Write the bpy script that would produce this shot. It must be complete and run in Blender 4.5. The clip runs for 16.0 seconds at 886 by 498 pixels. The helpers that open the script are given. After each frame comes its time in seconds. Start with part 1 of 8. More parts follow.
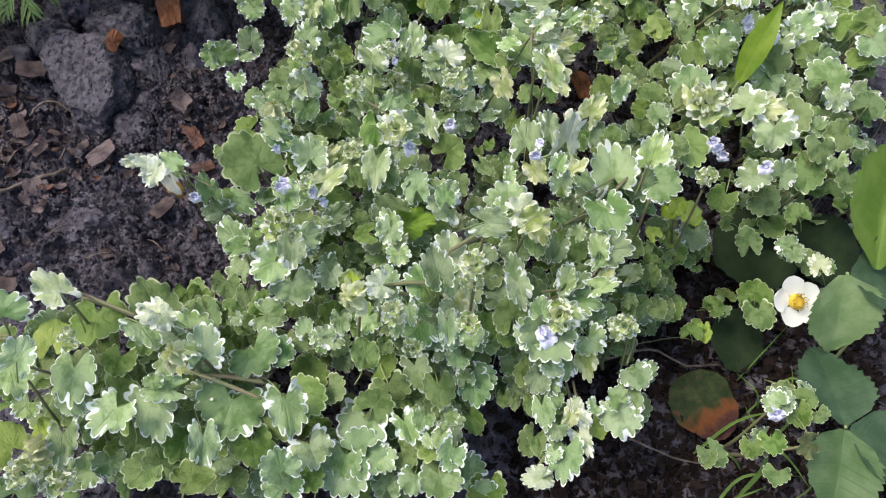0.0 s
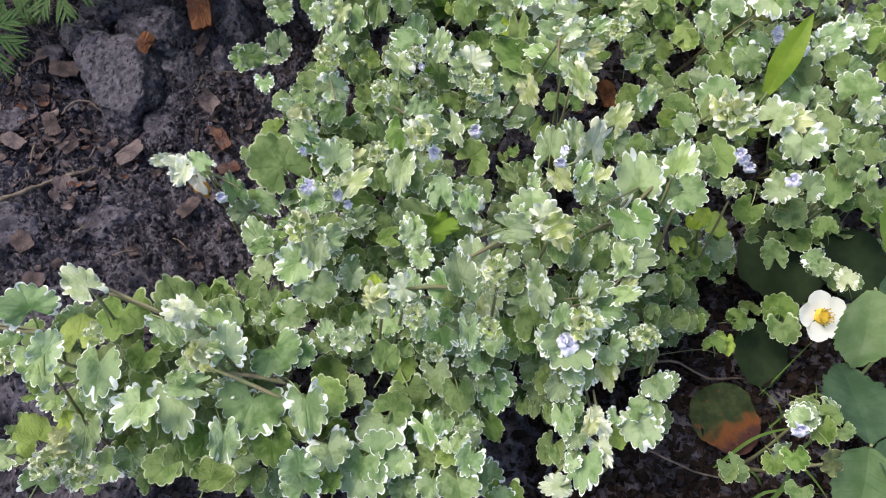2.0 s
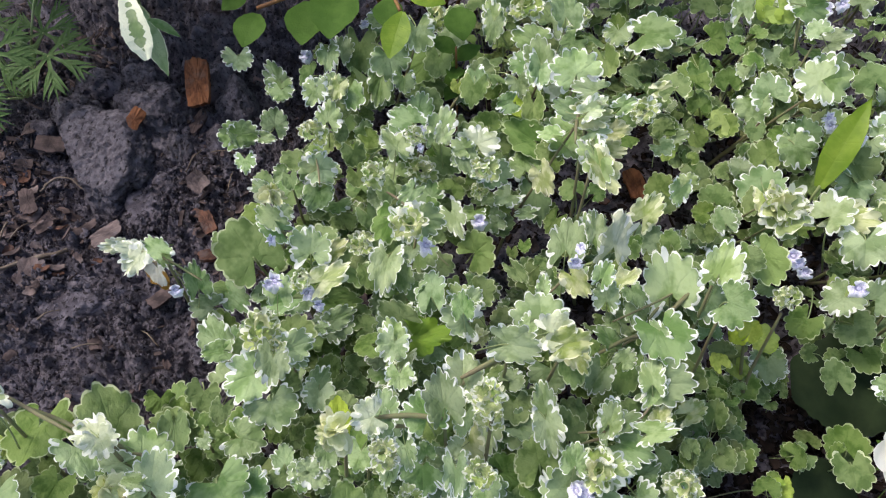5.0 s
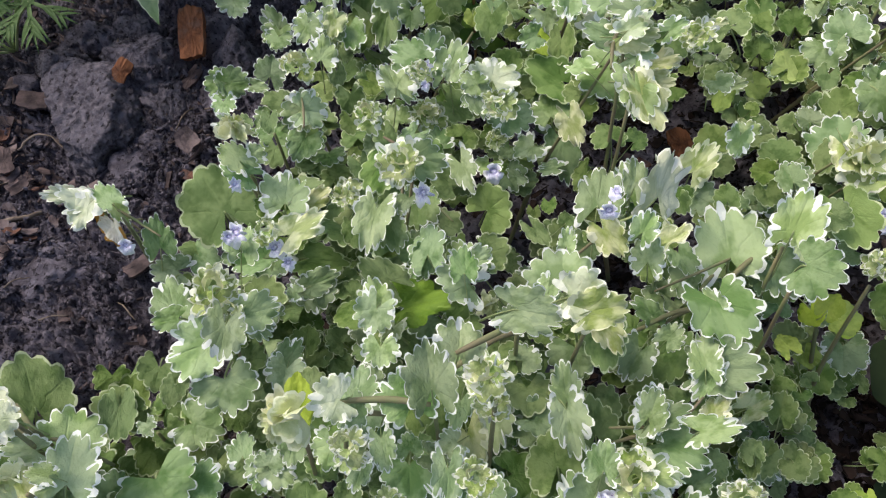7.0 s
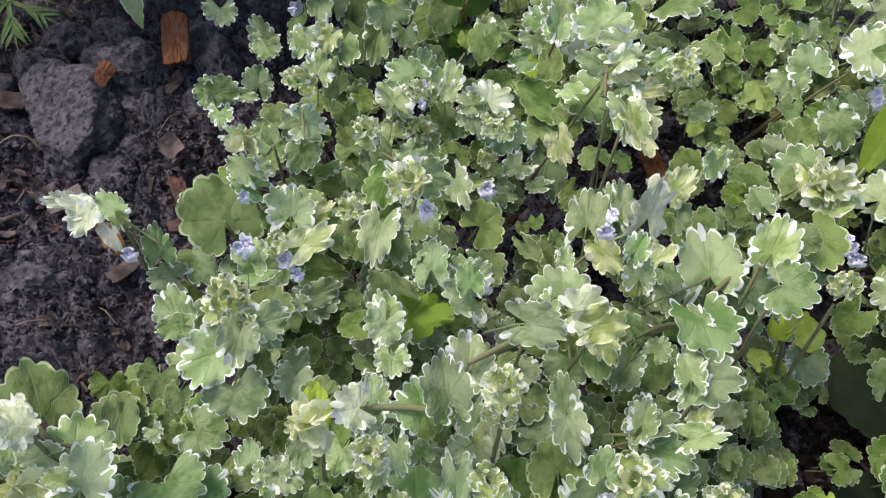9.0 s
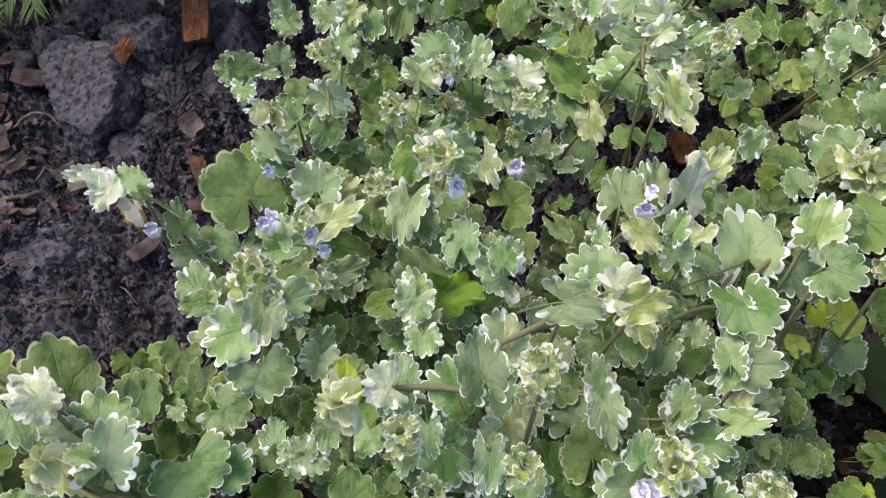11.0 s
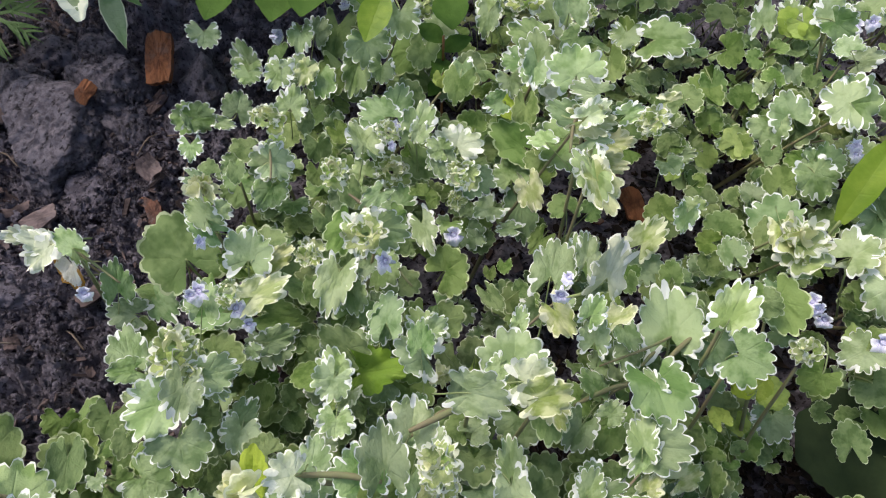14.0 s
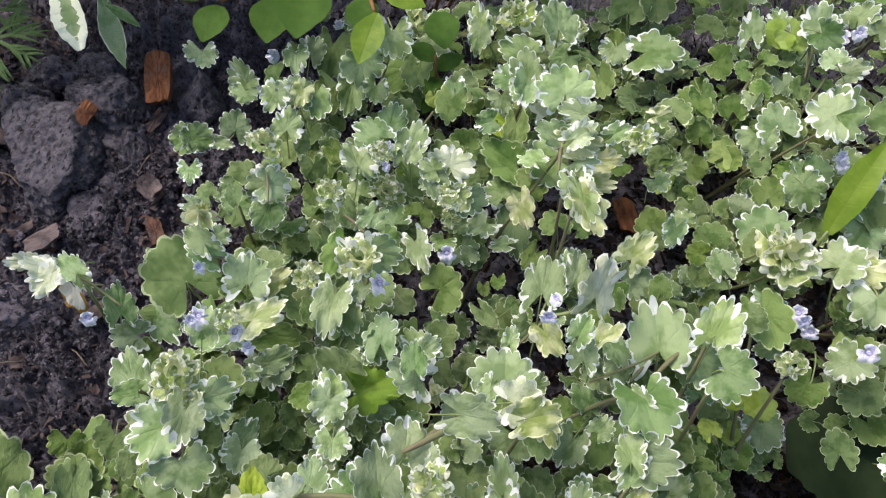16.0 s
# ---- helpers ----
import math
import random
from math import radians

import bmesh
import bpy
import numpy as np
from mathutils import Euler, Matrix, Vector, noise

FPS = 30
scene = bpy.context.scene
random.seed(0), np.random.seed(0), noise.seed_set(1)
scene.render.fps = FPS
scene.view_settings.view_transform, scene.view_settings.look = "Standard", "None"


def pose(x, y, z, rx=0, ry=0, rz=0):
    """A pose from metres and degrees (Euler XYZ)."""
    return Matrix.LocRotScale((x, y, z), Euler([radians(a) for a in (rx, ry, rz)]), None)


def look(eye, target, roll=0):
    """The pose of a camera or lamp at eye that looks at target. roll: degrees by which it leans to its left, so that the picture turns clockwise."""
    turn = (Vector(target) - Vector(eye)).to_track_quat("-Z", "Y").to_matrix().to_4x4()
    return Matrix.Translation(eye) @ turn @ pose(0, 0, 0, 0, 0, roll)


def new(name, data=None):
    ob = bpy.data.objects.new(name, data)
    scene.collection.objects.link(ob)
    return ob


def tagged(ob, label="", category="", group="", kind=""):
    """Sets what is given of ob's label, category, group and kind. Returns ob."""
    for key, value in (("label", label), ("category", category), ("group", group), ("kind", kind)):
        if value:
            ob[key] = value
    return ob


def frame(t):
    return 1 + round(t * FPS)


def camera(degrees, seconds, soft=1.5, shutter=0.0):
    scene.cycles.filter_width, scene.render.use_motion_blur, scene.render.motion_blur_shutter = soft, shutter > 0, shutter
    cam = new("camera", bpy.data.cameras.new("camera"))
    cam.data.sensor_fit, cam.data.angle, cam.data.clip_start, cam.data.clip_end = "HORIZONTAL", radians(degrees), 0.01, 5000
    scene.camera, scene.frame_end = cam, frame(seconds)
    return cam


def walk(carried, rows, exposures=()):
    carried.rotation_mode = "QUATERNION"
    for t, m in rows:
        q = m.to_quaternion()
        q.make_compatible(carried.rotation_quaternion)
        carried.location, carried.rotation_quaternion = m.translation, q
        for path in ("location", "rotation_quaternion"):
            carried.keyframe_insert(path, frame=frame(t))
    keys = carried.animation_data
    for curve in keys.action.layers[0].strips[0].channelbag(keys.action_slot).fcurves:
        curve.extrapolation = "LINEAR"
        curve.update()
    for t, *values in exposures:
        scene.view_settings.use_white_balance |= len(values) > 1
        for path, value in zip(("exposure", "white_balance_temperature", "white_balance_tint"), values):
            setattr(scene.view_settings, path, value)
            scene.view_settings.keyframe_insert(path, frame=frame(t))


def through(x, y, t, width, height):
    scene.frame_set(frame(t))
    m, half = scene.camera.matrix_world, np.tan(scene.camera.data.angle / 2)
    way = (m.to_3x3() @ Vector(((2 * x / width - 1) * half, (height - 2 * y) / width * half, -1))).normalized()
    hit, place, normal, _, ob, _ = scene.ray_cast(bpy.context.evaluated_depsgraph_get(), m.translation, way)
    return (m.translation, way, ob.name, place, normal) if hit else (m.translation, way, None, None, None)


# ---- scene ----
cam = camera(66.0, 16.0, soft=1.15)
PATH = [
    (0, (0.0288, 0.0375, 0.4264), (0.0267, 0.4817, -0.4695), 4.44),
    (0.5, (0.0304, 0.0382, 0.4255), (0.0344, 0.5043, -0.4592), 5.93),
    (1, (0.0273, 0.0376, 0.4235), (0.0189, 0.4876, -0.4695), 4.63),
    (1.5, (0.0275, 0.0378, 0.4241), (0.0010, 0.4867, -0.4690), 2.70),
    (2, (0.0269, 0.0361, 0.4263), (-0.0033, 0.4870, -0.4657), 2.62),
    (2.5, (0.0237, 0.0375, 0.4279), (-0.0257, 0.5030, -0.4558), 0.49),
    (3, (0.0258, 0.0368, 0.4267), (-0.0168, 0.5025, -0.4572), 1.07),
    (3.5, (0.0197, 0.0378, 0.4281), (-0.0397, 0.5103, -0.4513), -0.58),
    (4, (0.0249, 0.0354, 0.4182), (-0.0321, 0.5361, -0.4455), -0.01),
    (4.2, (0.0260, 0.0400, 0.4122), (-0.0339, 0.5576, -0.4413), 2.76),
    (6.3, (0.0623, 0.1120, 0.3376), (-0.0730, 0.6711, -0.4804), -5.82),
    (6.5, (0.0610, 0.1070, 0.3350), (-0.0704, 0.6605, -0.4874), -4.52),
    (7, (0.0489, 0.0942, 0.3253), (-0.0870, 0.6302, -0.5079), -3.73),
    (7.5, (0.0470, 0.0927, 0.3349), (-0.0277, 0.6298, -0.5053), 4.04),
    (8, (0.0364, 0.0879, 0.3359), (-0.0296, 0.6438, -0.4928), 3.64),
    (8.5, (0.0329, 0.0873, 0.3365), (-0.0358, 0.6461, -0.4899), 3.44),
    (10.8, (0.0297, 0.0874, 0.3289), (-0.0488, 0.6256, -0.5103), 2.81),
    (11, (0.0265, 0.0871, 0.3277), (-0.0593, 0.6265, -0.5100), 2.33),
    (11.5, (0.0251, 0.0878, 0.3264), (-0.0653, 0.6263, -0.5113), 2.21),
    (12, (0.0251, 0.0873, 0.3245), (-0.0659, 0.6242, -0.5142), 1.92),
    (12.5, (0.0262, 0.0885, 0.3246), (-0.0686, 0.6222, -0.5158), 1.48),
    (13, (0.0360, 0.0975, 0.3261), (-0.0477, 0.6358, -0.5125), 2.68),
    (13.5, (0.0450, 0.1061, 0.3410), (-0.0248, 0.6677, -0.4835), 5.32),
    (14, (0.0444, 0.1062, 0.3446), (-0.0278, 0.6669, -0.4803), 5.21),
    (14.5, (0.0440, 0.1038, 0.3459), (-0.0274, 0.6610, -0.4815), 4.86),
    (15, (0.0453, 0.1049, 0.3447), (-0.0314, 0.6574, -0.4853), 4.24),
    (15.5, (0.0394, 0.1056, 0.3473), (-0.0535, 0.6659, -0.4757), 2.01),
    (16, (0.0471, 0.1094, 0.3552), (-0.0284, 0.6696, -0.4697), 4.11),
]
walk(cam, [(t, look(eye, target, roll)) for t, eye, target, roll in PATH], [(0, 0.53, 6650, 7.5), (4, 0.53, 6680, 8.5), (7, 0.44, 6770, 9.5), (15.4, 0.43, 6770, 9.5), (16, 0.48, 6770, 9.5)])

# ---- light: soft open shade under a bright sky ----
SUN_UP, SUN_TURN = radians(58), radians(-75)
world = bpy.data.worlds.new("world")
scene.world = world
world.use_nodes = True
wn = world.node_tree.nodes
sky = wn.new("ShaderNodeTexSky")
sky.sky_type, sky.sun_disc = "NISHITA", False
sky.sun_elevation, sky.sun_rotation = SUN_UP, SUN_TURN
sky.air_density, sky.dust_density, sky.ozone_density = 1.0, 3.0, 0.6
wn["Background"].inputs[1].default_value = 0.15
world.node_tree.links.new(sky.outputs[0], wn["Background"].inputs[0])
sun = new("sun", bpy.data.lights.new("sun", "SUN"))
sun.data.energy, sun.data.angle, sun.data.color = 1.5, radians(22), (1.0, 0.95, 0.88)
sun.matrix_world = look((math.sin(SUN_TURN) * math.cos(SUN_UP), math.cos(SUN_TURN) * math.cos(SUN_UP), math.sin(SUN_UP)), (0, 0, 0))


# ---- materials ----
class Mat:
    """A node material with shortcuts for the usual nodes."""

    def __init__(self, name, rough=0.6, spec=0.4):
        self.m = bpy.data.materials.new(name)
        self.m.use_nodes = True
        self.t = self.m.node_tree
        self.b = self.t.nodes["Principled BSDF"]
        self.b.inputs["Roughness"].default_value = rough
        self.b.inputs["Specular IOR Level"].default_value = spec

    def node(self, kind, **inputs):
        n = self.t.nodes.new("ShaderNode" + kind)
        for key, v in inputs.items():
            self.put(n.inputs[key.replace("_", " ")], v)
        return n

    def put(self, socket, v):
        if isinstance(v, bpy.types.NodeSocket):
            self.t.links.new(v, socket)
        else:
            socket.default_value = v

    def math(self, op, a, b=0.0, c=0.0, clamp=False):
        n = self.t.nodes.new("ShaderNodeMath")
        n.operation, n.use_clamp = op, clamp
        for i, v in enumerate((a, b, c)):
            self.put(n.inputs[i], v)
        return n.outputs[0]

    def step(self, v, low, high):
        n = self.t.nodes.new("ShaderNodeMapRange")
        n.interpolation_type = "SMOOTHSTEP"
        self.put(n.inputs[0], v), self.put(n.inputs[1], low), self.put(n.inputs[2], high)
        return n.outputs[0]

    def mix(self, f, a, b):
        n = self.t.nodes.new("ShaderNodeMix")
        n.data_type = "RGBA"
        self.put(n.inputs[0], f), self.put(n.inputs[6], a), self.put(n.inputs[7], b)
        return n.outputs[2]

    def noise(self, scale, detail=3.0, rough=0.55, vector=None, w=None):
        n = self.node("TexNoise", Scale=scale, Detail=detail, Roughness=rough)
        if w is not None:
            n.noise_dimensions = "4D"
            self.put(n.inputs["W"], w)
        if vector is not None:
            self.put(n.inputs["Vector"], vector)
        return n.outputs[0]

    def coords(self, which="Object"):
        return self.t.nodes.new("ShaderNodeTexCoord").outputs[which]

    def chance(self):
        return self.t.nodes.new("ShaderNodeObjectInfo").outputs["Random"]

    def island(self):
        return self.t.nodes.new("ShaderNodeNewGeometry").outputs["Random Per Island"]

    def bump(self, height, strength=0.4, distance=0.001):
        self.put(self.b.inputs["Normal"], self.node("Bump", Height=height, Strength=strength, Distance=distance).outputs[0])

    def colour(self, c):
        self.put(self.b.inputs["Base Color"], c)
        return self


def rgb(r, g, b):
    return (r, g, b, 1)


def leaf_material(name, green, pale, rim, edge, ragged=0.2, veins=5.0, through=0.15, rough=0.62, vein_colour=0.14, hem=0.0, blot=0.62, lip_at=0.90):
    """A leaf blade. Its UV map gives the turn round the stalk (u) and the way out to the edge (v)."""
    k = Mat(name, rough, 0.25)
    uv = k.node("SeparateXYZ", Vector=k.t.nodes.new("ShaderNodeUVMap").outputs[0])
    u, v, r = uv.outputs[0], uv.outputs[1], k.chance()
    rw = k.math("MULTIPLY", r, 37.0)
    obj = k.coords()
    patch = k.noise(2.6, 3, 0.6, obj, rw)
    toward = k.math("ADD", patch, k.math("MULTIPLY", k.math("SUBTRACT", v, 0.45), 0.08))
    body = k.mix(k.step(toward, 0.40, 0.56), green, pale)
    body = k.mix(k.math("MULTIPLY", k.step(k.noise(9.0, 4, 0.65, obj, k.math("ADD", rw, 5.0)), 0.52, 0.64), 0.22), body, green)
    # uneven cream margin that reaches inward in places
    fine = k.noise(13.0, 3, 0.65, obj, rw)
    sector = k.node("CombineXYZ", X=k.math("MULTIPLY", u, 11.0), Y=k.math("MULTIPLY", v, 0.25), Z=rw).outputs[0]
    wide = k.noise(1.0, 2, 0.6, sector, k.math("ADD", rw, 11.0))
    reach = k.math("ADD", v, k.math("MULTIPLY", k.math("SUBTRACT", fine, 0.5), ragged))
    reach = k.math("ADD", reach, k.math("MULTIPLY", k.math("SUBTRACT", wide, 0.5), ragged * 2.0))
    reach = k.math("ADD", reach, k.math("MULTIPLY", k.math("SUBTRACT", r, 0.5), 0.1))
    reach = k.math("ADD", reach, k.math("MULTIPLY", k.step(wide, blot, blot + 0.03), 0.30))
    rear = k.math("POWER", k.math("MULTIPLY", k.math("ABSOLUTE", k.math("SUBTRACT", u, 0.5)), 2.0), 3.0)
    reach = k.math("ADD", reach, k.math("MULTIPLY", rear, k.math("MULTIPLY", k.math("FRACT", k.math("MULTIPLY", r, 5.7)), ragged * 1.6)))
    margin = k.step(reach, edge - 0.018, edge + 0.018)
    lip = k.math("MULTIPLY", k.step(k.math("ADD", v, k.math("ADD", k.math("MULTIPLY", k.math("SUBTRACT", fine, 0.5), 0.16), k.math("MULTIPLY", k.math("SUBTRACT", wide, 0.5), 0.15))), lip_at, lip_at + 0.02), hem)
    margin = k.math("MAXIMUM", margin, lip)
    # veins fan out from the stalk
    fan = k.math("ABSOLUTE", k.math("SUBTRACT", k.math("FRACT", k.math("MULTIPLY", u, veins)), 0.5))
    line = k.math("SUBTRACT", 1.0, k.step(k.math("MULTIPLY", fan, v), 0.006, 0.03))
    line = k.math("MULTIPLY", line, k.math("SUBTRACT", 1.0, k.step(v, 0.55, 0.9)))
    line = k.math("MULTIPLY", line, k.step(v, 0.05, 0.3))
    col = k.mix(k.math("MULTIPLY", line, vein_colour), body, pale)
    col = k.mix(margin, col, rim)
    hue = k.node("HueSaturation", Color=col, Hue=k.math("ADD", 0.484, k.math("MULTIPLY", k.math("FRACT", k.math("MULTIPLY", r, 13.7)), 0.026)), Value=k.math("ADD", 0.88, k.math("MULTIPLY", r, 0.26)),
                 Saturation=k.math("ADD", 0.84, k.math("MULTIPLY", k.math("FRACT", k.math("MULTIPLY", r, 7.3)), 0.26)))
    k.colour(hue.outputs[0])
    quilt = k.math("ADD", k.math("MULTIPLY", line, -0.12), k.math("MULTIPLY", k.noise(8.0, 4, 0.62, obj, rw), 1.0))
    k.bump(quilt, 0.65, 0.0018)
    glow = k.node("BsdfTranslucent", Color=hue.outputs[0])
    mixed = k.node("MixShader", Fac=through)
    k.put(mixed.inputs[1], k.b.outputs[0]), k.put(mixed.inputs[2], glow.outputs[0])
    k.put(k.t.nodes["Material Output"].inputs[0], mixed.outputs[0])
    return k.m


CREAM = rgb(0.90, 0.93, 0.87)
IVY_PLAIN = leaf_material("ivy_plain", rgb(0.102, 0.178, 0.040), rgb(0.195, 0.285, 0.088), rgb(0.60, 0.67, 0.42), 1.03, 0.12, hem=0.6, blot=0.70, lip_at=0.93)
IVY_EDGED = leaf_material("ivy_edged", rgb(0.150, 0.252, 0.086), rgb(0.285, 0.395, 0.186), CREAM, 1.0, 0.16, hem=1.0, blot=0.615, lip_at=0.942)
IVY_CREAM = leaf_material("ivy_cream", rgb(0.46, 0.54, 0.29), rgb(0.64, 0.70, 0.47), rgb(0.91, 0.93, 0.78), 0.90, 0.25, hem=1.0, blot=0.53, lip_at=0.92)
IVY_TIP = leaf_material("ivy_tip", rgb(0.27, 0.38, 0.11), rgb(0.46, 0.55, 0.23), rgb(0.91, 0.93, 0.78), 0.90, 0.25, hem=1.0, blot=0.56, lip_at=0.88)
IVY_WHITE = leaf_material("ivy_white", rgb(0.235, 0.345, 0.130), rgb(0.395, 0.510, 0.255), rgb(0.90, 0.93, 0.85), 0.95, 0.2, hem=1.0, blot=0.58, lip_at=0.93)
IVY_YOUNG = leaf_material("ivy_young", rgb(0.34, 0.42, 0.13), rgb(0.60, 0.64, 0.34), rgb(0.86, 0.87, 0.62), 0.92, 0.25, hem=0.8, blot=0.58, lip_at=0.92)
IVY_BUD = leaf_material("ivy_bud", rgb(0.64, 0.68, 0.32), rgb(0.78, 0.80, 0.48), rgb(0.86, 0.87, 0.62), 0.93, 0.2)
# dimmer copy of the plain ivy leaf, with shade put into its olive colour
OLIVE_SHADED = leaf_material("ivy_olive_shaded", rgb(0.085, 0.115, 0.030), rgb(0.15, 0.18, 0.055), rgb(0.30, 0.33, 0.15), 1.03, 0.12, hem=0.5, blot=0.72, lip_at=0.94)
LIME = leaf_material("lime_leaf", rgb(0.25, 0.37, 0.055), rgb(0.34, 0.46, 0.085), rgb(0.38, 0.48, 0.13), 1.1, 0.1)
DEEP = leaf_material("deep_leaf", rgb(0.088, 0.195, 0.010), rgb(0.122, 0.245, 0.016), rgb(0.2, 0.34, 0.05), 1.1, 0.1)
BROWNED = leaf_material("browned_leaf", rgb(0.74, 0.74, 0.64), rgb(0.84, 0.84, 0.78), rgb(0.46, 0.26, 0.07), 0.84, 0.4)


def plain(name, a, b, scale=60.0, rough=0.6, bump=0.3, distance=0.001, spec=0.35, island=False, detail=5):
    k = Mat(name, rough, spec)
    obj = k.coords()
    n = k.noise(scale, detail, 0.62, obj, k.math("MULTIPLY", k.island() if island else k.chance(), 19.0))
    c = k.mix(k.step(n, 0.3, 0.7), a, b)
    if island:
        c = k.node("HueSaturation", Color=c, Value=k.math("ADD", 0.6, k.math("MULTIPLY", k.island(), 0.8))).outputs[0]
    k.colour(c)
    k.bump(k.noise(scale * 3.0, 5, 0.65, obj), bump, distance)
    return k.m


STEM = plain("ivy_stem", rgb(0.185, 0.22, 0.092), rgb(0.215, 0.165, 0.105), 90, 0.6)
STALK = plain("ivy_stalk", rgb(0.26, 0.33, 0.13), rgb(0.34, 0.39, 0.19), 60, 0.6)
RED_STEM = plain("red_stem", rgb(0.20, 0.09, 0.04), rgb(0.27, 0.14, 0.05), 90, 0.6)


def soil_material():
    k = Mat("garden_soil", 0.95, 0.15)
    obj = k.coords()
    big = k.noise(9.0, 4, 0.6, obj)
    mid = k.noise(55.0, 5, 0.65, obj)
    fine = k.noise(320.0, 5, 0.72, obj)
    c = k.mix(k.step(big, 0.35, 0.65), rgb(0.070, 0.060, 0.073), rgb(0.146, 0.130, 0.160))
    c = k.mix(k.step(mid, 0.42, 0.62), c, rgb(0.232, 0.208, 0.252))
    c = k.mix(k.math("MULTIPLY", k.step(k.noise(23.0, 3, 0.6, obj), 0.56, 0.7), 0.6), c, rgb(0.045, 0.025, 0.020))
    c = k.mix(k.math("MULTIPLY", k.step(fine, 0.53, 0.66), 0.6), c, rgb(0.19, 0.172, 0.208))
    # near-black specks put the shade of fine crevices into the colour
    c = k.mix(k.math("MULTIPLY", k.step(k.noise(300.0, 3, 0.6, obj), 0.55, 0.63), 0.8), c, rgb(0.014, 0.011, 0.012))
    k.colour(c)
    k.bump(k.math("ADD", mid, k.math("MULTIPLY", fine, 0.9)), 1.0, 0.004)
    return k.m


SOIL = soil_material()


def earth_material(name, dark, light, hollow_shade, grain=170.0, pit_at=0.60, island=False):
    # dry crumbly earth, pitted with small holes; the shade inside them is painted dark
    k = Mat(name, 0.95, 0.12)
    obj = k.coords()
    n = k.noise(grain, 7, 0.72, obj)
    stretched = k.node("Mapping", Vector=obj, Rotation=(0.3, 0.2, 0.6), Scale=(1.0, 0.5, 1.0)).outputs[0]
    pits = k.noise(360.0, 4, 0.65, stretched)
    cracks = k.node("TexVoronoi", Vector=obj, Scale=130.0)
    c = k.mix(k.step(n, 0.34, 0.66), dark, light)
    c = k.mix(k.math("MULTIPLY", k.step(k.noise(700.0, 2, 0.6, obj), 0.56, 0.64), 0.35), c, light)
    c = k.mix(k.math("MULTIPLY", k.step(pits, pit_at, pit_at + 0.06), 0.8), c, hollow_shade)
    if island:
        c = k.node("HueSaturation", Color=c, Value=k.math("ADD", 0.72, k.math("MULTIPLY", k.island(), 0.5))).outputs[0]
    k.colour(c)
    k.bump(k.math("SUBTRACT", k.math("ADD", n, k.math("MULTIPLY", cracks.outputs[0], 0.5)), k.math("MULTIPLY", k.step(pits, pit_at - 0.03, pit_at + 0.08), 0.9)), 1.0, 0.004)
    return k.m


CRUMB = earth_material("soil_crumb", rgb(0.068, 0.058, 0.071), rgb(0.212, 0.190, 0.230), rgb(0.026, 0.022, 0.026), 230.0, 0.57, True)
CLOD = earth_material("dry_clod", rgb(0.090, 0.080, 0.097), rgb(0.208, 0.188, 0.222), rgb(0.032, 0.028, 0.032), 190.0, 0.585)
BARK = plain("bark_flake", rgb(0.040, 0.029, 0.030), rgb(0.135, 0.096, 0.092), 130, 0.85, 0.6, 0.0008, 0.2, True)
# near-black flakes whose colour carries the shade under the ivy
SHADE_LITTER = plain("shade_litter_leaf", rgb(0.010, 0.007, 0.006), rgb(0.034, 0.021, 0.017), 130, 0.85, 0.6, 0.0008, 0.15, True)


def bark_material(name, a, b, dust):
    # fibrous bark or dead leaf, dusted with earth
    k = Mat(name, 0.85, 0.18)
    obj = k.coords()
    along = k.node("Mapping", Vector=obj, Scale=(1.0, 0.45, 1.0)).outputs[0]
    n = k.noise(210.0, 6, 0.7, along)
    d = k.noise(95.0, 5, 0.68, obj, k.math("MULTIPLY", k.chance(), 19.0))
    c = k.mix(k.step(n, 0.36, 0.64), a, b)
    c = k.mix(k.math("MULTIPLY", k.step(d, 0.50, 0.64), 0.65), c, dust)
    k.colour(c)
    k.bump(k.math("ADD", n, d), 0.8, 0.0012)
    return k.m


RUST = bark_material("rust_bark", rgb(0.110, 0.042, 0.022), rgb(0.270, 0.110, 0.052), rgb(0.190, 0.115, 0.085))
RUSSET = bark_material("russet_bark", rgb(0.056, 0.029, 0.024), rgb(0.160, 0.076, 0.052), rgb(0.130, 0.102, 0.100))
TAN = bark_material("tan_chip", rgb(0.080, 0.060, 0.062), rgb(0.200, 0.150, 0.146), rgb(0.160, 0.138, 0.148))
DRY = plain("dry_twig", rgb(0.085, 0.062, 0.050), rgb(0.26, 0.205, 0.165), 160, 0.8, 0.5, 0.0004, 0.2)


def petal_material():
    k = Mat("lavender_petal", 0.6, 0.3)
    uv = k.node("SeparateXYZ", Vector=k.t.nodes.new("ShaderNodeUVMap").outputs[0])
    n = k.noise(6.0, 3, 0.6, k.coords())
    c = k.mix(k.step(uv.outputs[1], 0.15, 0.9), rgb(0.78, 0.77, 0.91), rgb(0.92, 0.92, 0.97))
    c = k.mix(k.math("MULTIPLY", k.step(n, 0.52, 0.68), 0.5), c, rgb(0.68, 0.66, 0.89))
    spots = k.math("MULTIPLY", k.step(k.noise(17.0, 2, 0.6, k.coords()), 0.55, 0.62), k.math("SUBTRACT", 1.0, k.step(uv.outputs[1], 0.35, 0.6)))
    c = k.mix(k.math("MULTIPLY", spots, 0.75), c, rgb(0.34, 0.27, 0.58))
    k.colour(c)
    return k.m


PETAL = petal_material()


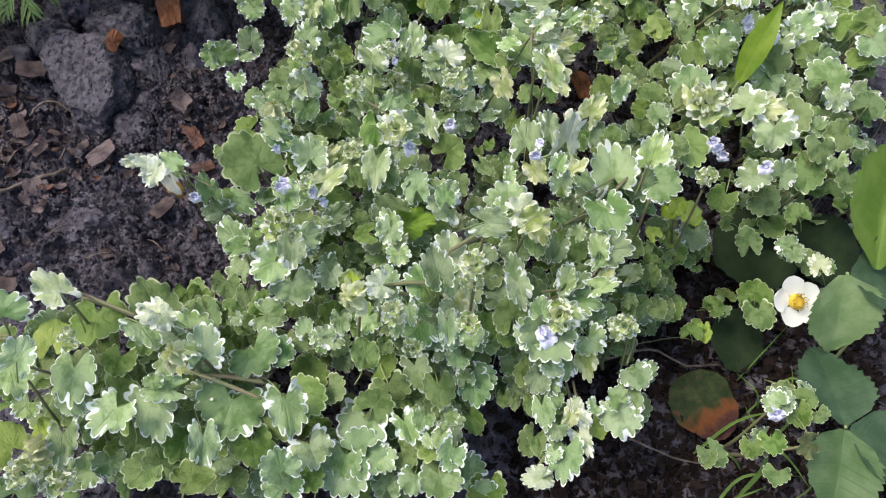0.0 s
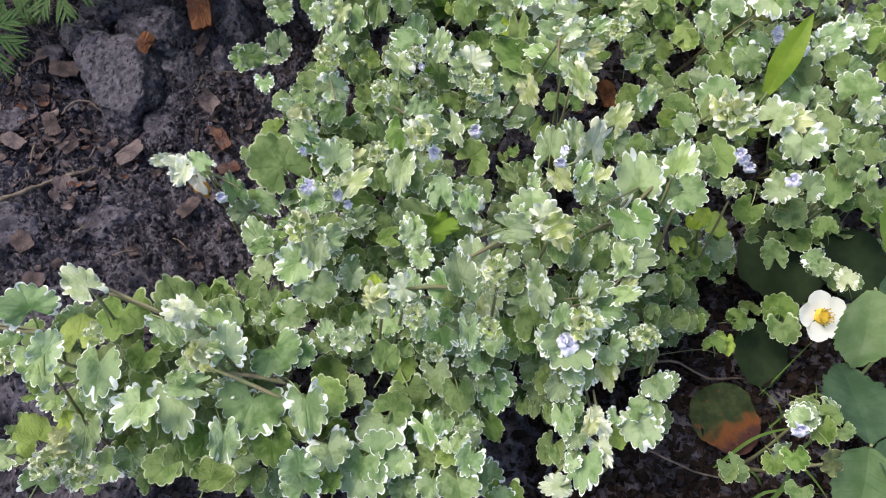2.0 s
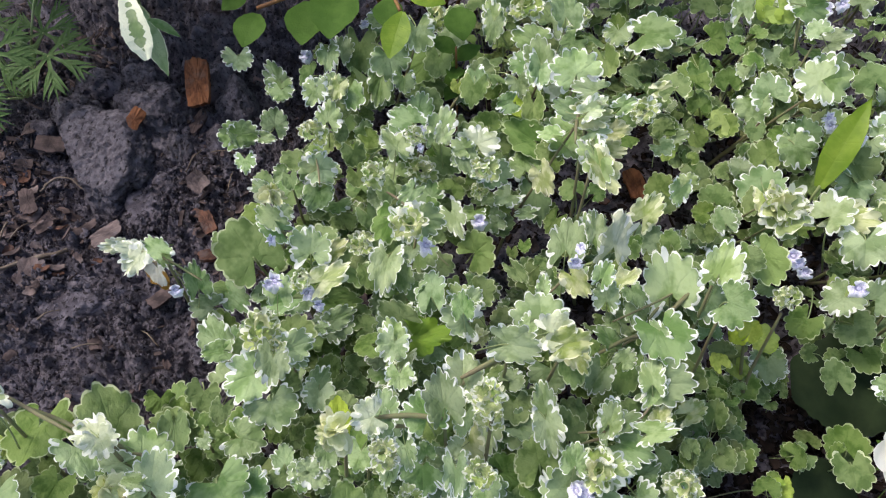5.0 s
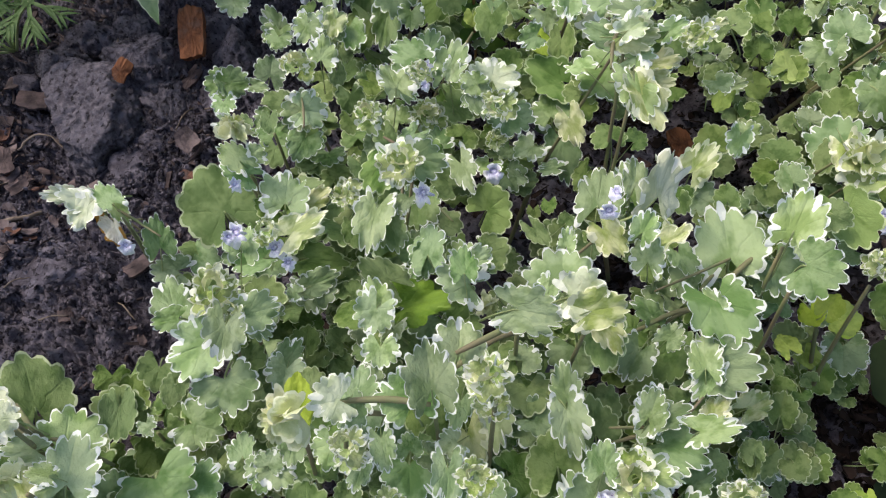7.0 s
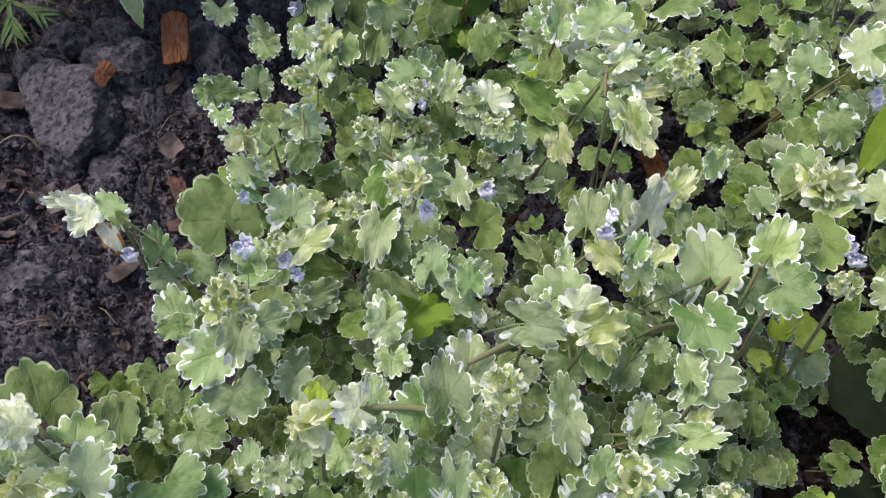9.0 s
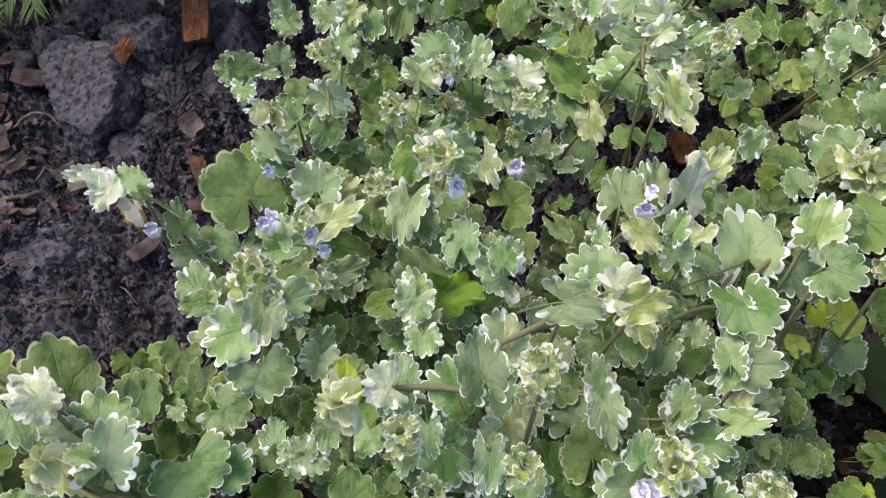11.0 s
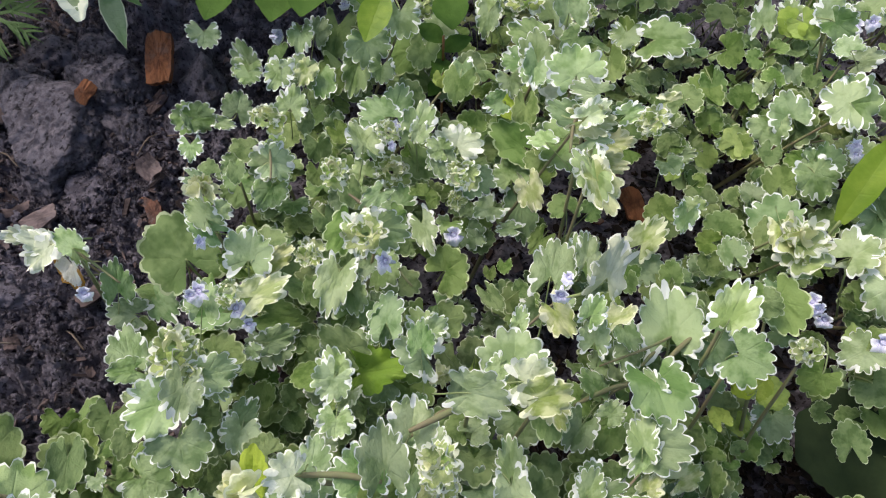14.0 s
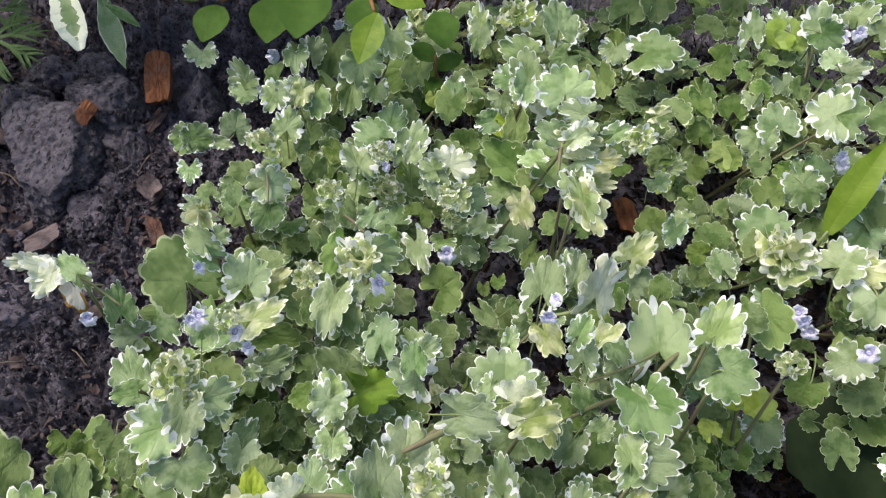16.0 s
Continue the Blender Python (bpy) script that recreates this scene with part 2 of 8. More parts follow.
# ---- building helpers ----
def mesh_of(name, verts, faces, material, uvs=None, smooth=True):
    me = bpy.data.meshes.new(name)
    me.from_pydata(verts, [], faces)
    if uvs is not None:
        layer = me.uv_layers.new(name="leaf")
        flat = np.array([uvs[i] for f in faces for i in f], dtype=np.float32).ravel()
        layer.data.foreach_set("uv", flat)
    if smooth:
        me.polygons.foreach_set("use_smooth", [True] * len(me.polygons))
    me.materials.append(material)
    me.update()
    return me


def part(name, me, parent, m=None, label=""):
    ob = new(name, me)
    ob.parent = parent
    if m is not None:
        ob.matrix_basis = m
    return tagged(ob, label)


def thing(name, x, y, z, label, category, group="", kind=""):
    ob = new(name)
    ob.location = (x, y, z)
    ob.empty_display_size = 0.01
    return tagged(ob, label, category, group, kind)


def tube(points, radii, sides=6, verts=None, faces=None):
    """A tapering tube through points; appends to verts and faces where they are given."""
    verts = [] if verts is None else verts
    faces = [] if faces is None else faces
    pts = [Vector(p) for p in points]
    first = len(verts)
    for i, p in enumerate(pts):
        d = (pts[min(i + 1, len(pts) - 1)] - pts[max(i - 1, 0)]).normalized()
        side = d.cross(Vector((0.31, 0.22, 0.92))).normalized()
        other = d.cross(side)
        for j in range(sides):
            a = 2 * math.pi * j / sides
            verts.append(tuple(p + (side * math.cos(a) + other * math.sin(a)) * radii[i]))
    for i in range(len(pts) - 1):
        for j in range(sides):
            a, b = first + i * sides + j, first + i * sides + (j + 1) % sides
            faces.append((a, b, b + sides, a + sides))
    faces.append(tuple(first + j for j in range(sides))[::-1])
    faces.append(tuple(first + (len(pts) - 1) * sides + j for j in range(sides)))
    return verts, faces


def bend(points, n=6):
    """Points of a smooth line through a few given ones."""
    p = [Vector(q) for q in points]
    p = [2 * p[0] - p[1]] + p + [2 * p[-1] - p[-2]]
    out = []
    for i in range(1, len(p) - 2):
        for s in range(n):
            t = s / n
            out.append(0.5 * (2 * p[i] + (p[i + 1] - p[i - 1]) * t + (2 * p[i - 1] - 5 * p[i] + 4 * p[i + 1] - p[i + 2]) * t * t
                              + (3 * p[i] - p[i - 1] - 3 * p[i + 1] + p[i + 2]) * t ** 3))
    return out + [p[-2]]


def crenate_leaf(name, material, seed, teeth=15, depth=0.12, cup=0.25, ripple=0.05, back=143, front=0.60, side=0.5, rear=0.47, fold=0.0, sharp=0.55, droop=0.0, side_droop=0.0, lobes=5, sinus=0.10, pleat=0.03):
    """A kidney-shaped ivy leaf, one wide: the stalk meets it at the origin, its tip lies along y."""
    rng = random.Random(seed)
    per = 4
    n = teeth * per
    size = [rng.uniform(0.70, 1.15) for _ in range(teeth + 1)]
    verts, uvs, faces = [(0, 0, 0)], [(0.5, 0)], []
    rings = (0.30, 0.56, 0.78, 0.92, 1.0)
    phase, skew, lean = rng.uniform(0, 6.28), rng.uniform(-0.06, 0.06), rng.choice((-1, 1))
    for q in rings:
        for i in range(n + 1):
            f = i / n
            phi = radians(back) * (2 * f - 1)
            c = abs(phi) / math.pi
            base = front + (side - front) * min(1, c / 0.5) if c < 0.5 else side + (rear - side) * (c - 0.5) / 0.35
            base *= 1 + 0.05 * math.sin(2 * phi + 3 * phase) + skew * math.sin(phi) + 0.018 * math.cos(5 * phi) + 0.03 * math.sin(3 * phi + phase)
            k, t = int(f * teeth - 1e-6), (f * teeth) % 1.0
            tooth = math.sin(math.pi * t) ** sharp * size[k] if 0 < t < 1 else 0.0
            r = base * q * (1 - depth * (1 - tooth) * max(0.0, (q - 0.5) * 2) ** 1.5)
            # lobes along the veins, parted by deeper notches, with the blade puffed up between
            s = abs((f * lobes) % 1.0 - 0.5) * 2
            deep = sinus * (1.2 if int(f * lobes + 0.5) % 2 else 0.6) * size[int(f * lobes + 0.5) % teeth]
            r *= 1 - deep * s ** 5 * max(0.0, (q - 0.35) / 0.65)
            x, y = r * math.sin(phi), r * math.cos(phi)
            z = pleat * r * (1 - math.exp(-6 * s) + 0.5 * math.sin(7.3 * f * lobes + 5 * q + phase) * q - 0.8 * s ** 6)
            z += cup * r * r + ripple * r * (math.sin(2 * phi + phase) + 0.5 * math.sin(3 * phi + 2 * phase)) * 1.6 + ripple * 1.5 * q ** 5 * (math.sin(math.pi * 2 * (teeth * 0.43) * f + phase) + 0.7 * math.sin(math.pi * 2 * (teeth * 0.21) * f + 2.3 * phase))
            z += fold * abs(x) + 0.012 * math.cos(7 * phi) * r - droop * max(0.0, y) ** 2 - side_droop * max(0.0, x * lean) ** 2
            verts.append((x, y, z))
            uvs.append((f, q))
    for i in range(n):
        faces.append((0, 1 + i + 1, 1 + i))
    for j in range(len(rings) - 1):
        a = 1 + j * (n + 1)
        for i in range(n):
            faces.append((a + i, a + i + 1, a + n + 1 + i + 1, a + n + 1 + i))
    return mesh_of(name, verts, faces, material, uvs)


def blade_leaf(name, material, seed, widths, cup=0.1, fold=0.1, droop=0.0, teeth=0, depth=0.0, wave=0.0, rows=14, bumps=0.0):
    """A feather-veined leaf, one long along y from its stalk; widths: half widths at even steps from base to tip."""
    rng = random.Random(seed)
    rows = teeth * 3 if teeth else rows
    verts, uvs, faces = [], [], []
    cols = (-1.0, -0.9, -0.55, -0.18, 0.0, 0.18, 0.55, 0.9, 1.0)
    ph = rng.uniform(0, 6.28)
    for i in range(rows + 1):
        f = i / rows
        g = f * (len(widths) - 1)
        k = min(int(g), len(widths) - 2)
        s = g - k
        s = s * s * (3 - 2 * s) if 0 < k < len(widths) - 2 else s
        w = widths[k] + (widths[k + 1] - widths[k]) * s
        for c in cols:
            a = w * c
            y = f
            if teeth and abs(c) > 0.85:
                saw = (f * teeth) % 1.0
                a *= 1 - depth * (1 - saw) * (1 if abs(c) == 1 else 0.4)
                y += 0.02 * saw
            z = fold * abs(a) - droop * f * f + cup * a * a + wave * math.sin(9 * f + ph + 2 * c) * abs(c)
            z += bumps * math.sin(f * 56 - abs(c) * 20 * w) * min(1.0, 4 * abs(a))
            verts.append((a, y * (1 - 0.0), z))
            uvs.append((f - abs(c) * 0.35 * w, abs(c)))
    m = len(cols)
    for i in range(rows):
        for j in range(m - 1):
            a = i * m + j
            faces.append((a, a + 1, a + m + 1, a + m))
    return mesh_of(name, verts, faces, material, uvs)


def petiole(name, back, down, material=None):
    pts = bend([(0, 0, -0.004), (0, -0.10, -0.10), (0.03, -back * 0.7, -down * 0.5), (0.0, -back, -down)], 3)
    return mesh_of(name, *tube(pts, [0.015 + 0.008 * i / len(pts) for i in range(len(pts))], 5), material or STALK)


SHAPES = {}
for kind, mats, args in (
    ("p", IVY_PLAIN, dict(cup=0.06, ripple=0.03, depth=0.15, teeth=11, sinus=0.06)),
    ("P", IVY_PLAIN, dict(cup=0.06, ripple=0.03, depth=0.13, teeth=13, sinus=0.06, back=152)),
    ("g", IVY_EDGED, dict(cup=0.06, ripple=0.04, depth=0.17, teeth=13, sinus=0.10)),
    ("w", IVY_WHITE, dict(cup=0.08, ripple=0.05, depth=0.19, teeth=13, sinus=0.12)),
    ("W", IVY_CREAM, dict(cup=0.12, ripple=0.06, depth=0.18, teeth=13, sinus=0.10)),
    ("y", IVY_YOUNG, dict(cup=0.30, ripple=0.07, depth=0.2, teeth=13, sinus=0.15)),
    ("Y", IVY_YOUNG, dict(cup=0.2, ripple=0.08, depth=0.15, teeth=13, sinus=0.10)),
    ("B", IVY_BUD, dict(cup=0.9, ripple=0.06, depth=0.18, teeth=7, back=115)),
    ("R", IVY_TIP, dict(cup=0.35, ripple=0.10, depth=0.24, teeth=9, back=120, sharp=0.8, sinus=0.18)),
    ("v", OLIVE_SHADED, dict(cup=0.10, ripple=0.05, depth=0.13)),
    ("n", LIME, dict(cup=0.12, ripple=0.04, depth=0.09, teeth=9)),
    ("o", BROWNED, dict(cup=0.5, ripple=0.10, depth=0.15, teeth=7)),
):
    SHAPES[kind] = []
    for i in range(9):
        vary = random.Random(1000 * ord(kind) + i)
        more = dict(args, cup=args["cup"] + vary.uniform(-0.14, 0.14), fold=vary.choice((0, 0.05, 0.10, 0.18, 0.28)), droop=vary.choice((0, 0.1, 0.3, 0.5)), side_droop=vary.choice((0, 0, 0.3, 0.7)),
                    back=args.get("back", 143) + vary.uniform(-10, 10), front=vary.uniform(0.55, 0.61), rear=vary.uniform(0.40, 0.48))
        if kind == "B":
            more = args
        SHAPES[kind].append(crenate_leaf("ivy_leaf", mats, 100 * ord(kind) + i, **more))
SHAPES["d"] = [crenate_leaf("deep_leaf", DEEP, 5, depth=0.10, cup=0.15, ripple=0.05, sinus=0.12, fold=0.12)]
PETIOLES = [petiole("petiole", 0.35 + 0.12 * i, 1.0 + 0.3 * i) for i in range(3)]
LOW_PETIOLE = petiole("petiole", 0.12, 1.5)
rng_ivy = random.Random(11)


def lipped_flower(seed):
    """A ground ivy flower, one wide across its lips, which open along z; its tube goes down behind."""
    r = random.Random(seed)
    verts, faces, uvs = [], [], []
    rings = ((-0.8, 0.06), (-0.5, 0.09), (-0.28, 0.12), (-0.10, 0.15), (0.0, 0.20))
    n = 40
    for z, rad in rings:
        for i in range(n):
            a = 2 * math.pi * i / n
            verts.append((rad * math.cos(a), rad * 0.8 * math.sin(a), z))
            uvs.append((i / n, 0.0 if z < -0.4 else 0.25))
    # five lobes: a broad notched lower lip, two at the sides, two upright ones
    lobes = ((-90, 42, 0.68), (-22, 30, 0.52), (58, 38, 0.42), (122, 38, 0.42), (202, 30, 0.52))
    for q in (0.4, 0.75, 1.0):
        for i in range(n):
            a = 360 * i / n
            reach = 0.20
            for mid, half, far in lobes:
                d = abs((a - mid + 180) % 360 - 180)
                if d < half:
                    reach = max(reach, 0.20 + (far - 0.20) * math.cos(d / half * 1.5) ** 0.38 * (0.86 + 0.14 * math.cos(5 * d / half + seed) + 0.05 * math.sin(9 * d / half + 2 * seed)))
            rad = 0.20 + (reach - 0.20) * q
            verts.append((rad * math.cos(radians(a)), rad * 0.95 * math.sin(radians(a)), 0.10 * q + 0.55 * (reach - 0.20) * q * math.sin(radians(a)) - 0.5 * (reach - 0.20) * q * q + 0.16 * (reach - 0.20) * math.sin(3 * q + seed + 0.09 * a) + r.uniform(-0.025, 0.025)))
            uvs.append((i / n, q))
    for j in range(len(rings) + 2):
        for i in range(n):
            a, b = j * n + i, j * n + (i + 1) % n
            faces.append((a, b, b + n, a + n))
    # the throat
    k = len(verts)
    verts.append((0, 0.02, -0.05))
    uvs.append((0.5, 0.3))
    faces += [(k, 3 * n + i, 3 * n + (i + 1) % n) for i in range(n)]
    return mesh_of("ivy_flower", verts, faces, PETAL, uvs)


FLOWERS = [lipped_flower(i) for i in range(4)]


# bare gaps between the clumps: middle and reach
GAPS = [(0.039, 0.328, 0.016), (0.023, 0.335, 0.010), (0.083, 0.401, 0.015), (0.009, 0.470, 0.014), (0.192, 0.229, 0.018), (0.204, 0.207, 0.018), (0.159, 0.419, 0.010), (0.086, 0.371, 0.010), (0.128, 0.417, 0.020), (0.131, 0.392, 0.016), (0.079, 0.393, 0.016), (0.190, 0.441, 0.016), (0.091, 0.296, 0.015), (0.071, 0.290, 0.012), (0.042, 0.257, 0.012), (0.236, 0.256, 0.026), (0.120, 0.392, 0.026), (0.090, 0.384, 0.018), (0.048, 0.335, 0.016), (0.153, 0.378, 0.012), (0.190, 0.222, 0.020), (0.128, 0.140, 0.018), (0.190, 0.172, 0.030), (0.068, 0.116, 0.022), (0.110, 0.105, 0.020), (0.136, 0.112, 0.018), (0.143, 0.165, 0.014)]


def bare(x, y, z=0.0):
    """Whether a place lies in a gap; the gaps lean towards the open side of the bed."""
    f = z / 0.35
    return any((x - a - (0.04 - a) * f) ** 2 + (y - b - (0.10 - b) * f) ** 2 < r * r for a, b, r in GAPS)


CLUMPS = []
OPEN = Vector((0.04, 0.10, 0.36))


def hides(x, y, z, size):
    """Whether a leaf here would lie over one of the upper leaves, which lean towards the open side of the bed, or stick out past them."""
    d = np.array((x, y, z)) - TOPS[:, :3]
    v = np.array(OPEN) - TOPS[:, :3]
    v /= np.linalg.norm(v, axis=1)[:, None]
    along = (d * v).sum(1)
    off = d - along[:, None] * v
    aside = np.linalg.norm(off, axis=1)
    near = aside < 0.04
    if y < 0.42 and x < 0.2 and (near.sum() < 4 or np.linalg.norm(off[near].mean(0)) > 0.5 * aside[near].mean()):
        return True
    return bool(np.any((aside < 0.36 * (TOPS[:, 3] + size)) & (along > -0.005)))


class Ivy:
    """One clump of ground ivy that roots at (x, y): leaves on stalks round a rising stem."""

    def __init__(self, x, y):
        self.x, self.y, self.leaves, self.lower, self.tops, self.blooms = x, y, [], [], [], 0
        self.ob = thing("ground_ivy", x, y, 0, "variegated ground ivy clump with scalloped cream-edged leaves on soil", "plant", "ground ivy clumps")
        self.inv = Matrix.Translation((-x, -y, 0))
        CLUMPS.append(self)

    def blade(self, kind, m, size, stalk=True, wide=1.0):
        leaf = part("leaf", rng_ivy.choice(SHAPES[kind]), self.ob, self.inv @ m @ Matrix.Diagonal((size * wide, size, size * (1 + wide) / 2, 1)))
        if stalk:
            part("petiole", rng_ivy.choice(PETIOLES) if m.translation.z > 0.055 else LOW_PETIOLE, leaf)
        return leaf

    def low(self, kind, x, y, z, size, rx, ry, rz):
        """A leaf of the lower layer, in the shade of those above."""
        self.lower.append((kind, x, y, z, size, rx, ry, rz))

    def leaf(self, kind, x, y, z, size, rx, ry, rz, wide=1.0):
        m = pose(x, y, z, rx, ry, rz)
        self.leaves.append((kind, x, y, z, size))
        self.tops.append((m @ Vector((0, 0 if kind == "R" else 0.22 * size, 0)), size * (1 + wide) / 2))
        if kind == "R":
            # a shoot tip seen from above: pairs of small leaves crossing one another
            for i in range(7):
                s = size * (0.98 - 0.095 * i)
                lean = 4 + 10 * i
                self.blade("R" if i < 5 else "B", m @ pose(0, 0, 0.002 + 0.0018 * i, 0, 0, 90 * (i % 2) + 180 * (i // 2 % 2) + 45 * (i // 4) + rng_ivy.uniform(-20, 20)) @ pose(0, 0.0015, 0, lean), s, False)
        elif kind == "B":
            # a bud: young leaves closed round the tip
            for i in range(5):
                s = size * (0.95 - 0.08 * i)
                self.blade("B" if i < 4 else "y", m @ pose(0, -0.1 * size + 0.07 * size * i, 0.05 * size * (i % 3), 12 + 10 * (i % 2), 50 * ((i % 3) - 1), rng_ivy.uniform(-14, 14)), s, False)
        elif kind == "d":
            part("deep_green_leaf", SHAPES["d"][0], self.ob, self.inv @ m @ Matrix.Diagonal((size * wide, size, size, 1)), "plain deep green lobed leaf")
        else:
            self.blade(kind, m, size, True, wide)

    def flower(self, x, y, z, size, lean, turn):
        self.blooms += 1
        part("flower", rng_ivy.choice(FLOWERS), self.ob, self.inv @ pose(x, y, z, 0, 0, turn) @ pose(0, 0, 0, lean, 0, rng_ivy.uniform(-40, 40)) @ Matrix.Scale(size, 4), "small lavender two-lipped flower")

    def shoot(self, radius, *points):
        """A leafy shoot or a long stalk that shows between the leaves."""
        line = [Vector(q) - Vector((self.x, self.y, 0)) for q in bend(points, 6)]
        part("runner", mesh_of("runner", *tube(line, [radius * (0.25 + 0.75 * math.sin(math.pi * (i + 0.6) / (len(line) + 0.2)) ** 0.35) for i in range(len(line))], 8), STEM), self.ob)

    def runner(self, radius, *points):
        """One that lies deeper, its ends hidden under leaves."""
        low = [Vector((x, y, max(0.006, z - 0.007))) for x, y, z in points]
        low[0].z -= 0.006
        low[-1].z -= 0.006
        self.shoot(0.8 * radius, *(low if len(low) > 2 else (low[0], (low[0] + low[1]) / 2, low[1])))

    def fill(self, kind, x, y, z, size, rx, ry, rz, stalk=False):
        """Puts in a leaf of the lower layers where there is room below the upper ones."""
        if x < -0.105 and y > 0.185 or bare(x, y, z) or hides(x, y, z, size):
            return
        self.blade(kind, pose(x, y, z, rx, ry, rz), size, stalk)

    def finish(self):
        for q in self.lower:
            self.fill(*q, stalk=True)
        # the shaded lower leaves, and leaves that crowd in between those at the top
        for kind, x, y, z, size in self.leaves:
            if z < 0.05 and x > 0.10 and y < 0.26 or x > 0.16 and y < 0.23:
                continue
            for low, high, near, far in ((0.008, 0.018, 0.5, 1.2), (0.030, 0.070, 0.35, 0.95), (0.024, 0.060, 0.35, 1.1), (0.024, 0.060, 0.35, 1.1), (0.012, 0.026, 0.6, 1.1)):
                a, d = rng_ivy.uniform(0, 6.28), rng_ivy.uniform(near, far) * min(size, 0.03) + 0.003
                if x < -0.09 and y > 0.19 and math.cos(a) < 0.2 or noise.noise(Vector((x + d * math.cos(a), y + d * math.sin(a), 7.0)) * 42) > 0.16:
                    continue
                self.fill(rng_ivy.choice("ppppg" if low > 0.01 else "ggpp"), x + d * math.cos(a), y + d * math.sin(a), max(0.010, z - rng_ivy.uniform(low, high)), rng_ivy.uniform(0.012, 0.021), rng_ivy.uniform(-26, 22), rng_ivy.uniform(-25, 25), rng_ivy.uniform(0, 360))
        if self.blooms:
            tagged(self.ob, "variegated ground ivy clump with cream-edged leaves and small lavender flowers")
        # stems from the root to the higher leaves
        verts, faces = [], []
        leaves = self.leaves or [q[:5] for q in self.lower]
        for kind, x, y, z, size in sorted([q for q in leaves if q[1] > -0.12 or q[2] < 0.2], key=lambda q: -q[3])[:2]:
            if z < 0.045 and math.hypot(x - self.x, y - self.y) > 0.025:
                x, y, z = self.x + (x - self.x) * 0.3, self.y + (y - self.y) * 0.3, 0.015
            mid = (self.x * 0.5 + x * 0.5 + rng_ivy.uniform(-0.008, 0.008), self.y * 0.5 + y * 0.5 - 0.004, z * 0.45)
            pts = bend([(self.x, self.y, -0.004), mid, (x, y, max(0.006, z - 0.010))], 4)
            pts = [p - Vector((self.x, self.y, 0)) for p in pts]
            tube(pts, [0.0012 - 0.0006 * i / len(pts) for i in range(len(pts))], 6, verts, faces)
        part("stem", mesh_of("stem", verts, faces, STEM), self.ob)


# ---- the ground ----
def spread(low, high, step, far):
    """Even steps between low and high, then ever wider ones out to far."""
    mid = list(np.arange(low, high + step / 2, step))
    out, d, s = [], 0.0, step
    while d < far:
        s *= 1.35
        d += s
        out.append(d)
    return [low - d for d in out[::-1]] + mid + [high + d for d in out]


def dome(v, scale):
    return 0.5 - noise.voronoi(v * scale)[0][0]


def ground_height(x, y):
    v = Vector((x, y, 0.0))
    mound = noise.noise(v * 17)
    h = 0.009 * mound + 0.005 * noise.noise(v * 48 + Vector((3, 1, 0)))
    warp = v + Vector((noise.noise(v * 120), noise.noise(v * 120 + Vector((5, 0, 0))), 0)) * 0.004
    lumpy = max(0.7, min(1.1, 0.85 + 1.0 * noise.noise(v * 26 + Vector((9, 2, 0)))))
    cracks = noise.turbulence(warp * 92, 4, True, amplitude_scale=0.72, frequency_scale=2.0)
    return h + lumpy * (0.0085 * dome(warp, 52) + 0.0135 * (cracks - 0.45)) - 0.004


XS = spread(-0.40, -0.10, 0.0012, 40)
XS = [x for x in XS if x < -0.0995] + [-0.10 + 0.003 * i for i in range(1, 154)] + [x + 0.46 for x in XS if x > -0.0995]
YS = [y for y in spread(0.06, 0.16, 0.003, 40) if y < 0.161] + [0.16 + 0.0014 * i for i in range(1, 287)] + [y + 0.40 for y in spread(0.06, 0.16, 0.003, 40) if y > 0.161]
gv = [(x, y, ground_height(x, y) * (1 if -0.5 < x < 0.46 and -0.1 < y < 0.7 else 0.4)) for y in YS for x in XS]
w = len(XS)
gf = [(j * w + i, j * w + i + 1, (j + 1) * w + i + 1, (j + 1) * w + i) for j in range(len(YS) - 1) for i in range(w - 1)]
ground = new("ground", mesh_of("ground", gv, gf, SOIL))
tagged(ground, "dark crumbly garden soil with dusty grey clods", "soil", kind="structure")


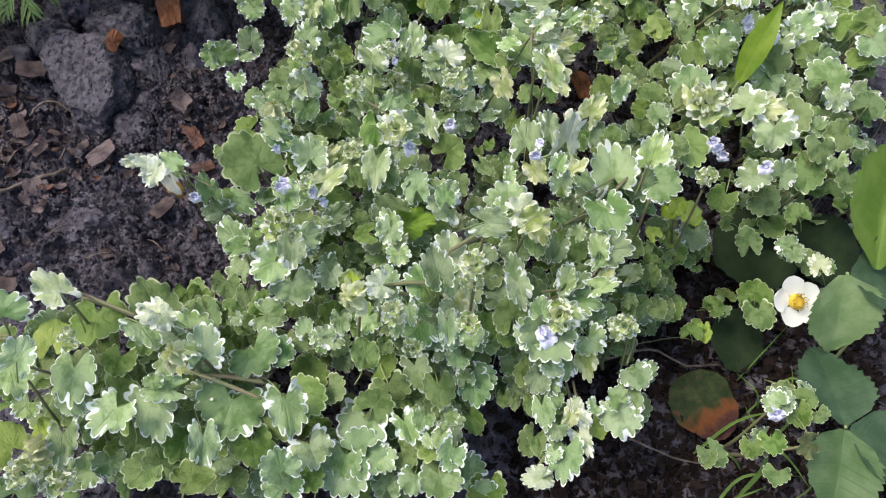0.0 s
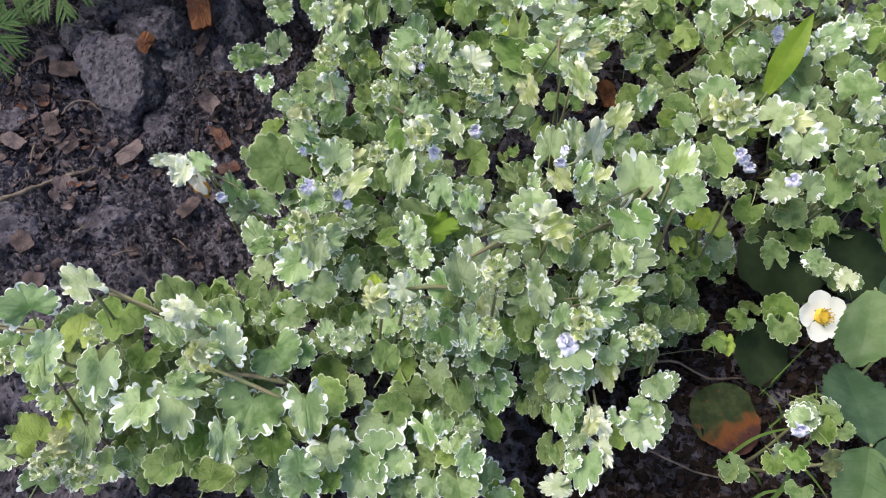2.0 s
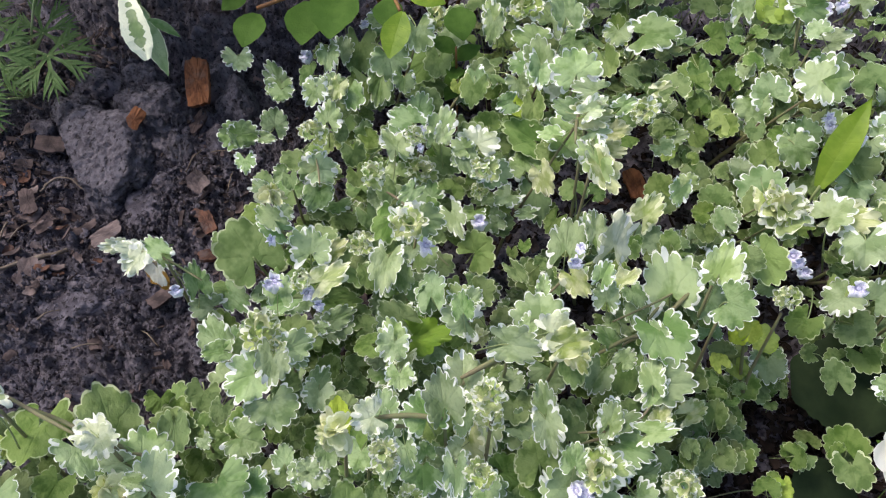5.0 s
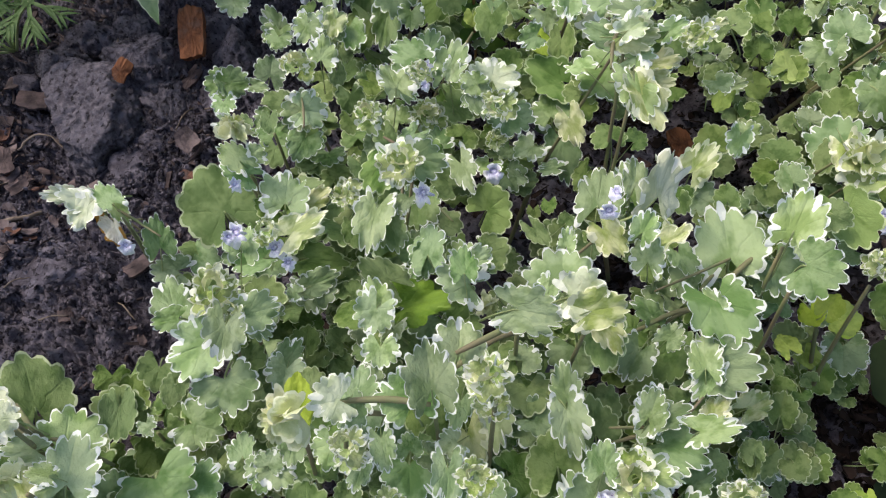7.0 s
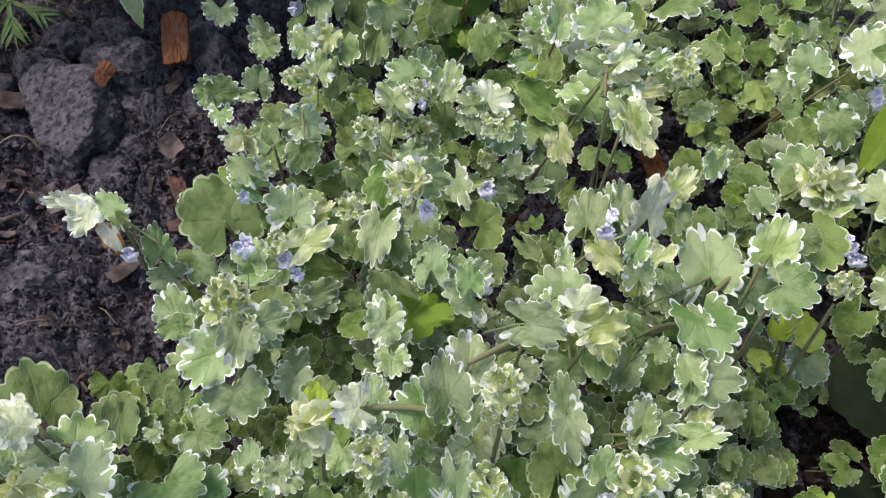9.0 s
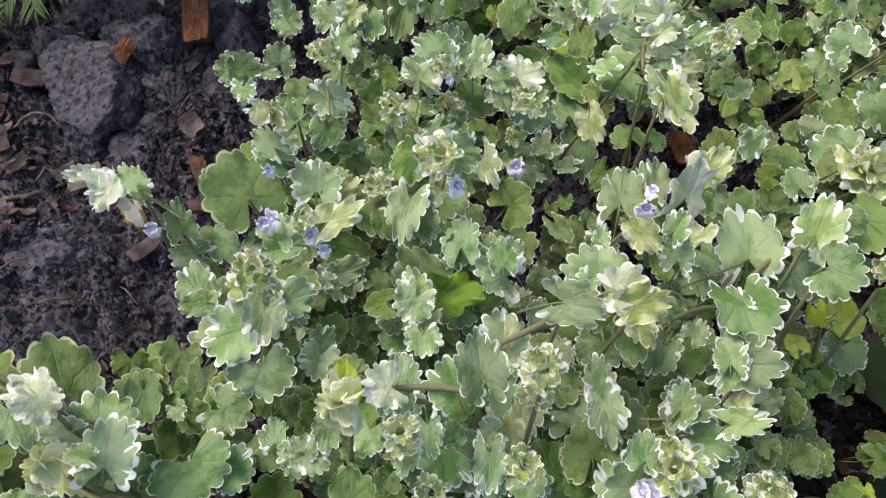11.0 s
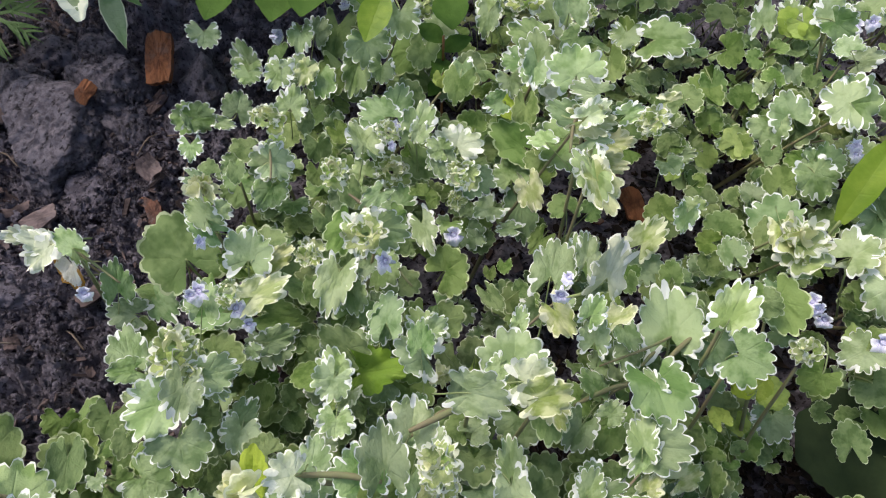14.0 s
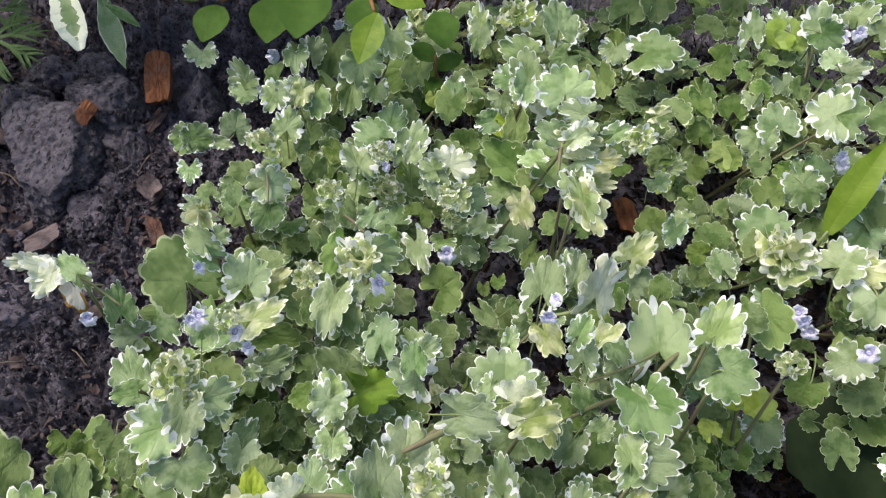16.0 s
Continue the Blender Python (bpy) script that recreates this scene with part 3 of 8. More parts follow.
def lump(seed, sx, sy, sz, rough=0.25, detail=2, scale=2.0, top=None):
    """Vertices and faces of one broken lump of earth."""
    bm = bmesh.new()
    bmesh.ops.create_icosphere(bm, subdivisions=detail, radius=1.0)
    off = Vector((seed * 1.7, seed * 0.9, seed * 2.3))
    vs, r = [], random.Random(seed)
    planes = [(Vector((r.gauss(0, 1), r.gauss(0, 1), r.gauss(0, 1) + 0.2)).normalized(), r.uniform(0.72, 0.95)) for _ in range(11)]
    for q in top or ():
        planes.append((Vector(q[:3]).normalized(), q[3]))
    for v in bm.verts:
        d = 1 + rough * noise.noise(v.co * scale + off) + rough * 0.45 * noise.noise(v.co * scale * 2.7 + off)
        if detail > 3:
            cell = noise.voronoi(v.co * 3.2 + off)[0]
            d += rough * 0.35 * min(0.35, cell[1] - cell[0]) + rough * 0.08 * noise.noise(v.co * 14 + off) + rough * 0.05 * noise.noise(v.co * 31 + off)
            for n, far in planes:
                lean = n.dot(v.co)
                if lean > 0.05:
                    d = min(d, far / lean + 0.05 * noise.noise(v.co * 7 + off) + 0.025 * noise.noise(v.co * 19 + off))
            d += 0.065 * (noise.turbulence(v.co * 3.5 + off, 5, True, amplitude_scale=0.6, frequency_scale=2.2) - 0.6)
            pit = noise.voronoi(v.co * 9 + off)[0]
            d -= 0.028 * max(0.0, 0.16 - pit[0]) / 0.16 + 0.018 * noise.noise(v.co * 48 + off) + 0.03 * max(0.0, noise.noise(v.co * 5 + off * 2) - 0.2)
        vs.append((v.co.x * d * sx, v.co.y * d * sy, v.co.z * d * sz))
    fs = [tuple(q.index for q in f.verts) for f in bm.faces]
    bm.free()
    return vs, fs


def place(vs, m):
    return [tuple(m @ Vector(v)) for v in vs]


# crumbs of earth strewn on the bare soil
rng = random.Random(3)
bits = [lump(i, 1, 0.85, 0.7, 1.0, 2 if i < 8 else 1, 2.4) for i in range(14)]
cv, cf = [], []
def strew(count, x0, x1, y0, y1, least, more, power, sink, gaps):
    # crumbs strewn over a stretch of bare soil, thicker in some patches
    for i in range(count):
        x, y, s = rng.uniform(x0, x1), rng.uniform(y0, y1), least + more * rng.random() ** power
        if x > -0.10 and y > 0.21 or -0.10 < x < 0.11 or noise.noise(Vector((x, y, 2.0)) * 22) < gaps:
            continue
        vs, fs = bits[rng.randrange(8) if s > 0.0020 else rng.randrange(8, 14)]
        k = len(cv)
        m = pose(x, y, ground_height(x, y) + s * sink, rng.uniform(0, 360), rng.uniform(0, 360), rng.uniform(0, 360)) @ Matrix.Diagonal((s, s * rng.uniform(0.6, 1.5), s * rng.uniform(0.6, 1.1), 1))
        cv.extend(place(vs, m))
        cf.extend(tuple(k + q for q in f) for f in fs)


strew(7000, -0.42, 0.30, 0.02, 0.62, 0.0005, 0.0026, 6, 0.25, -1)
strew(15000, -0.40, -0.10, 0.14, 0.47, 0.0006, 0.0014, 1.6, 0.3, -0.35)
strew(1600, -0.40, -0.10, 0.14, 0.47, 0.0014, 0.0036, 2.4, 0.0, 0.0)
tagged(new("soil_crumbs", mesh_of("soil_crumbs", cv, cf, CRUMB, smooth=False)), "loose grey-brown crumbs of garden soil", "soil", kind="stuff")

# small bark litter
lv, lf = [], []
while len(lv) < 12 * 1700:
    x, y = rng.uniform(-0.42, 0.30), rng.uniform(0.02, 0.60)
    if noise.noise(Vector((x, y, 4.0)) * 14) + 0.35 * (x < -0.29) + 0.15 * (-0.175 < x < -0.12) < 0.12 + 0.5 * rng.random():
        continue
    a, b = 0.001 + 0.0065 * rng.random() ** 2.5, 0.0006 + 0.0030 * rng.random() ** 2
    m = pose(x, y, ground_height(x, y) + 0.0026, rng.uniform(-40, 40), rng.uniform(-40, 40), rng.uniform(0, 360))
    k, c = len(lv), rng.uniform(-0.0012, 0.0012)
    ring = [(-a, -b * rng.uniform(0.5, 1)), (-a * 0.2, -b), (a, -b * rng.uniform(0.3, 1)), (a * rng.uniform(0.6, 1), b), (0.1 * a, b * rng.uniform(0.7, 1)), (-a * rng.uniform(0.7, 1), b * 0.6)]
    lv += place([(px, py, c * (px / a) ** 2) for px, py in ring] + [(px, py, c * (px / a) ** 2 - 0.0009) for px, py in ring], m)
    lf += [tuple(k + q for q in range(6)), tuple(k + 6 + q for q in range(6))[::-1]] + [(k + q, k + 6 + q, k + 6 + (q + 1) % 6, k + (q + 1) % 6) for q in range(6)]
tagged(new("bark_litter", mesh_of("bark_litter", lv, lf, BARK, smooth=False)), "small dark brown flakes of rotting bark on soil", "litter", kind="stuff")


# old dark leaves under the ivy, added to stand in for shade in its gaps
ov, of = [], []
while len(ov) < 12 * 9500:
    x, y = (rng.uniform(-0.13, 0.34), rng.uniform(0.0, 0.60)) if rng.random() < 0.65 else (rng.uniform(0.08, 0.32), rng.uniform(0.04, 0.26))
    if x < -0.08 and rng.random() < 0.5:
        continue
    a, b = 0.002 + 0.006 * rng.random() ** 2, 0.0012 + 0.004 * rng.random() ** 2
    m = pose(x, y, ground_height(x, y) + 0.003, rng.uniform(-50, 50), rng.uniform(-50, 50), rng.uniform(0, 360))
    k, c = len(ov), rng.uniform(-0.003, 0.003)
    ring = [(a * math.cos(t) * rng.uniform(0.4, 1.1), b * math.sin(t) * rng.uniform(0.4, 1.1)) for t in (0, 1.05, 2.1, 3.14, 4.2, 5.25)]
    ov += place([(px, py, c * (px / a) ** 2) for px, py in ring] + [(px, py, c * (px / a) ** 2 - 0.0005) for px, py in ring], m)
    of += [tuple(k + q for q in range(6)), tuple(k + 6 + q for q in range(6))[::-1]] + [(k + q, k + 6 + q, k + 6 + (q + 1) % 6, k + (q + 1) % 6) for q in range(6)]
tagged(new("leaf_litter", mesh_of("leaf_litter", ov, of, SHADE_LITTER, smooth=False)), "dark brown dead leaves added to deepen the shade under the ivy", "litter", kind="stuff")


def clod(x, y, z, sx, sy, sz, turn, seed, detail=5, top=None):
    ob = new("soil_clod", mesh_of("soil_clod", *lump(seed, sx, sy, sz, 0.30 if detail > 5 else 0.42, detail, 1.5, top), CLOD if sz > 0.017 else SOIL))
    ob.matrix_basis = pose(x, y, z, 0, 0, turn)
    return tagged(ob, "dry grey lump of earth on dark soil" if sx < 0.045 else "large dry grey lump of earth with a pitted surface", "clod", "earth lumps")


def chip(x, y, z, length, width, turn, material, label, tilt=(0, 0), thick=0.0025, seed=0, curl=0.04, ragged=0.5):
    """A torn angular flake of bark, dead leaf or wood."""
    r = random.Random(seed)
    n, outline = 30, []
    cut, slant = [r.uniform(1 - 0.55 * ragged, 1.0) for _ in range(4)], r.uniform(-0.5, 0.5) * ragged
    for i in range(n):
        t = 2 * math.pi * (i + r.uniform(-0.35, 0.35)) / n
        box = 1 / max(abs(math.cos(t)), abs(math.sin(t)))
        k = i * 4 / n
        s = cut[int(k) % 4] * (1 - k % 1) + cut[(int(k) + 1) % 4] * (k % 1)
        s *= box ** (1 - 0.45 * ragged) * r.uniform(1 - 0.28 * ragged, 1.0)
        px, py = math.cos(t) * s, math.sin(t) * s
        outline.append((px * width / 2 + slant * py * width / 2, py * length / 2))
    roll, lift = r.uniform(-1, 1) * curl * 6, [r.uniform(-0.10, 0.10) * thick for _ in range(3 * n + 1)]
    verts, faces = [], []
    for q in (1.0, 0.55):
        for i, (px, py) in enumerate(outline):
            h = curl * length * 4 * (q * py / length) ** 2 + roll * width * (q * px / width * 2) ** 2 * 0.5
            verts.append((px * q, py * q, h + thick / 2 + lift[i + (n if q < 1 else 0)]))
    verts.append((0, 0, thick / 2))
    m = len(verts)
    for i in range(n):
        faces += [(i, (i + 1) % n, n + (i + 1) % n, n + i), (n + i, n + (i + 1) % n, 2 * n)]
    verts += [(p * 0.95, q * 0.95, h - thick) for p, q, h in verts]
    faces += [tuple(m + q for q in f)[::-1] for f in list(faces)] + [(i, m + i, m + (i + 1) % n, (i + 1) % n) for i in range(n)]
    ob = new("bark_chip", mesh_of("bark_chip", verts, faces, material, smooth=False))
    ob.matrix_basis = pose(x, y, z, tilt[0], tilt[1], turn)
    return tagged(ob, label, "bark chip", "bark chips")


def twig(points, radius, label, material=None, name="twig"):
    p = Vector(points[0])
    line = [q - p for q in bend(points, 5)]
    wob = random.Random(int(1000 * abs(p.x)))
    ob = new(name, mesh_of(name, *tube([q + Vector((wob.gauss(0, 0.35), wob.gauss(0, 0.35), 0)) * radius for q in line], [radius * wob.uniform(0.6, 1.15) * (1 - 0.35 * i / len(line)) for i in range(len(line))], 7), material or DRY))
    ob.location = p
    return tagged(ob, label, name, "twigs on the soil")


clod(-0.252, 0.366, 0.000, 0.046, 0.048, 0.037, -12, 3, 6, ((-0.05, -0.42, 0.90, 0.64), (-0.60, -0.80, 0.1, 0.52), (0.85, 0.3, 0.1, 0.74)))
clod(-0.237, 0.412, 0.000, 0.041, 0.027, 0.033, -38, 9, 6)
clod(-0.298, 0.438, -0.002, 0.020, 0.018, 0.017, 20, 61, 5)
clod(-0.213, 0.334, -0.005, 0.018, 0.024, 0.012, 15, 62, 5)
clod(-0.202, 0.482, -0.002, 0.014, 0.014, 0.014, 0, 63, 4)
clod(-0.262, 0.452, -0.002, 0.022, 0.016, 0.018, -20, 64, 5)
clod(-0.212, 0.386, -0.002, 0.016, 0.020, 0.018, 25, 47, 5)
clod(-0.178, 0.436, 0.000, 0.017, 0.026, 0.022, 30, 6, 5)
clod(-0.181, 0.398, -0.002, 0.011, 0.014, 0.014, 10, 52, 4)
clod(-0.206, 0.352, -0.003, 0.010, 0.010, 0.010, 40, 53, 4)
clod(-0.318, 0.386, -0.003, 0.014, 0.018, 0.014, 15, 54, 4)
clod(-0.296, 0.405, 0.000, 0.022, 0.018, 0.018, 0, 12, 5)
clod(-0.196, 0.452, 0.004, 0.018, 0.018, 0.016, 0, 15, 4)
clod(-0.290, 0.236, -0.004, 0.027, 0.022, 0.014, 10, 23, 5)
clod(-0.226, 0.252, -0.004, 0.022, 0.022, 0.012, 30, 25, 5)
clod(-0.325, 0.322, -0.002, 0.016, 0.012, 0.009, 20, 31, 4)

# crumbs that cling to the lumps and lie heaped between them
hv, hf = [], []
for i in range(900):
    x, y = ((rng.gauss(-0.236, 0.028), rng.gauss(0.415, 0.026)), (rng.gauss(-0.20, 0.022), rng.gauss(0.33, 0.03)))[i % 2]
    if (x + 0.254) ** 2 + (y - 0.363) ** 2 < 0.046 ** 2:
        continue
    s = 0.0006 + 0.0022 * rng.random() ** 3
    rise = max([0.0] + [cz * math.sqrt(max(0.0, 1 - ((x - cx) / cr) ** 2 - ((y - cy) / cr) ** 2)) for cx, cy, cr, cz in ((-0.248, 0.412, 0.021, 0.030), (-0.226, 0.393, 0.023, 0.025), (-0.290, 0.236, 0.024, 0.010), (-0.226, 0.252, 0.022, 0.008))])
    vs, fs = bits[rng.randrange(8)]
    k = len(hv)
    m = pose(x, y, max(ground_height(x, y), rise) + s * 0.1, rng.uniform(0, 360), rng.uniform(0, 360), rng.uniform(0, 360)) @ Matrix.Scale(s, 4)
    hv += place(vs, m)
    hf += [tuple(k + q for q in f) for f in fs]
tagged(new("clinging_crumbs", mesh_of("clinging_crumbs", hv, hf, CRUMB, smooth=False)), "heaped grey crumbs of soil round the clods", "soil", kind="stuff")

RUSTY = "reddish brown piece of bark lying on dark soil"
chip(-0.177, 0.350, 0.010, 0.019, 0.017, 60, TAN, "crumpled pale brown dead leaf on soil", (22, -12), 0.0012, 33, 0.22, 0.6)
chip(-0.2015, 0.4300, 0.025, 0.042, 0.020, 16, RUST, RUSTY, (24, -4), 0.006, 1, ragged=0.3)
chip(-0.201, 0.408, 0.006, 0.030, 0.010, -5, BARK, "dark bark strip lying on soil", (0, 10), 0.003, 2)
chip(-0.2320, 0.3840, 0.028, 0.025, 0.013, -8, RUST, "small curled rust-brown bark shard against a clod", (35, 30), 0.003, 3)
chip(-0.224, 0.300, 0.007, 0.030, 0.016, -50, TAN, "tan torn bark chip on dark soil", (8, 5), 0.002, 4)
chip(-0.160, 0.320, 0.006, 0.020, 0.011, 40, RUSSET, RUSTY, (5, -14), 0.003, 5)
chip(-0.258, 0.262, 0.007, 0.026, 0.019, 10, TAN, "pale brown bark chip half sunk in soil", (6, 12), 0.002, 6)
chip(-0.150, 0.296, 0.005, 0.022, 0.012, 120, RUSSET, RUSTY, (12, 4), 0.003, 7)
chip(0.127, 0.398, 0.006, 0.030, 0.018, 15, RUST, "rust-brown bark chip between ivy stems", (8, 0), 0.003, 8)
chip(0.126, 0.494, 0.006, 0.032, 0.018, 80, RUST, "rust-brown bark chip between ivy stems", (0, 6), 0.003, 9)
chip(0.108, 0.430, 0.006, 0.034, 0.016, 20, BARK, "dark bark strip lying on soil", (0, 8), 0.002, 10)
chip(-0.300, 0.372, 0.006, 0.026, 0.018, 100, BARK, "dark bark strip lying on soil", (10, 0), 0.002, 11)
chip(-0.312, 0.300, 0.006, 0.022, 0.014, 60, TAN, "pale brown bark chip half sunk in soil", (10, 0), 0.002, 12)
chip(-0.290, 0.318, 0.006, 0.024, 0.012, 30, BARK, "dark bark strip lying on soil", (10, 10), 0.002, 13)
chip(-0.170, 0.260, 0.006, 0.022, 0.012, 150, BARK, "dark bark strip lying on soil", (10, 0), 0.002, 14)
chip(-0.275, 0.220, 0.005, 0.024, 0.014, 60, BARK, "dark bark strip lying on soil", (0, 10), 0.002, 15)

twig([(-0.325, 0.232, 0.007), (-0.300, 0.246, 0.010), (-0.276, 0.264, 0.010), (-0.245, 0.285, 0.006)], 0.0021, "thin dry brown twig lying on dark soil")
twig([(-0.372, 0.348, 0.008), (-0.350, 0.322, 0.010), (-0.328, 0.296, 0.007)], 0.0014, "thin dry straw stalk lying on dark soil")
twig([(-0.286, 0.328, 0.006), (-0.277, 0.336, 0.012), (-0.266, 0.338, 0.012), (-0.256, 0.334, 0.006)], 0.0009, "thin arched dry rootlet on soil")
twig([(-0.297, 0.300, 0.005), (-0.290, 0.280, 0.009), (-0.288, 0.262, 0.005)], 0.0008, "thin arched dry rootlet on soil")
twig([(0.135, 0.176, 0.006), (0.165, 0.183, 0.012), (0.190, 0.176, 0.008), (0.215, 0.180, 0.006)], 0.0011, "thin dry brown twig lying on dark soil")
twig([(0.150, 0.128, 0.006), (0.175, 0.118, 0.009), (0.200, 0.116, 0.006)], 0.0008, "thin dry straw stalk lying on dark soil")

# torn dead leaves and bark scattered between the lumps
scatter = random.Random(17)
FLAKES = ((BARK, "dark bark strip lying on soil"), (RUSSET, RUSTY), (TAN, "greyish brown torn dead leaf on soil"))


def flake(x, y, long, wide, turn, kind, thick=0.0012, curl=0.10, ragged=0.6):
    mat, label = FLAKES[kind]
    chip(x, y, ground_height(x, y) + 0.004, long, wide, turn, mat, label, (scatter.uniform(-18, 18), scatter.uniform(-22, 22)), thick, scatter.randrange(9999), curl, ragged)


flake(-0.330, 0.318, 0.022, 0.018, 70, 2)
flake(-0.306, 0.340, 0.018, 0.010, 30, 1)
flake(-0.312, 0.352, 0.016, 0.012, 95, 0)
flake(-0.276, 0.352, 0.012, 0.010, 0, 2)
flake(-0.296, 0.330, 0.014, 0.009, 120, 2)
flake(-0.284, 0.312, 0.016, 0.007, -15, 2)
flake(-0.300, 0.296, 0.018, 0.008, 10, 2)
flake(-0.322, 0.286, 0.020, 0.010, 80, 0)
flake(-0.345, 0.300, 0.018, 0.012, 20, 0)
flake(-0.352, 0.276, 0.020, 0.012, 60, 2)
flake(-0.268, 0.300, 0.018, 0.009, 140, 0)
flake(-0.246, 0.306, 0.022, 0.009, -55, 0)
flake(-0.266, 0.282, 0.015, 0.008, 40, 2)
flake(-0.252, 0.252, 0.016, 0.012, 5, 2)
flake(-0.205, 0.290, 0.014, 0.009, 15, 0)
flake(-0.186, 0.300, 0.017, 0.008, 35, 0)
flake(-0.172, 0.330, 0.014, 0.009, 80, 1)
flake(-0.150, 0.345, 0.016, 0.009, 10, 0)
flake(-0.158, 0.275, 0.018, 0.010, 60, 0)
flake(-0.140, 0.310, 0.016, 0.010, 100, 1)
flake(-0.320, 0.380, 0.020, 0.014, 20, 0)
flake(-0.288, 0.388, 0.018, 0.012, 70, 0)
flake(-0.345, 0.330, 0.020, 0.014, 110, 2)
flake(-0.200, 0.225, 0.018, 0.012, 30, 0)
flake(-0.262, 0.198, 0.020, 0.012, 80, 0)
flake(-0.312, 0.205, 0.020, 0.012, 20, 0)
flake(-0.340, 0.240, 0.022, 0.012, 90, 2)
flake(0.105, 0.385, 0.016, 0.010, 50, 1)
flake(0.092, 0.392, 0.014, 0.008, 110, 0)
flake(0.060, 0.335, 0.014, 0.008, 20, 0)

for i, (x, y, long, turn) in enumerate(((-0.322, 0.300, 0.022, 100), (-0.286, 0.296, 0.020, 65), (-0.292, 0.274, 0.024, 105), (-0.205, 0.222, 0.016, 20), (-0.172, 0.236, 0.018, 150), (-0.190, 0.372, 0.022, 80), (-0.170, 0.385, 0.024, 5), (-0.160, 0.362, 0.018, 95), (-0.252, 0.416, 0.020, 118), (-0.236, 0.238, 0.015, 40))):
    dx, dy, z = long / 2 * math.cos(radians(turn)), long / 2 * math.sin(radians(turn)), ground_height(x, y) + (0.004 if y < 0.4 else 0.030)
    twig([(x - dx, y - dy, z), (x + 0.1 * dy, y - 0.1 * dx, z + 0.004), (x + dx, y + dy, z)], 0.00055, "thin pale dry rootlet on soil")
k = 0
while k < 78:
    x, y = (scatter.uniform(-0.37, -0.13), scatter.uniform(0.19, 0.36)) if k < 34 else (scatter.uniform(-0.37, -0.22), scatter.uniform(0.255, 0.355))
    if (x + 0.254) ** 2 + (y - 0.363) ** 2 < 0.05 ** 2 or (x + 0.29) ** 2 + (y - 0.236) ** 2 < 0.02 ** 2 or -0.24 < x < -0.17 and y < 0.27:
        continue
    mat, label = ((BARK, "dark bark strip lying on soil"), (TAN, "greyish brown torn dead leaf on soil"), (RUSSET, RUSTY) if k > 34 else (BARK, "dark bark strip lying on soil"))[k % 3]
    chip(x, y, ground_height(x, y) + 0.003, scatter.uniform(0.007, 0.016), scatter.uniform(0.005, 0.010), scatter.uniform(0, 180), mat, label, (scatter.uniform(-30, 30), scatter.uniform(-30, 30)), 0.0009, 200 + k, 0.12, 0.8)
    k += 1


# ---- the plants beside the ivy ----
def ribbed_material(name, dark, light, rib=0.5, ribs=9.0, rough=0.45, through=0.15, relief=0.5):
    """A leaf with straight side veins that leave the midrib slantwise."""
    k = Mat(name, rough, 0.2)
    uv = k.node("SeparateXYZ", Vector=k.t.nodes.new("ShaderNodeUVMap").outputs[0])
    u, v, obj = uv.outputs[0], uv.outputs[1], k.coords()
    wave = k.math("ABSOLUTE", k.math("SUBTRACT", k.math("FRACT", k.math("MULTIPLY", u, ribs)), 0.5))
    line = k.math("SUBTRACT", 1.0, k.step(wave, 0.0, 0.09))
    mid = k.math("SUBTRACT", 1.0, k.step(v, 0.015, 0.07))
    line = k.math("MAXIMUM", line, mid)
    c = k.mix(k.step(k.noise(3.0, 4, 0.6, obj, k.math("MULTIPLY", k.chance(), 23.0)), 0.35, 0.68), dark, light)
    c = k.mix(k.math("MULTIPLY", line, rib), c, light)
    k.colour(c)
    k.bump(k.math("ADD", k.math("MULTIPLY", k.math("SUBTRACT", 1.0, line), relief), k.math("MULTIPLY", k.noise(22.0, 3, 0.6, obj), 0.35)), 0.55, 0.0014)
    glow = k.node("BsdfTranslucent", Color=c)
    mixed = k.node("MixShader", Fac=through)
    k.put(mixed.inputs[1], k.b.outputs[0]), k.put(mixed.inputs[2], glow.outputs[0])
    k.put(k.t.nodes["Material Output"].inputs[0], mixed.outputs[0])
    return k.m


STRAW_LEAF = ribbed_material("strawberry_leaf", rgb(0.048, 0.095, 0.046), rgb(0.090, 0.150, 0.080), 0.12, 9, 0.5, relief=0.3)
# lit copy: the sunlight on one leaflet is put into its pale colour
STRAW_LIT = ribbed_material("strawberry_leaf_lit", rgb(0.21, 0.32, 0.12), rgb(0.35, 0.45, 0.215), 0.12, 9, 0.5, 0.3, 0.2)
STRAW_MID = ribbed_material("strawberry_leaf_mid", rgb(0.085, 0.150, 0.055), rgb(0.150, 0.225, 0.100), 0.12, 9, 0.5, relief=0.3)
# shaded copy: the low leaves' shade is put into this near-black green
STRAW_OLD_SHADED = ribbed_material("strawberry_leaf_old_shaded", rgb(0.014, 0.027, 0.010), rgb(0.027, 0.046, 0.016), 0.0, 8, 0.7, 0.05, 0.06)
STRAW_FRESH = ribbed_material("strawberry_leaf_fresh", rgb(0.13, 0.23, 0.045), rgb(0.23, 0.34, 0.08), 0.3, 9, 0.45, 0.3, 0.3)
SMOOTH = ribbed_material("smooth_leaf", rgb(0.052, 0.120, 0.014), rgb(0.080, 0.16, 0.024), 0.0, 5, 0.7, 0.2, 0.03)
BRIGHT = ribbed_material("bright_leaf", rgb(0.15, 0.26, 0.022), rgb(0.25, 0.36, 0.045), 0.1, 5, 0.4, 0.3, 0.12)
FERNY = ribbed_material("ferny_leaf", rgb(0.066, 0.130, 0.040), rgb(0.118, 0.200, 0.064), 0.0, 4, 0.5, 0.25)
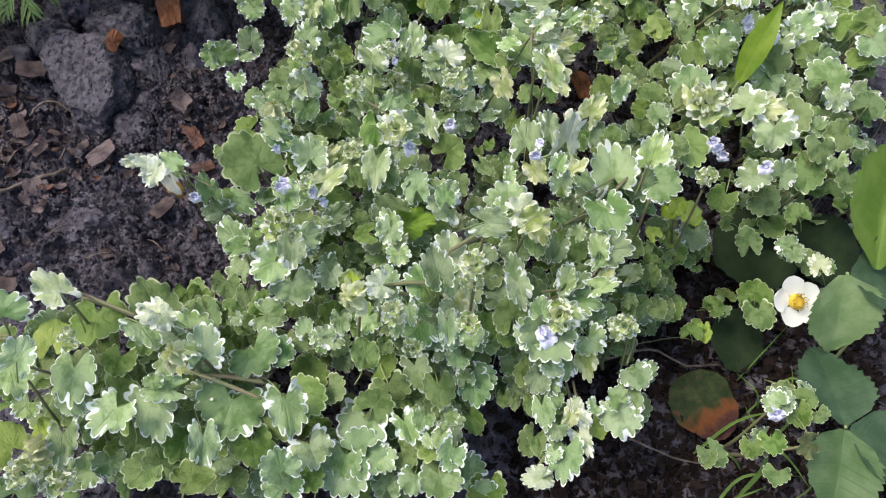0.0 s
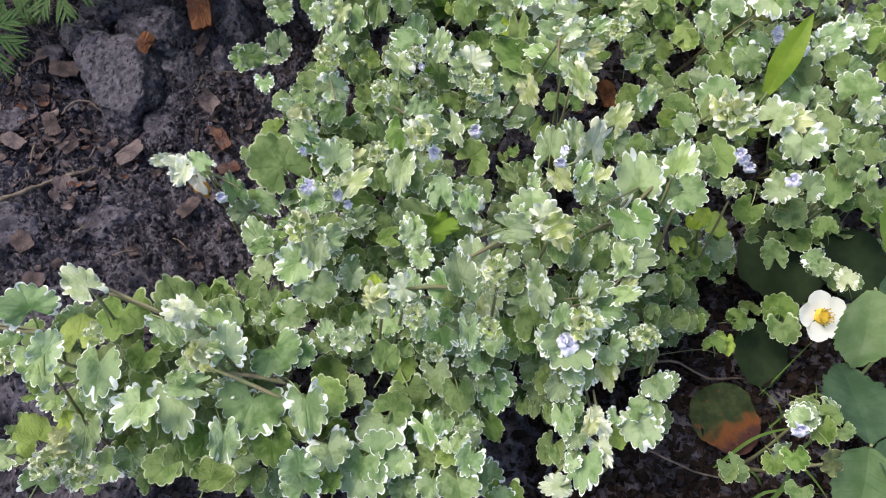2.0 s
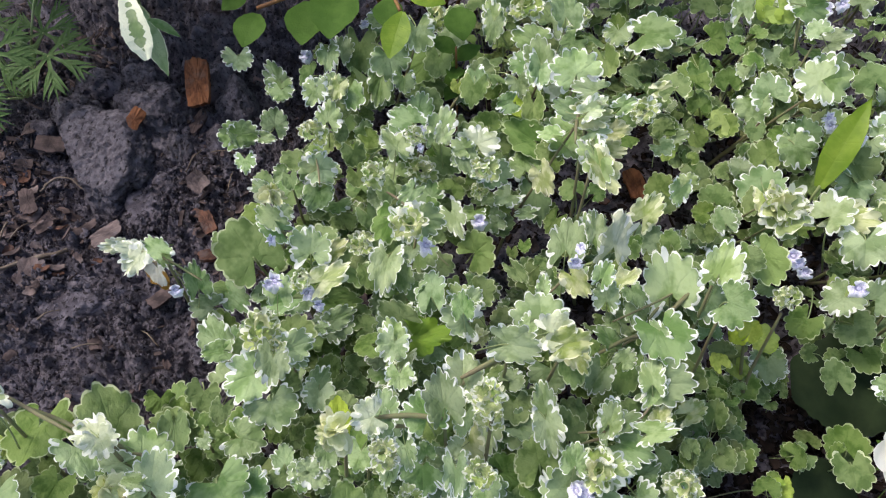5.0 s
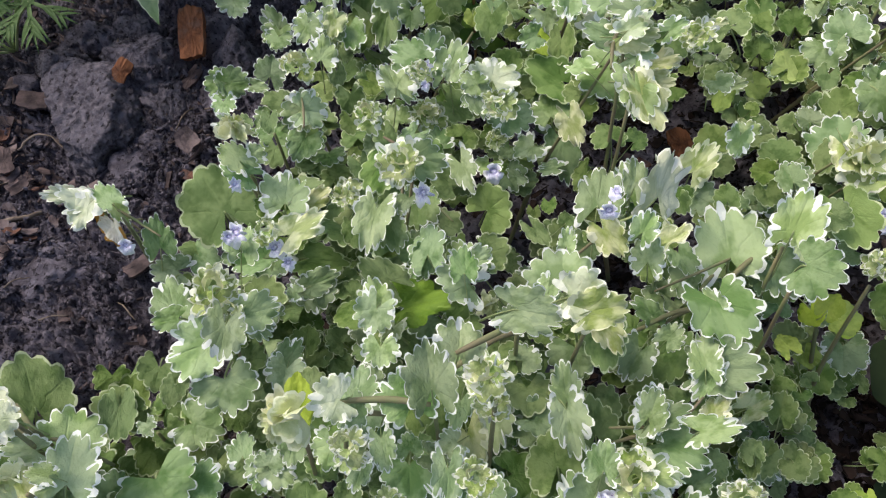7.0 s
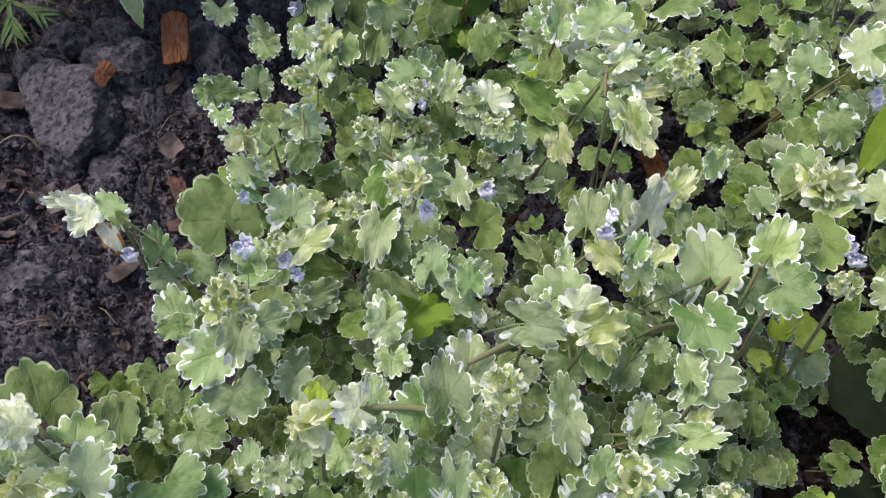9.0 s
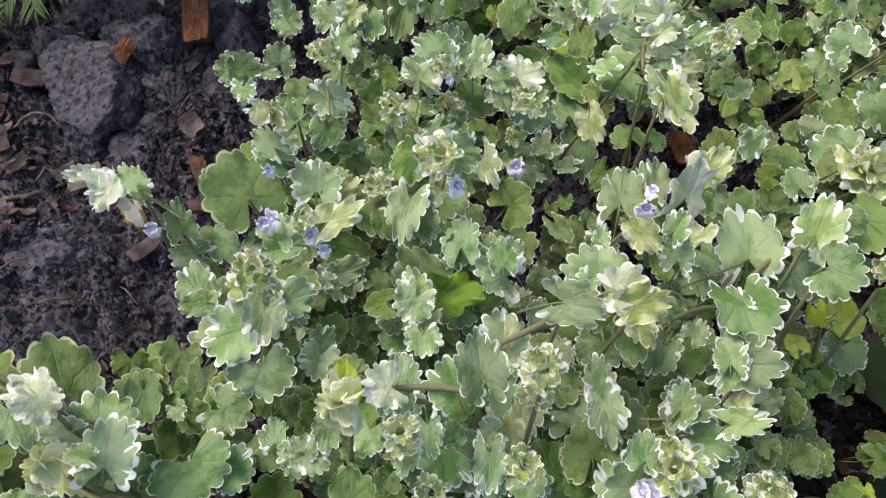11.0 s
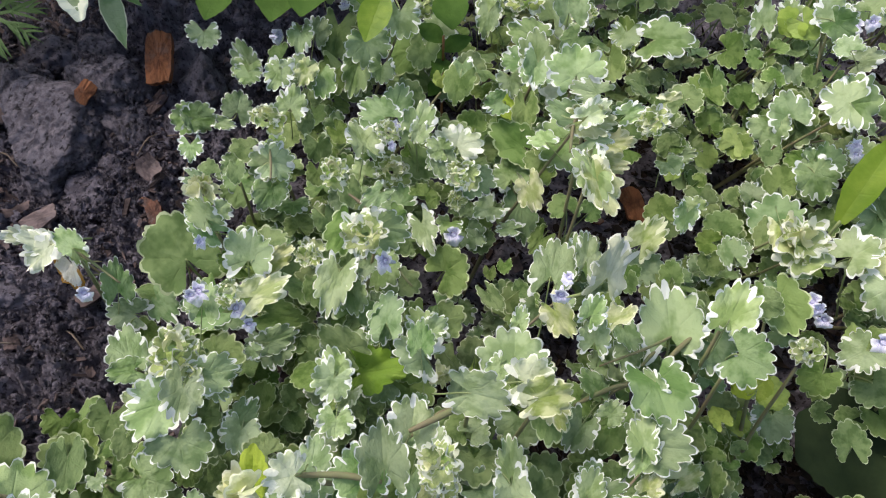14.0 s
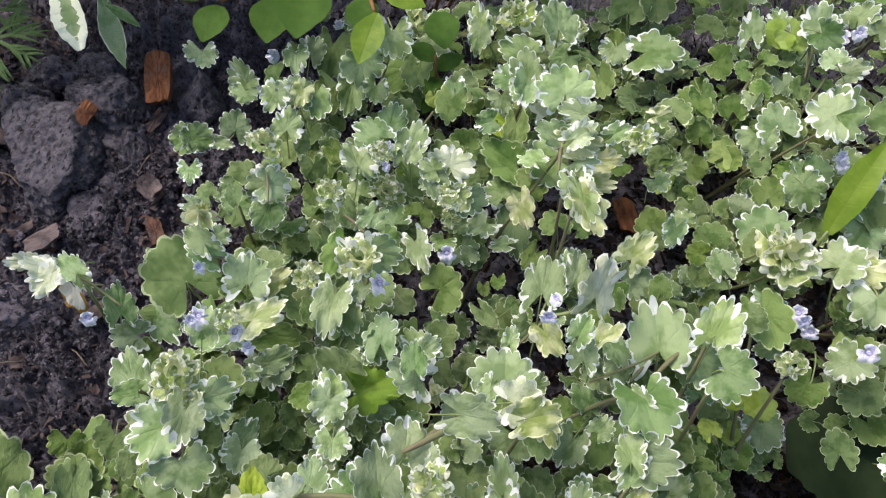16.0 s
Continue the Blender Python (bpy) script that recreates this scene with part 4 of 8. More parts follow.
GRASS = ribbed_material("grass_blade", rgb(0.14, 0.25, 0.05), rgb(0.25, 0.36, 0.10), 0.2, 3, 0.45, 0.3)
BORDERED = leaf_material("bordered_leaf", rgb(0.16, 0.27, 0.10), rgb(0.25, 0.35, 0.17), rgb(0.60, 0.64, 0.44), 0.90, 0.12, veins=9.0, blot=0.7)
CREAMY = leaf_material("creamy_leaf", rgb(0.17, 0.27, 0.09), rgb(0.30, 0.38, 0.18), rgb(0.82, 0.84, 0.62), 0.42, 0.5, blot=0.55)
WHITE_PETAL = plain("white_petal", rgb(0.78, 0.79, 0.76), rgb(0.86, 0.87, 0.85), 90, 0.6, 0.25, 0.0005)
POLLEN = plain("pollen", rgb(0.55, 0.33, 0.03), rgb(0.72, 0.52, 0.08), 300, 0.8, 0.6, 0.0006, island=True)


def blotched_material():
    k = Mat("autumn_leaf", 0.7, 0.15)
    obj = k.coords()
    xyz = k.node("SeparateXYZ", Vector=obj)
    lean = k.math("ADD", k.math("MULTIPLY", xyz.outputs[0], 0.9), k.math("MULTIPLY", xyz.outputs[1], -0.7))
    side = k.math("ADD", lean, k.math("MULTIPLY", k.math("SUBTRACT", k.noise(4.0, 4, 0.6, obj), 0.5), 0.7))
    c = k.mix(k.step(k.noise(5.0, 4, 0.6, obj), 0.35, 0.7), rgb(0.022, 0.034, 0.012), rgb(0.05, 0.066, 0.024))
    c = k.mix(k.math("MULTIPLY", k.step(side, -0.02, 0.22), 0.9), c, rgb(0.165, 0.056, 0.018))
    c = k.mix(k.math("MULTIPLY", k.step(side, 0.22, 0.40), 0.9), c, rgb(0.055, 0.024, 0.024))
    c = k.mix(k.step(k.noise(9.0, 3, 0.6, obj), 0.60, 0.68), c, rgb(0.12, 0.045, 0.025))
    spots = k.node("TexVoronoi", Vector=obj, Scale=6.5)
    spot = k.math("MULTIPLY", k.math("SUBTRACT", 1.0, k.step(spots.outputs[0], 0.07, 0.16)), k.step(side, 0.05, 0.2))
    c = k.mix(spot, c, rgb(0.06, 0.012, 0.014))
    k.colour(c)
    k.bump(k.noise(14.0, 4, 0.6, obj), 0.4, 0.001)
    return k.m


AUTUMN = blotched_material()


def aim(base, tip, up=(0, 0, 1), roll=0.0):
    """The pose whose y runs from base to tip and whose z lies towards up."""
    b, y = Vector(base), (Vector(tip) - Vector(base)).normalized()
    x = y.cross(Vector(up)).normalized()
    m = Matrix((x, y, x.cross(y))).transposed().to_4x4()
    return Matrix.Translation(b) @ m @ pose(0, 0, 0, 0, roll, 0)


class Plant:
    def __init__(self, name, x, y, label, category="plant", group=""):
        self.ob = thing(name, x, y, 0, label, category, group)
        self.off = Matrix.Translation((-x, -y, 0))

    def blade(self, me, base, tip, name="leaf", up=(0, -0.3, 1), roll=0.0, wide=1.0, label=""):
        n = (Vector(tip) - Vector(base)).length
        return part(name, me, self.ob, self.off @ aim(base, tip, up, roll) @ Matrix.Diagonal((n * wide, n, n, 1)), label)

    def stalk(self, radius, material, *points, name="stalk"):
        pts = [self.off @ Vector(q) for q in bend(points, 6)]
        return part(name, mesh_of(name, *tube(pts, [radius * (1 - 0.3 * i / len(pts)) for i in range(len(pts))], 7), material), self.ob)


# strawberry: two three-part leaves, old low leaves with shade in their colour, and a flower
WIDE = (0.06, 0.36, 0.46, 0.46, 0.40, 0.24, 0.05)
leaflet = [blade_leaf("leaflet", STRAW_MID if i == 2 else STRAW_LEAF, 40 + i, WIDE, 0.15, 0.16 + 0.06 * i, 0.16, 12, 0.13, 0.02, bumps=0.010) for i in range(3)]
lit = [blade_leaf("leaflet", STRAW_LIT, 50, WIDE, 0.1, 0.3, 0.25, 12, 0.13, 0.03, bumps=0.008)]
old = [blade_leaf("old_leaf", STRAW_OLD_SHADED, 60 + i, (0.2, 0.46, 0.54, 0.52, 0.40, 0.2), 0.05, 0.06, 0.05, 9, 0.08, 0.02) for i in range(2)]
straw = Plant("strawberry_plant", 0.285, 0.185, "strawberry plant with ribbed toothed green leaves and a white flower", "strawberry")
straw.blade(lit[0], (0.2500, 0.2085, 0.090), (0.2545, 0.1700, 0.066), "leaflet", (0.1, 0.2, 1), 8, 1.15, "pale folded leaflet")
straw.blade(blade_leaf("leaflet", STRAW_FRESH, 53, WIDE, 0.3, 0.55, 0.1, 10, 0.10, 0.03), (0.2680, 0.2130, 0.091), (0.2830, 0.2900, 0.116), "leaflet", (-0.45, -0.3, 0.8), 0, 0.52, "fresh green folded upright leaflet")
straw.blade(leaflet[0], (0.2540, 0.2100, 0.090), (0.3020, 0.2150, 0.085), "leaflet")
straw.blade(leaflet[1], (0.2490, 0.1310, 0.066), (0.2490, 0.1810, 0.058), "leaflet", (0, -0.1, 1), 0, 0.95, "blue-green leaflet")
straw.blade(leaflet[2], (0.2480, 0.1285, 0.067), (0.2360, 0.0830, 0.066), "leaflet", (0, 0.1, 1), 0, 0.95)
straw.blade(leaflet[0], (0.2510, 0.1290, 0.067), (0.2950, 0.1080, 0.064), "leaflet", (0, 0.1, 1), 0, 1.0)
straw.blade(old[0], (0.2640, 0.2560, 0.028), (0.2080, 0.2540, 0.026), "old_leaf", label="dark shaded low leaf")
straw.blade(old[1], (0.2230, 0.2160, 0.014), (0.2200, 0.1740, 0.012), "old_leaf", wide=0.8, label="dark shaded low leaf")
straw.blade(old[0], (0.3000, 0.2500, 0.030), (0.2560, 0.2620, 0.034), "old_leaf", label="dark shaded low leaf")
straw.stalk(0.0011, STALK, (0.285, 0.185, 0), (0.280, 0.198, 0.05), (0.252, 0.210, 0.090))
straw.stalk(0.0011, STALK, (0.285, 0.185, 0), (0.272, 0.160, 0.04), (0.2495, 0.1295, 0.066))
straw.stalk(0.0009, STALK, (0.285, 0.185, 0), (0.275, 0.222, 0.035), (0.245, 0.210, 0.056))

fx, fy, fz = 0.2390, 0.2045, 0.058
face = pose(fx, fy, fz, 22, 6, 0)
blossom = part("blossom", mesh_of("blossom", *lump(5, 0.0045, 0.0045, 0.003, 0.2, 3, 4), POLLEN), straw.ob, straw.off @ face, "yellow flower centre")
petal_me = blade_leaf("petal", WHITE_PETAL, 70, (0.12, 0.36, 0.52, 0.56, 0.44, 0.16), 0.25, 0.03, -0.12, 0, 0, 0.03, 12)
for i in range(5):
    part("petal", petal_me, blossom, pose(0, 0, -0.001, 0, 0, 20 + 72 * i) @ pose(0, 0.0035, 0, 4 + 3 * (i % 2)) @ Matrix.Diagonal((0.0130, 0.0121, 0.0121, 1)), "white rounded petal" if i == 0 else "")
sepal_me = blade_leaf("sepal", SMOOTH, 71, (0.12, 0.3, 0.22, 0.02), 0.2, 0.1, 0.1)
for i in range(5):
    part("sepal", sepal_me, blossom, pose(0, 0, -0.0025, 0, 0, 56 + 72 * i) @ pose(0, 0.002, 0, -8) @ Matrix.Scale(0.010, 4))
sv, sf = [], []
for i in range(22):
    a, r = i * 2.4, 0.0034 + 0.0006 * (i % 3)
    tube([(r * 0.6 * math.cos(a), r * 0.6 * math.sin(a), 0.001), (r * math.cos(a), r * math.sin(a), 0.0035), (r * 1.06 * math.cos(a), r * 1.06 * math.sin(a), 0.0046)], [0.0002, 0.0002, 0.0005], 5, sv, sf)
part("stamens", mesh_of("stamens", sv, sf, POLLEN), blossom)

# an old round leaf turning orange, lying on the soil
disc = crenate_leaf("fallen_leaf", AUTUMN, 77, teeth=17, depth=0.03, cup=-0.18, ripple=0.02, sinus=0.0, pleat=0.012, back=180, front=0.56, side=0.52, rear=0.5)
fallen = new("fallen_leaf", disc)
fallen.matrix_basis = pose(0.1965, 0.1500, 0.013, 4, -6, -20) @ Matrix.Scale(0.041, 4)
tagged(fallen, "round old leaf turning from dark green to orange, on soil", "leaf")

# thin grass at the strawberry's foot
def grass(points, width, label="narrow green grass blade growing from the soil"):
    p0 = Vector(points[0])
    line = [q - p0 for q in bend(points, 7)]
    verts, faces, uvs = [], [], []
    for i, p in enumerate(line):
        f = i / (len(line) - 1)
        d = (line[min(i + 1, len(line) - 1)] - line[max(i - 1, 0)]).normalized()
        s = d.cross(Vector((0.1, -0.2, 1))).normalized() * width * (1 - f ** 2.2) * min(1, 0.5 + 3 * f)
        for c in (-1, 0, 1):
            verts.append(tuple(p + s * c + Vector((0, 0, 0.25 * width * abs(c)))))
            uvs.append((f, abs(c)))
    for i in range(len(line) - 1):
        for j in range(2):
            a = i * 3 + j
            faces.append((a, a + 1, a + 4, a + 3))
    ob = new("grass_blade", mesh_of("grass_blade", verts, faces, GRASS, uvs))
    ob.location = p0
    return tagged(ob, label, "grass", "grass blades")


grass([(0.190, 0.122, 0.004), (0.212, 0.140, 0.020), (0.244, 0.150, 0.022)], 0.0011)
grass([(0.214, 0.098, 0.004), (0.222, 0.118, 0.030), (0.218, 0.150, 0.020)], 0.0017)
grass([(0.196, 0.088, 0.004), (0.212, 0.108, 0.020), (0.245, 0.110, 0.026)], 0.0011, "thin pale arching grass blade growing from the soil")
grass([(0.226, 0.150, 0.004), (0.246, 0.168, 0.024), (0.262, 0.160, 0.020)], 0.0008)
grass([(0.222, 0.170, 0.004), (0.238, 0.190, 0.024), (0.252, 0.205, 0.026)], 0.0005)
grass([(0.230, 0.130, 0.004), (0.238, 0.140, 0.030), (0.230, 0.160, 0.035)], 0.0012)

for i in range(9):
    x, y = 0.205 + 0.011 * (i % 5) + 0.003 * i, 0.095 + 0.016 * (i % 4) + 0.004 * i
    turn, long = 0.4 + 2.399 * i, 0.028 + 0.004 * (i % 3)
    grass([(x, y, 0.002), (x + 0.4 * long * math.cos(turn), y + 0.4 * long * math.sin(turn), 0.018), (x + long * math.cos(turn), y + long * math.sin(turn), 0.014 + 0.004 * (i % 3))], 0.0007 + 0.0002 * (i % 3))

# bright pointed leaf standing out of the ivy
dock = Plant("dock_seedling", 0.214, 0.352, "bright green pointed dock leaf standing among ivy", "weed")
dock.blade(blade_leaf("leaf", BRIGHT, 80, (0.05, 0.11, 0.15, 0.155, 0.13, 0.07, 0.0), 0.2, 0.25, 0.05, 0, 0, 0.012), (0.2165, 0.3560, 0.072), (0.2330, 0.3920, 0.112), "leaf", (-0.5, -0.5, 0.7))
dock.stalk(0.0011, STALK, (0.214, 0.352, 0), (0.215, 0.352, 0.04), (0.2165, 0.3562, 0.073))


# finely cut leaves at the back
def cut_leaf(seed):
    """A palmate leaf cut into narrow pointed lobes, one wide."""
    r = random.Random(seed)
    verts, faces, uvs = [], [], []

    def lobe(base, turn, length, width, lift):
        d, s = Vector((math.sin(turn), math.cos(turn), lift)), Vector((math.cos(turn), -math.sin(turn), 0))
        k, n = len(verts), 7
        for i in range(n + 1):
            f = i / n
            wd = width * (0.45 + 0.55 * math.sin(math.pi * min(1, f * 0.8 + 0.2))) * (1 - f ** 4)
            p = base + d * length * f + Vector((0, 0, -0.22 * length * f * f))
            for c in (-1, 0, 1):
                verts.append(tuple(p + s * wd * c + Vector((0, 0, 0.35 * wd * abs(c)))))
                uvs.append((f, abs(c)))
        for i in range(n):
            for j in range(2):
                a = k + i * 3 + j
                faces.append((a, a + 1, a + 4, a + 3))
        return [base + d * length * f + Vector((0, 0, -0.22 * length * f * f)) for f in (0.30, 0.46, 0.62)]

    for m in range(7):
        turn = radians(-132 + 44 * m + r.uniform(-6, 6))
        long = 0.5 - 0.08 * abs(m - 3) / 3
        forks = lobe(Vector((0, 0, 0)), turn, long, 0.019, 0.12)
        for q, p in enumerate(forks):
            for side in (-1, 1):
                lobe(p, turn + side * radians(25 + 3 * q) + r.uniform(-0.1, 0.1), long * (0.58 - 0.13 * q) * r.uniform(0.85, 1.1), 0.015, 0.08)
    return mesh_of("cut_leaf", verts, faces, FERNY, uvs)


CUT = [cut_leaf(i) for i in range(4)]
ferny = Plant("larkspur", -0.345, 0.420, "young larkspur with finely cut fresh green leaves", "plant")
for i, (x, y, z, s, a, t) in enumerate(((-0.336, 0.365, 0.050, 0.078, 200, 16), (-0.334, 0.405, 0.058, 0.080, 170, 14), (-0.296, 0.410, 0.056, 0.074, 215, -14),
                                        (-0.375, 0.395, 0.050, 0.070, 140, 12), (-0.362, 0.432, 0.058, 0.072, 60, -8), (-0.318, 0.440, 0.050, 0.066, 20, 6), (-0.300, 0.480, 0.110, 0.080, 20, 6), (-0.350, 0.470, 0.120, 0.080, 60, 6), (-0.400, 0.460, 0.110, 0.080, 90, 6), (-0.385, 0.350, 0.040, 0.066, 120, 8))):
    part("leaf", CUT[i % 4], ferny.ob, ferny.off @ pose(x, y, z, 26 + t, -0.5 * t) @ pose(0, 0, 0, 0, 0, a) @ Matrix.Scale(s * 1.06, 4))
    ferny.stalk(0.0010, STALK, (-0.345, 0.420, 0), ((x - 0.345) / 2, (y + 0.420) / 2, z * 0.6), (x, y, z), name="petiole")

# cream-edged plant behind the clods
edged = [blade_leaf("leaf", BORDERED, 90 + i, (0.05, 0.10, 0.14, 0.155, 0.135, 0.08, 0.0), 0.2, 0.15, 0.2, 9, 0.07, 0.02) for i in range(2)]
creamy = blade_leaf("leaf", CREAMY, 93, (0.06, 0.15, 0.20, 0.22, 0.19, 0.05), 0.2, 0.35, 0.2, 9, 0.08, 0.03)
cream = Plant("variegated_stonecrop", -0.275, 0.505, "leafy plant with cream-edged grey-green leaves growing from soil", "plant")
for me, bx, by, bz, tx, ty, tz in ((edged[0], -0.243, 0.458, 0.064, -0.2165, 0.4180, 0.047), (edged[1], -0.232, 0.446, 0.068, -0.208, 0.439, 0.064), (edged[1], -0.250, 0.480, 0.080, -0.222, 0.488, 0.085),
                                   (edged[0], -0.262, 0.486, 0.080, -0.296, 0.478, 0.076), (edged[1], -0.250, 0.490, 0.090, -0.256, 0.530, 0.090), (creamy, -0.1630, 0.3430, 0.170, -0.1490, 0.3165, 0.154)):
    cream.blade(me, (bx, by, bz), (tx, ty, tz))
cream.stalk(0.0018, STALK, (-0.275, 0.505, 0), (-0.270, 0.495, 0.04), (-0.255, 0.480, 0.082))
cream.stalk(0.0010, STALK, (-0.270, 0.495, 0.04), (-0.246, 0.466, 0.055), (-0.244, 0.457, 0.065))
cream.stalk(0.0008, STALK, (-0.270, 0.495, 0.04), (-0.240, 0.460, 0.060), (-0.231, 0.446, 0.068))
cream.stalk(0.0012, STALK, (-0.268, 0.492, 0.06), (-0.225, 0.450, 0.125), (-0.185, 0.385, 0.168), (-0.163, 0.343, 0.170))

# its taller shoots behind: unseen, added to shade the soil at the back
shade_rng = random.Random(8)
for i in range(6):
    x = -0.36 + 0.045 * i
    stem = [Vector(q) for q in ((x, 0.60, 0), (x + 0.01, 0.575, 0.13), (x, 0.52, 0.19), (x + 0.005, 0.45, 0.16))]
    cream.stalk(0.0018, STALK, *stem)
    for j, q in enumerate(bend(stem, 6)[6:]):
        for side in (-1, 1):
            if q.z > 0.10 + (0.4557 - q.y) * 0.82:
                cream.blade(edged[j % 2], q, q + Vector((side * shade_rng.uniform(0.04, 0.06), shade_rng.uniform(-0.02, 0.02), shade_rng.uniform(-0.01, 0.02))), wide=1.5)

# low shrub with smooth rounded leaves reaching in at the back
OVAL = (0.10, 0.30, 0.40, 0.42, 0.36, 0.22, 0.03)
oval = [blade_leaf("leaf", SMOOTH, 95 + i, OVAL, 0.15, 0.08, 0.12, 0, 0, 0.01) for i in range(3)]
lime = blade_leaf("leaf", BRIGHT, 99, (0.05, 0.2, 0.28, 0.28, 0.2, 0.02), 0.15, 0.12, 0.1)
shrub = Plant("snowberry_shoot", -0.06, 0.500, "low shrub shoot with smooth rounded green leaves", "shrub")
for me, b, t in ((oval[0], (-0.135, 0.414, 0.102), (-0.138, 0.389, 0.098)), (oval[1], (-0.080, 0.420, 0.122), (-0.078, 0.383, 0.118)), (oval[2], (-0.100, 0.418, 0.112), (-0.098, 0.388, 0.106)),
                 (lime, (-0.033, 0.386, 0.136), (-0.036, 0.358, 0.128)), (lime, (-0.034, 0.398, 0.140), (-0.010, 0.394, 0.140)), (oval[0], (-0.006, 0.416, 0.120), (0.001, 0.394, 0.116)),
                 (oval[1], (-0.046, 0.404, 0.130), (-0.041, 0.384, 0.126)), (oval[2], (-0.150, 0.440, 0.10), (-0.165, 0.425, 0.095)), (oval[0], (-0.100, 0.450, 0.12), (-0.090, 0.480, 0.125)),
                 (oval[1], (-0.060, 0.450, 0.13), (-0.035, 0.470, 0.13))):
    shrub.blade(me, Vector(b) + Vector((0, 0.006, 0.001)), Vector(t) + Vector((0, 0.006, 0.001)))
shrub.stalk(0.0018, RED_STEM, (-0.06, 0.500, 0), (-0.075, 0.470, 0.10), (-0.105, 0.435, 0.112), (-0.136, 0.424, 0.104))
shrub.stalk(0.0015, RED_STEM, (-0.06, 0.500, 0), (-0.058, 0.470, 0.10), (-0.050, 0.430, 0.128), (-0.035, 0.394, 0.136))

# upright shrub shoots out of view, added only to block light from behind
for i in range(6):
    x, y, top = -0.15 + 0.05 * i, 0.545 + 0.025 * (i % 2), 0.22 + 0.03 * (i % 3)
    shrub.stalk(0.0016, RED_STEM, (-0.06 + 0.2 * (x + 0.06), 0.585, 0), ((x - 0.06) / 2, 0.57, top * 0.55), (x, y, top))
    for j in range(16):
        z, turn = 0.09 + (top - 0.09) * j / 15, 2.4 * j
        shrub.blade(oval[j % 3], (x, y, z), (x + 0.040 * math.cos(turn), y + 0.015 + 0.030 * math.sin(turn), z + shade_rng.uniform(-0.005, 0.012)))

# a small red-stemmed seedling
seedling = Plant("shrub_seedling", -0.003, 0.412, "small seedling with a red stem and smooth green leaves", "seedling")
small = blade_leaf("leaf", SMOOTH, 101, (0.08, 0.24, 0.32, 0.28, 0.16, 0.0), 0.15, 0.15, 0.15)
for i in range(8):
    z = 0.055 + 0.0075 * i
    a = i * 2.2
    seedling.blade(small, (-0.003, 0.412 - 0.002 * i, z), (-0.003 + 0.017 * math.cos(a), 0.412 - 0.002 * i + 0.017 * math.sin(a), z + 0.006))
seedling.stalk(0.0010, RED_STEM, (-0.003, 0.412, 0), (-0.003, 0.408, 0.05), (-0.003, 0.397, 0.112))


# more ivy behind, out to the edge of what can be seen
rng_back = random.Random(21)
for i in range(24):
    x, y = 0.02 + 0.30 * (i % 4) / 3 + rng_back.uniform(-0.03, 0.03), 0.455 + 0.05 * (i // 4) + rng_back.uniform(-0.015, 0.015)
    p = Ivy(x, y)
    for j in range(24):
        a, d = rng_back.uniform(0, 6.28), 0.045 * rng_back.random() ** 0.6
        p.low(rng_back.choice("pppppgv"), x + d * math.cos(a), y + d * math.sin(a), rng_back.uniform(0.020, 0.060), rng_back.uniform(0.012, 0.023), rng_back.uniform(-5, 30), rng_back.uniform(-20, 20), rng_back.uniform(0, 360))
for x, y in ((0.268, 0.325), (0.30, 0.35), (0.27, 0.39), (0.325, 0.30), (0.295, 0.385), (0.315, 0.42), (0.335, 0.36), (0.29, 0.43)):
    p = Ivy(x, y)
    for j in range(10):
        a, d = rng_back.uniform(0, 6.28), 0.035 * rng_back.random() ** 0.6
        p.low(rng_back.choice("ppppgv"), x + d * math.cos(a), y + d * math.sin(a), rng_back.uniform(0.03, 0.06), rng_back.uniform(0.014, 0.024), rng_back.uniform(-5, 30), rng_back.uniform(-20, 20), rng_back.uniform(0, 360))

# ---- ground ivy, clump by clump ----
p = Ivy(-0.148, 0.084)
p.leaf("w", -0.1743, 0.1165, 0.1221, 0.0164, 27, -8, 102)
p.leaf("R", -0.1740, 0.1082, 0.1226, 0.0122, 6, 36, 1)
p.leaf("w", -0.1529, 0.1092, 0.1359, 0.0257, -4, -19, -149, 0.79)
p.leaf("g", -0.1288, 0.1114, 0.1294, 0.0276, -3, -4, -174, 0.80)
p.leaf("n", -0.1835, 0.0857, 0.0605, 0.0260, 22, 15, 46, 0.71)
p.leaf("n", -0.1550, 0.0896, 0.0855, 0.0150, 6, 7, 33, 0.86)
p.leaf("w", -0.1311, 0.1006, 0.1226, 0.0185, -8, -1, -134, 0.63)
p.leaf("B", -0.1487, 0.0816, 0.0980, 0.0155, 18, -22, 126)
p.leaf("w", -0.1436, 0.0891, 0.0928, 0.0277, 2, -22, -167, 0.55)
p.leaf("w", -0.1830, 0.0736, 0.0841, 0.0177, 27, -7, 108, 0.93)
p.leaf("R", -0.1550, 0.0706, 0.0935, 0.0146, -9, 22, -42)
p.leaf("g", -0.1276, 0.0825, 0.0731, 0.0166, -10, -30, -164, 1.06)
p.leaf("p", -0.1189, 0.0983, 0.0694, 0.0259, -9, -26, -177, 0.69)
p.low("p", -0.1597, 0.1044, 0.1248, 0.0200, -12, 2, 163)
p.leaf("w", -0.1629, 0.1022, 0.0950, 0.0154, -12, -19, 151)
p.low("p", -0.1552, 0.0839, 0.0700, 0.0150, 15, -2, 154)
p.low("p", -0.1953, 0.0742, 0.0735, 0.0178, 28, 5, 114)
p.low("p", -0.1737, 0.0659, 0.0644, 0.0173, 22, 9, 23)
p.leaf("R", -0.1435, 0.0672, 0.0842, 0.0160, -3, 27, 20)
p.low("p", -0.1743, 0.0814, 0.0765, 0.0169, 2, -4, 14)
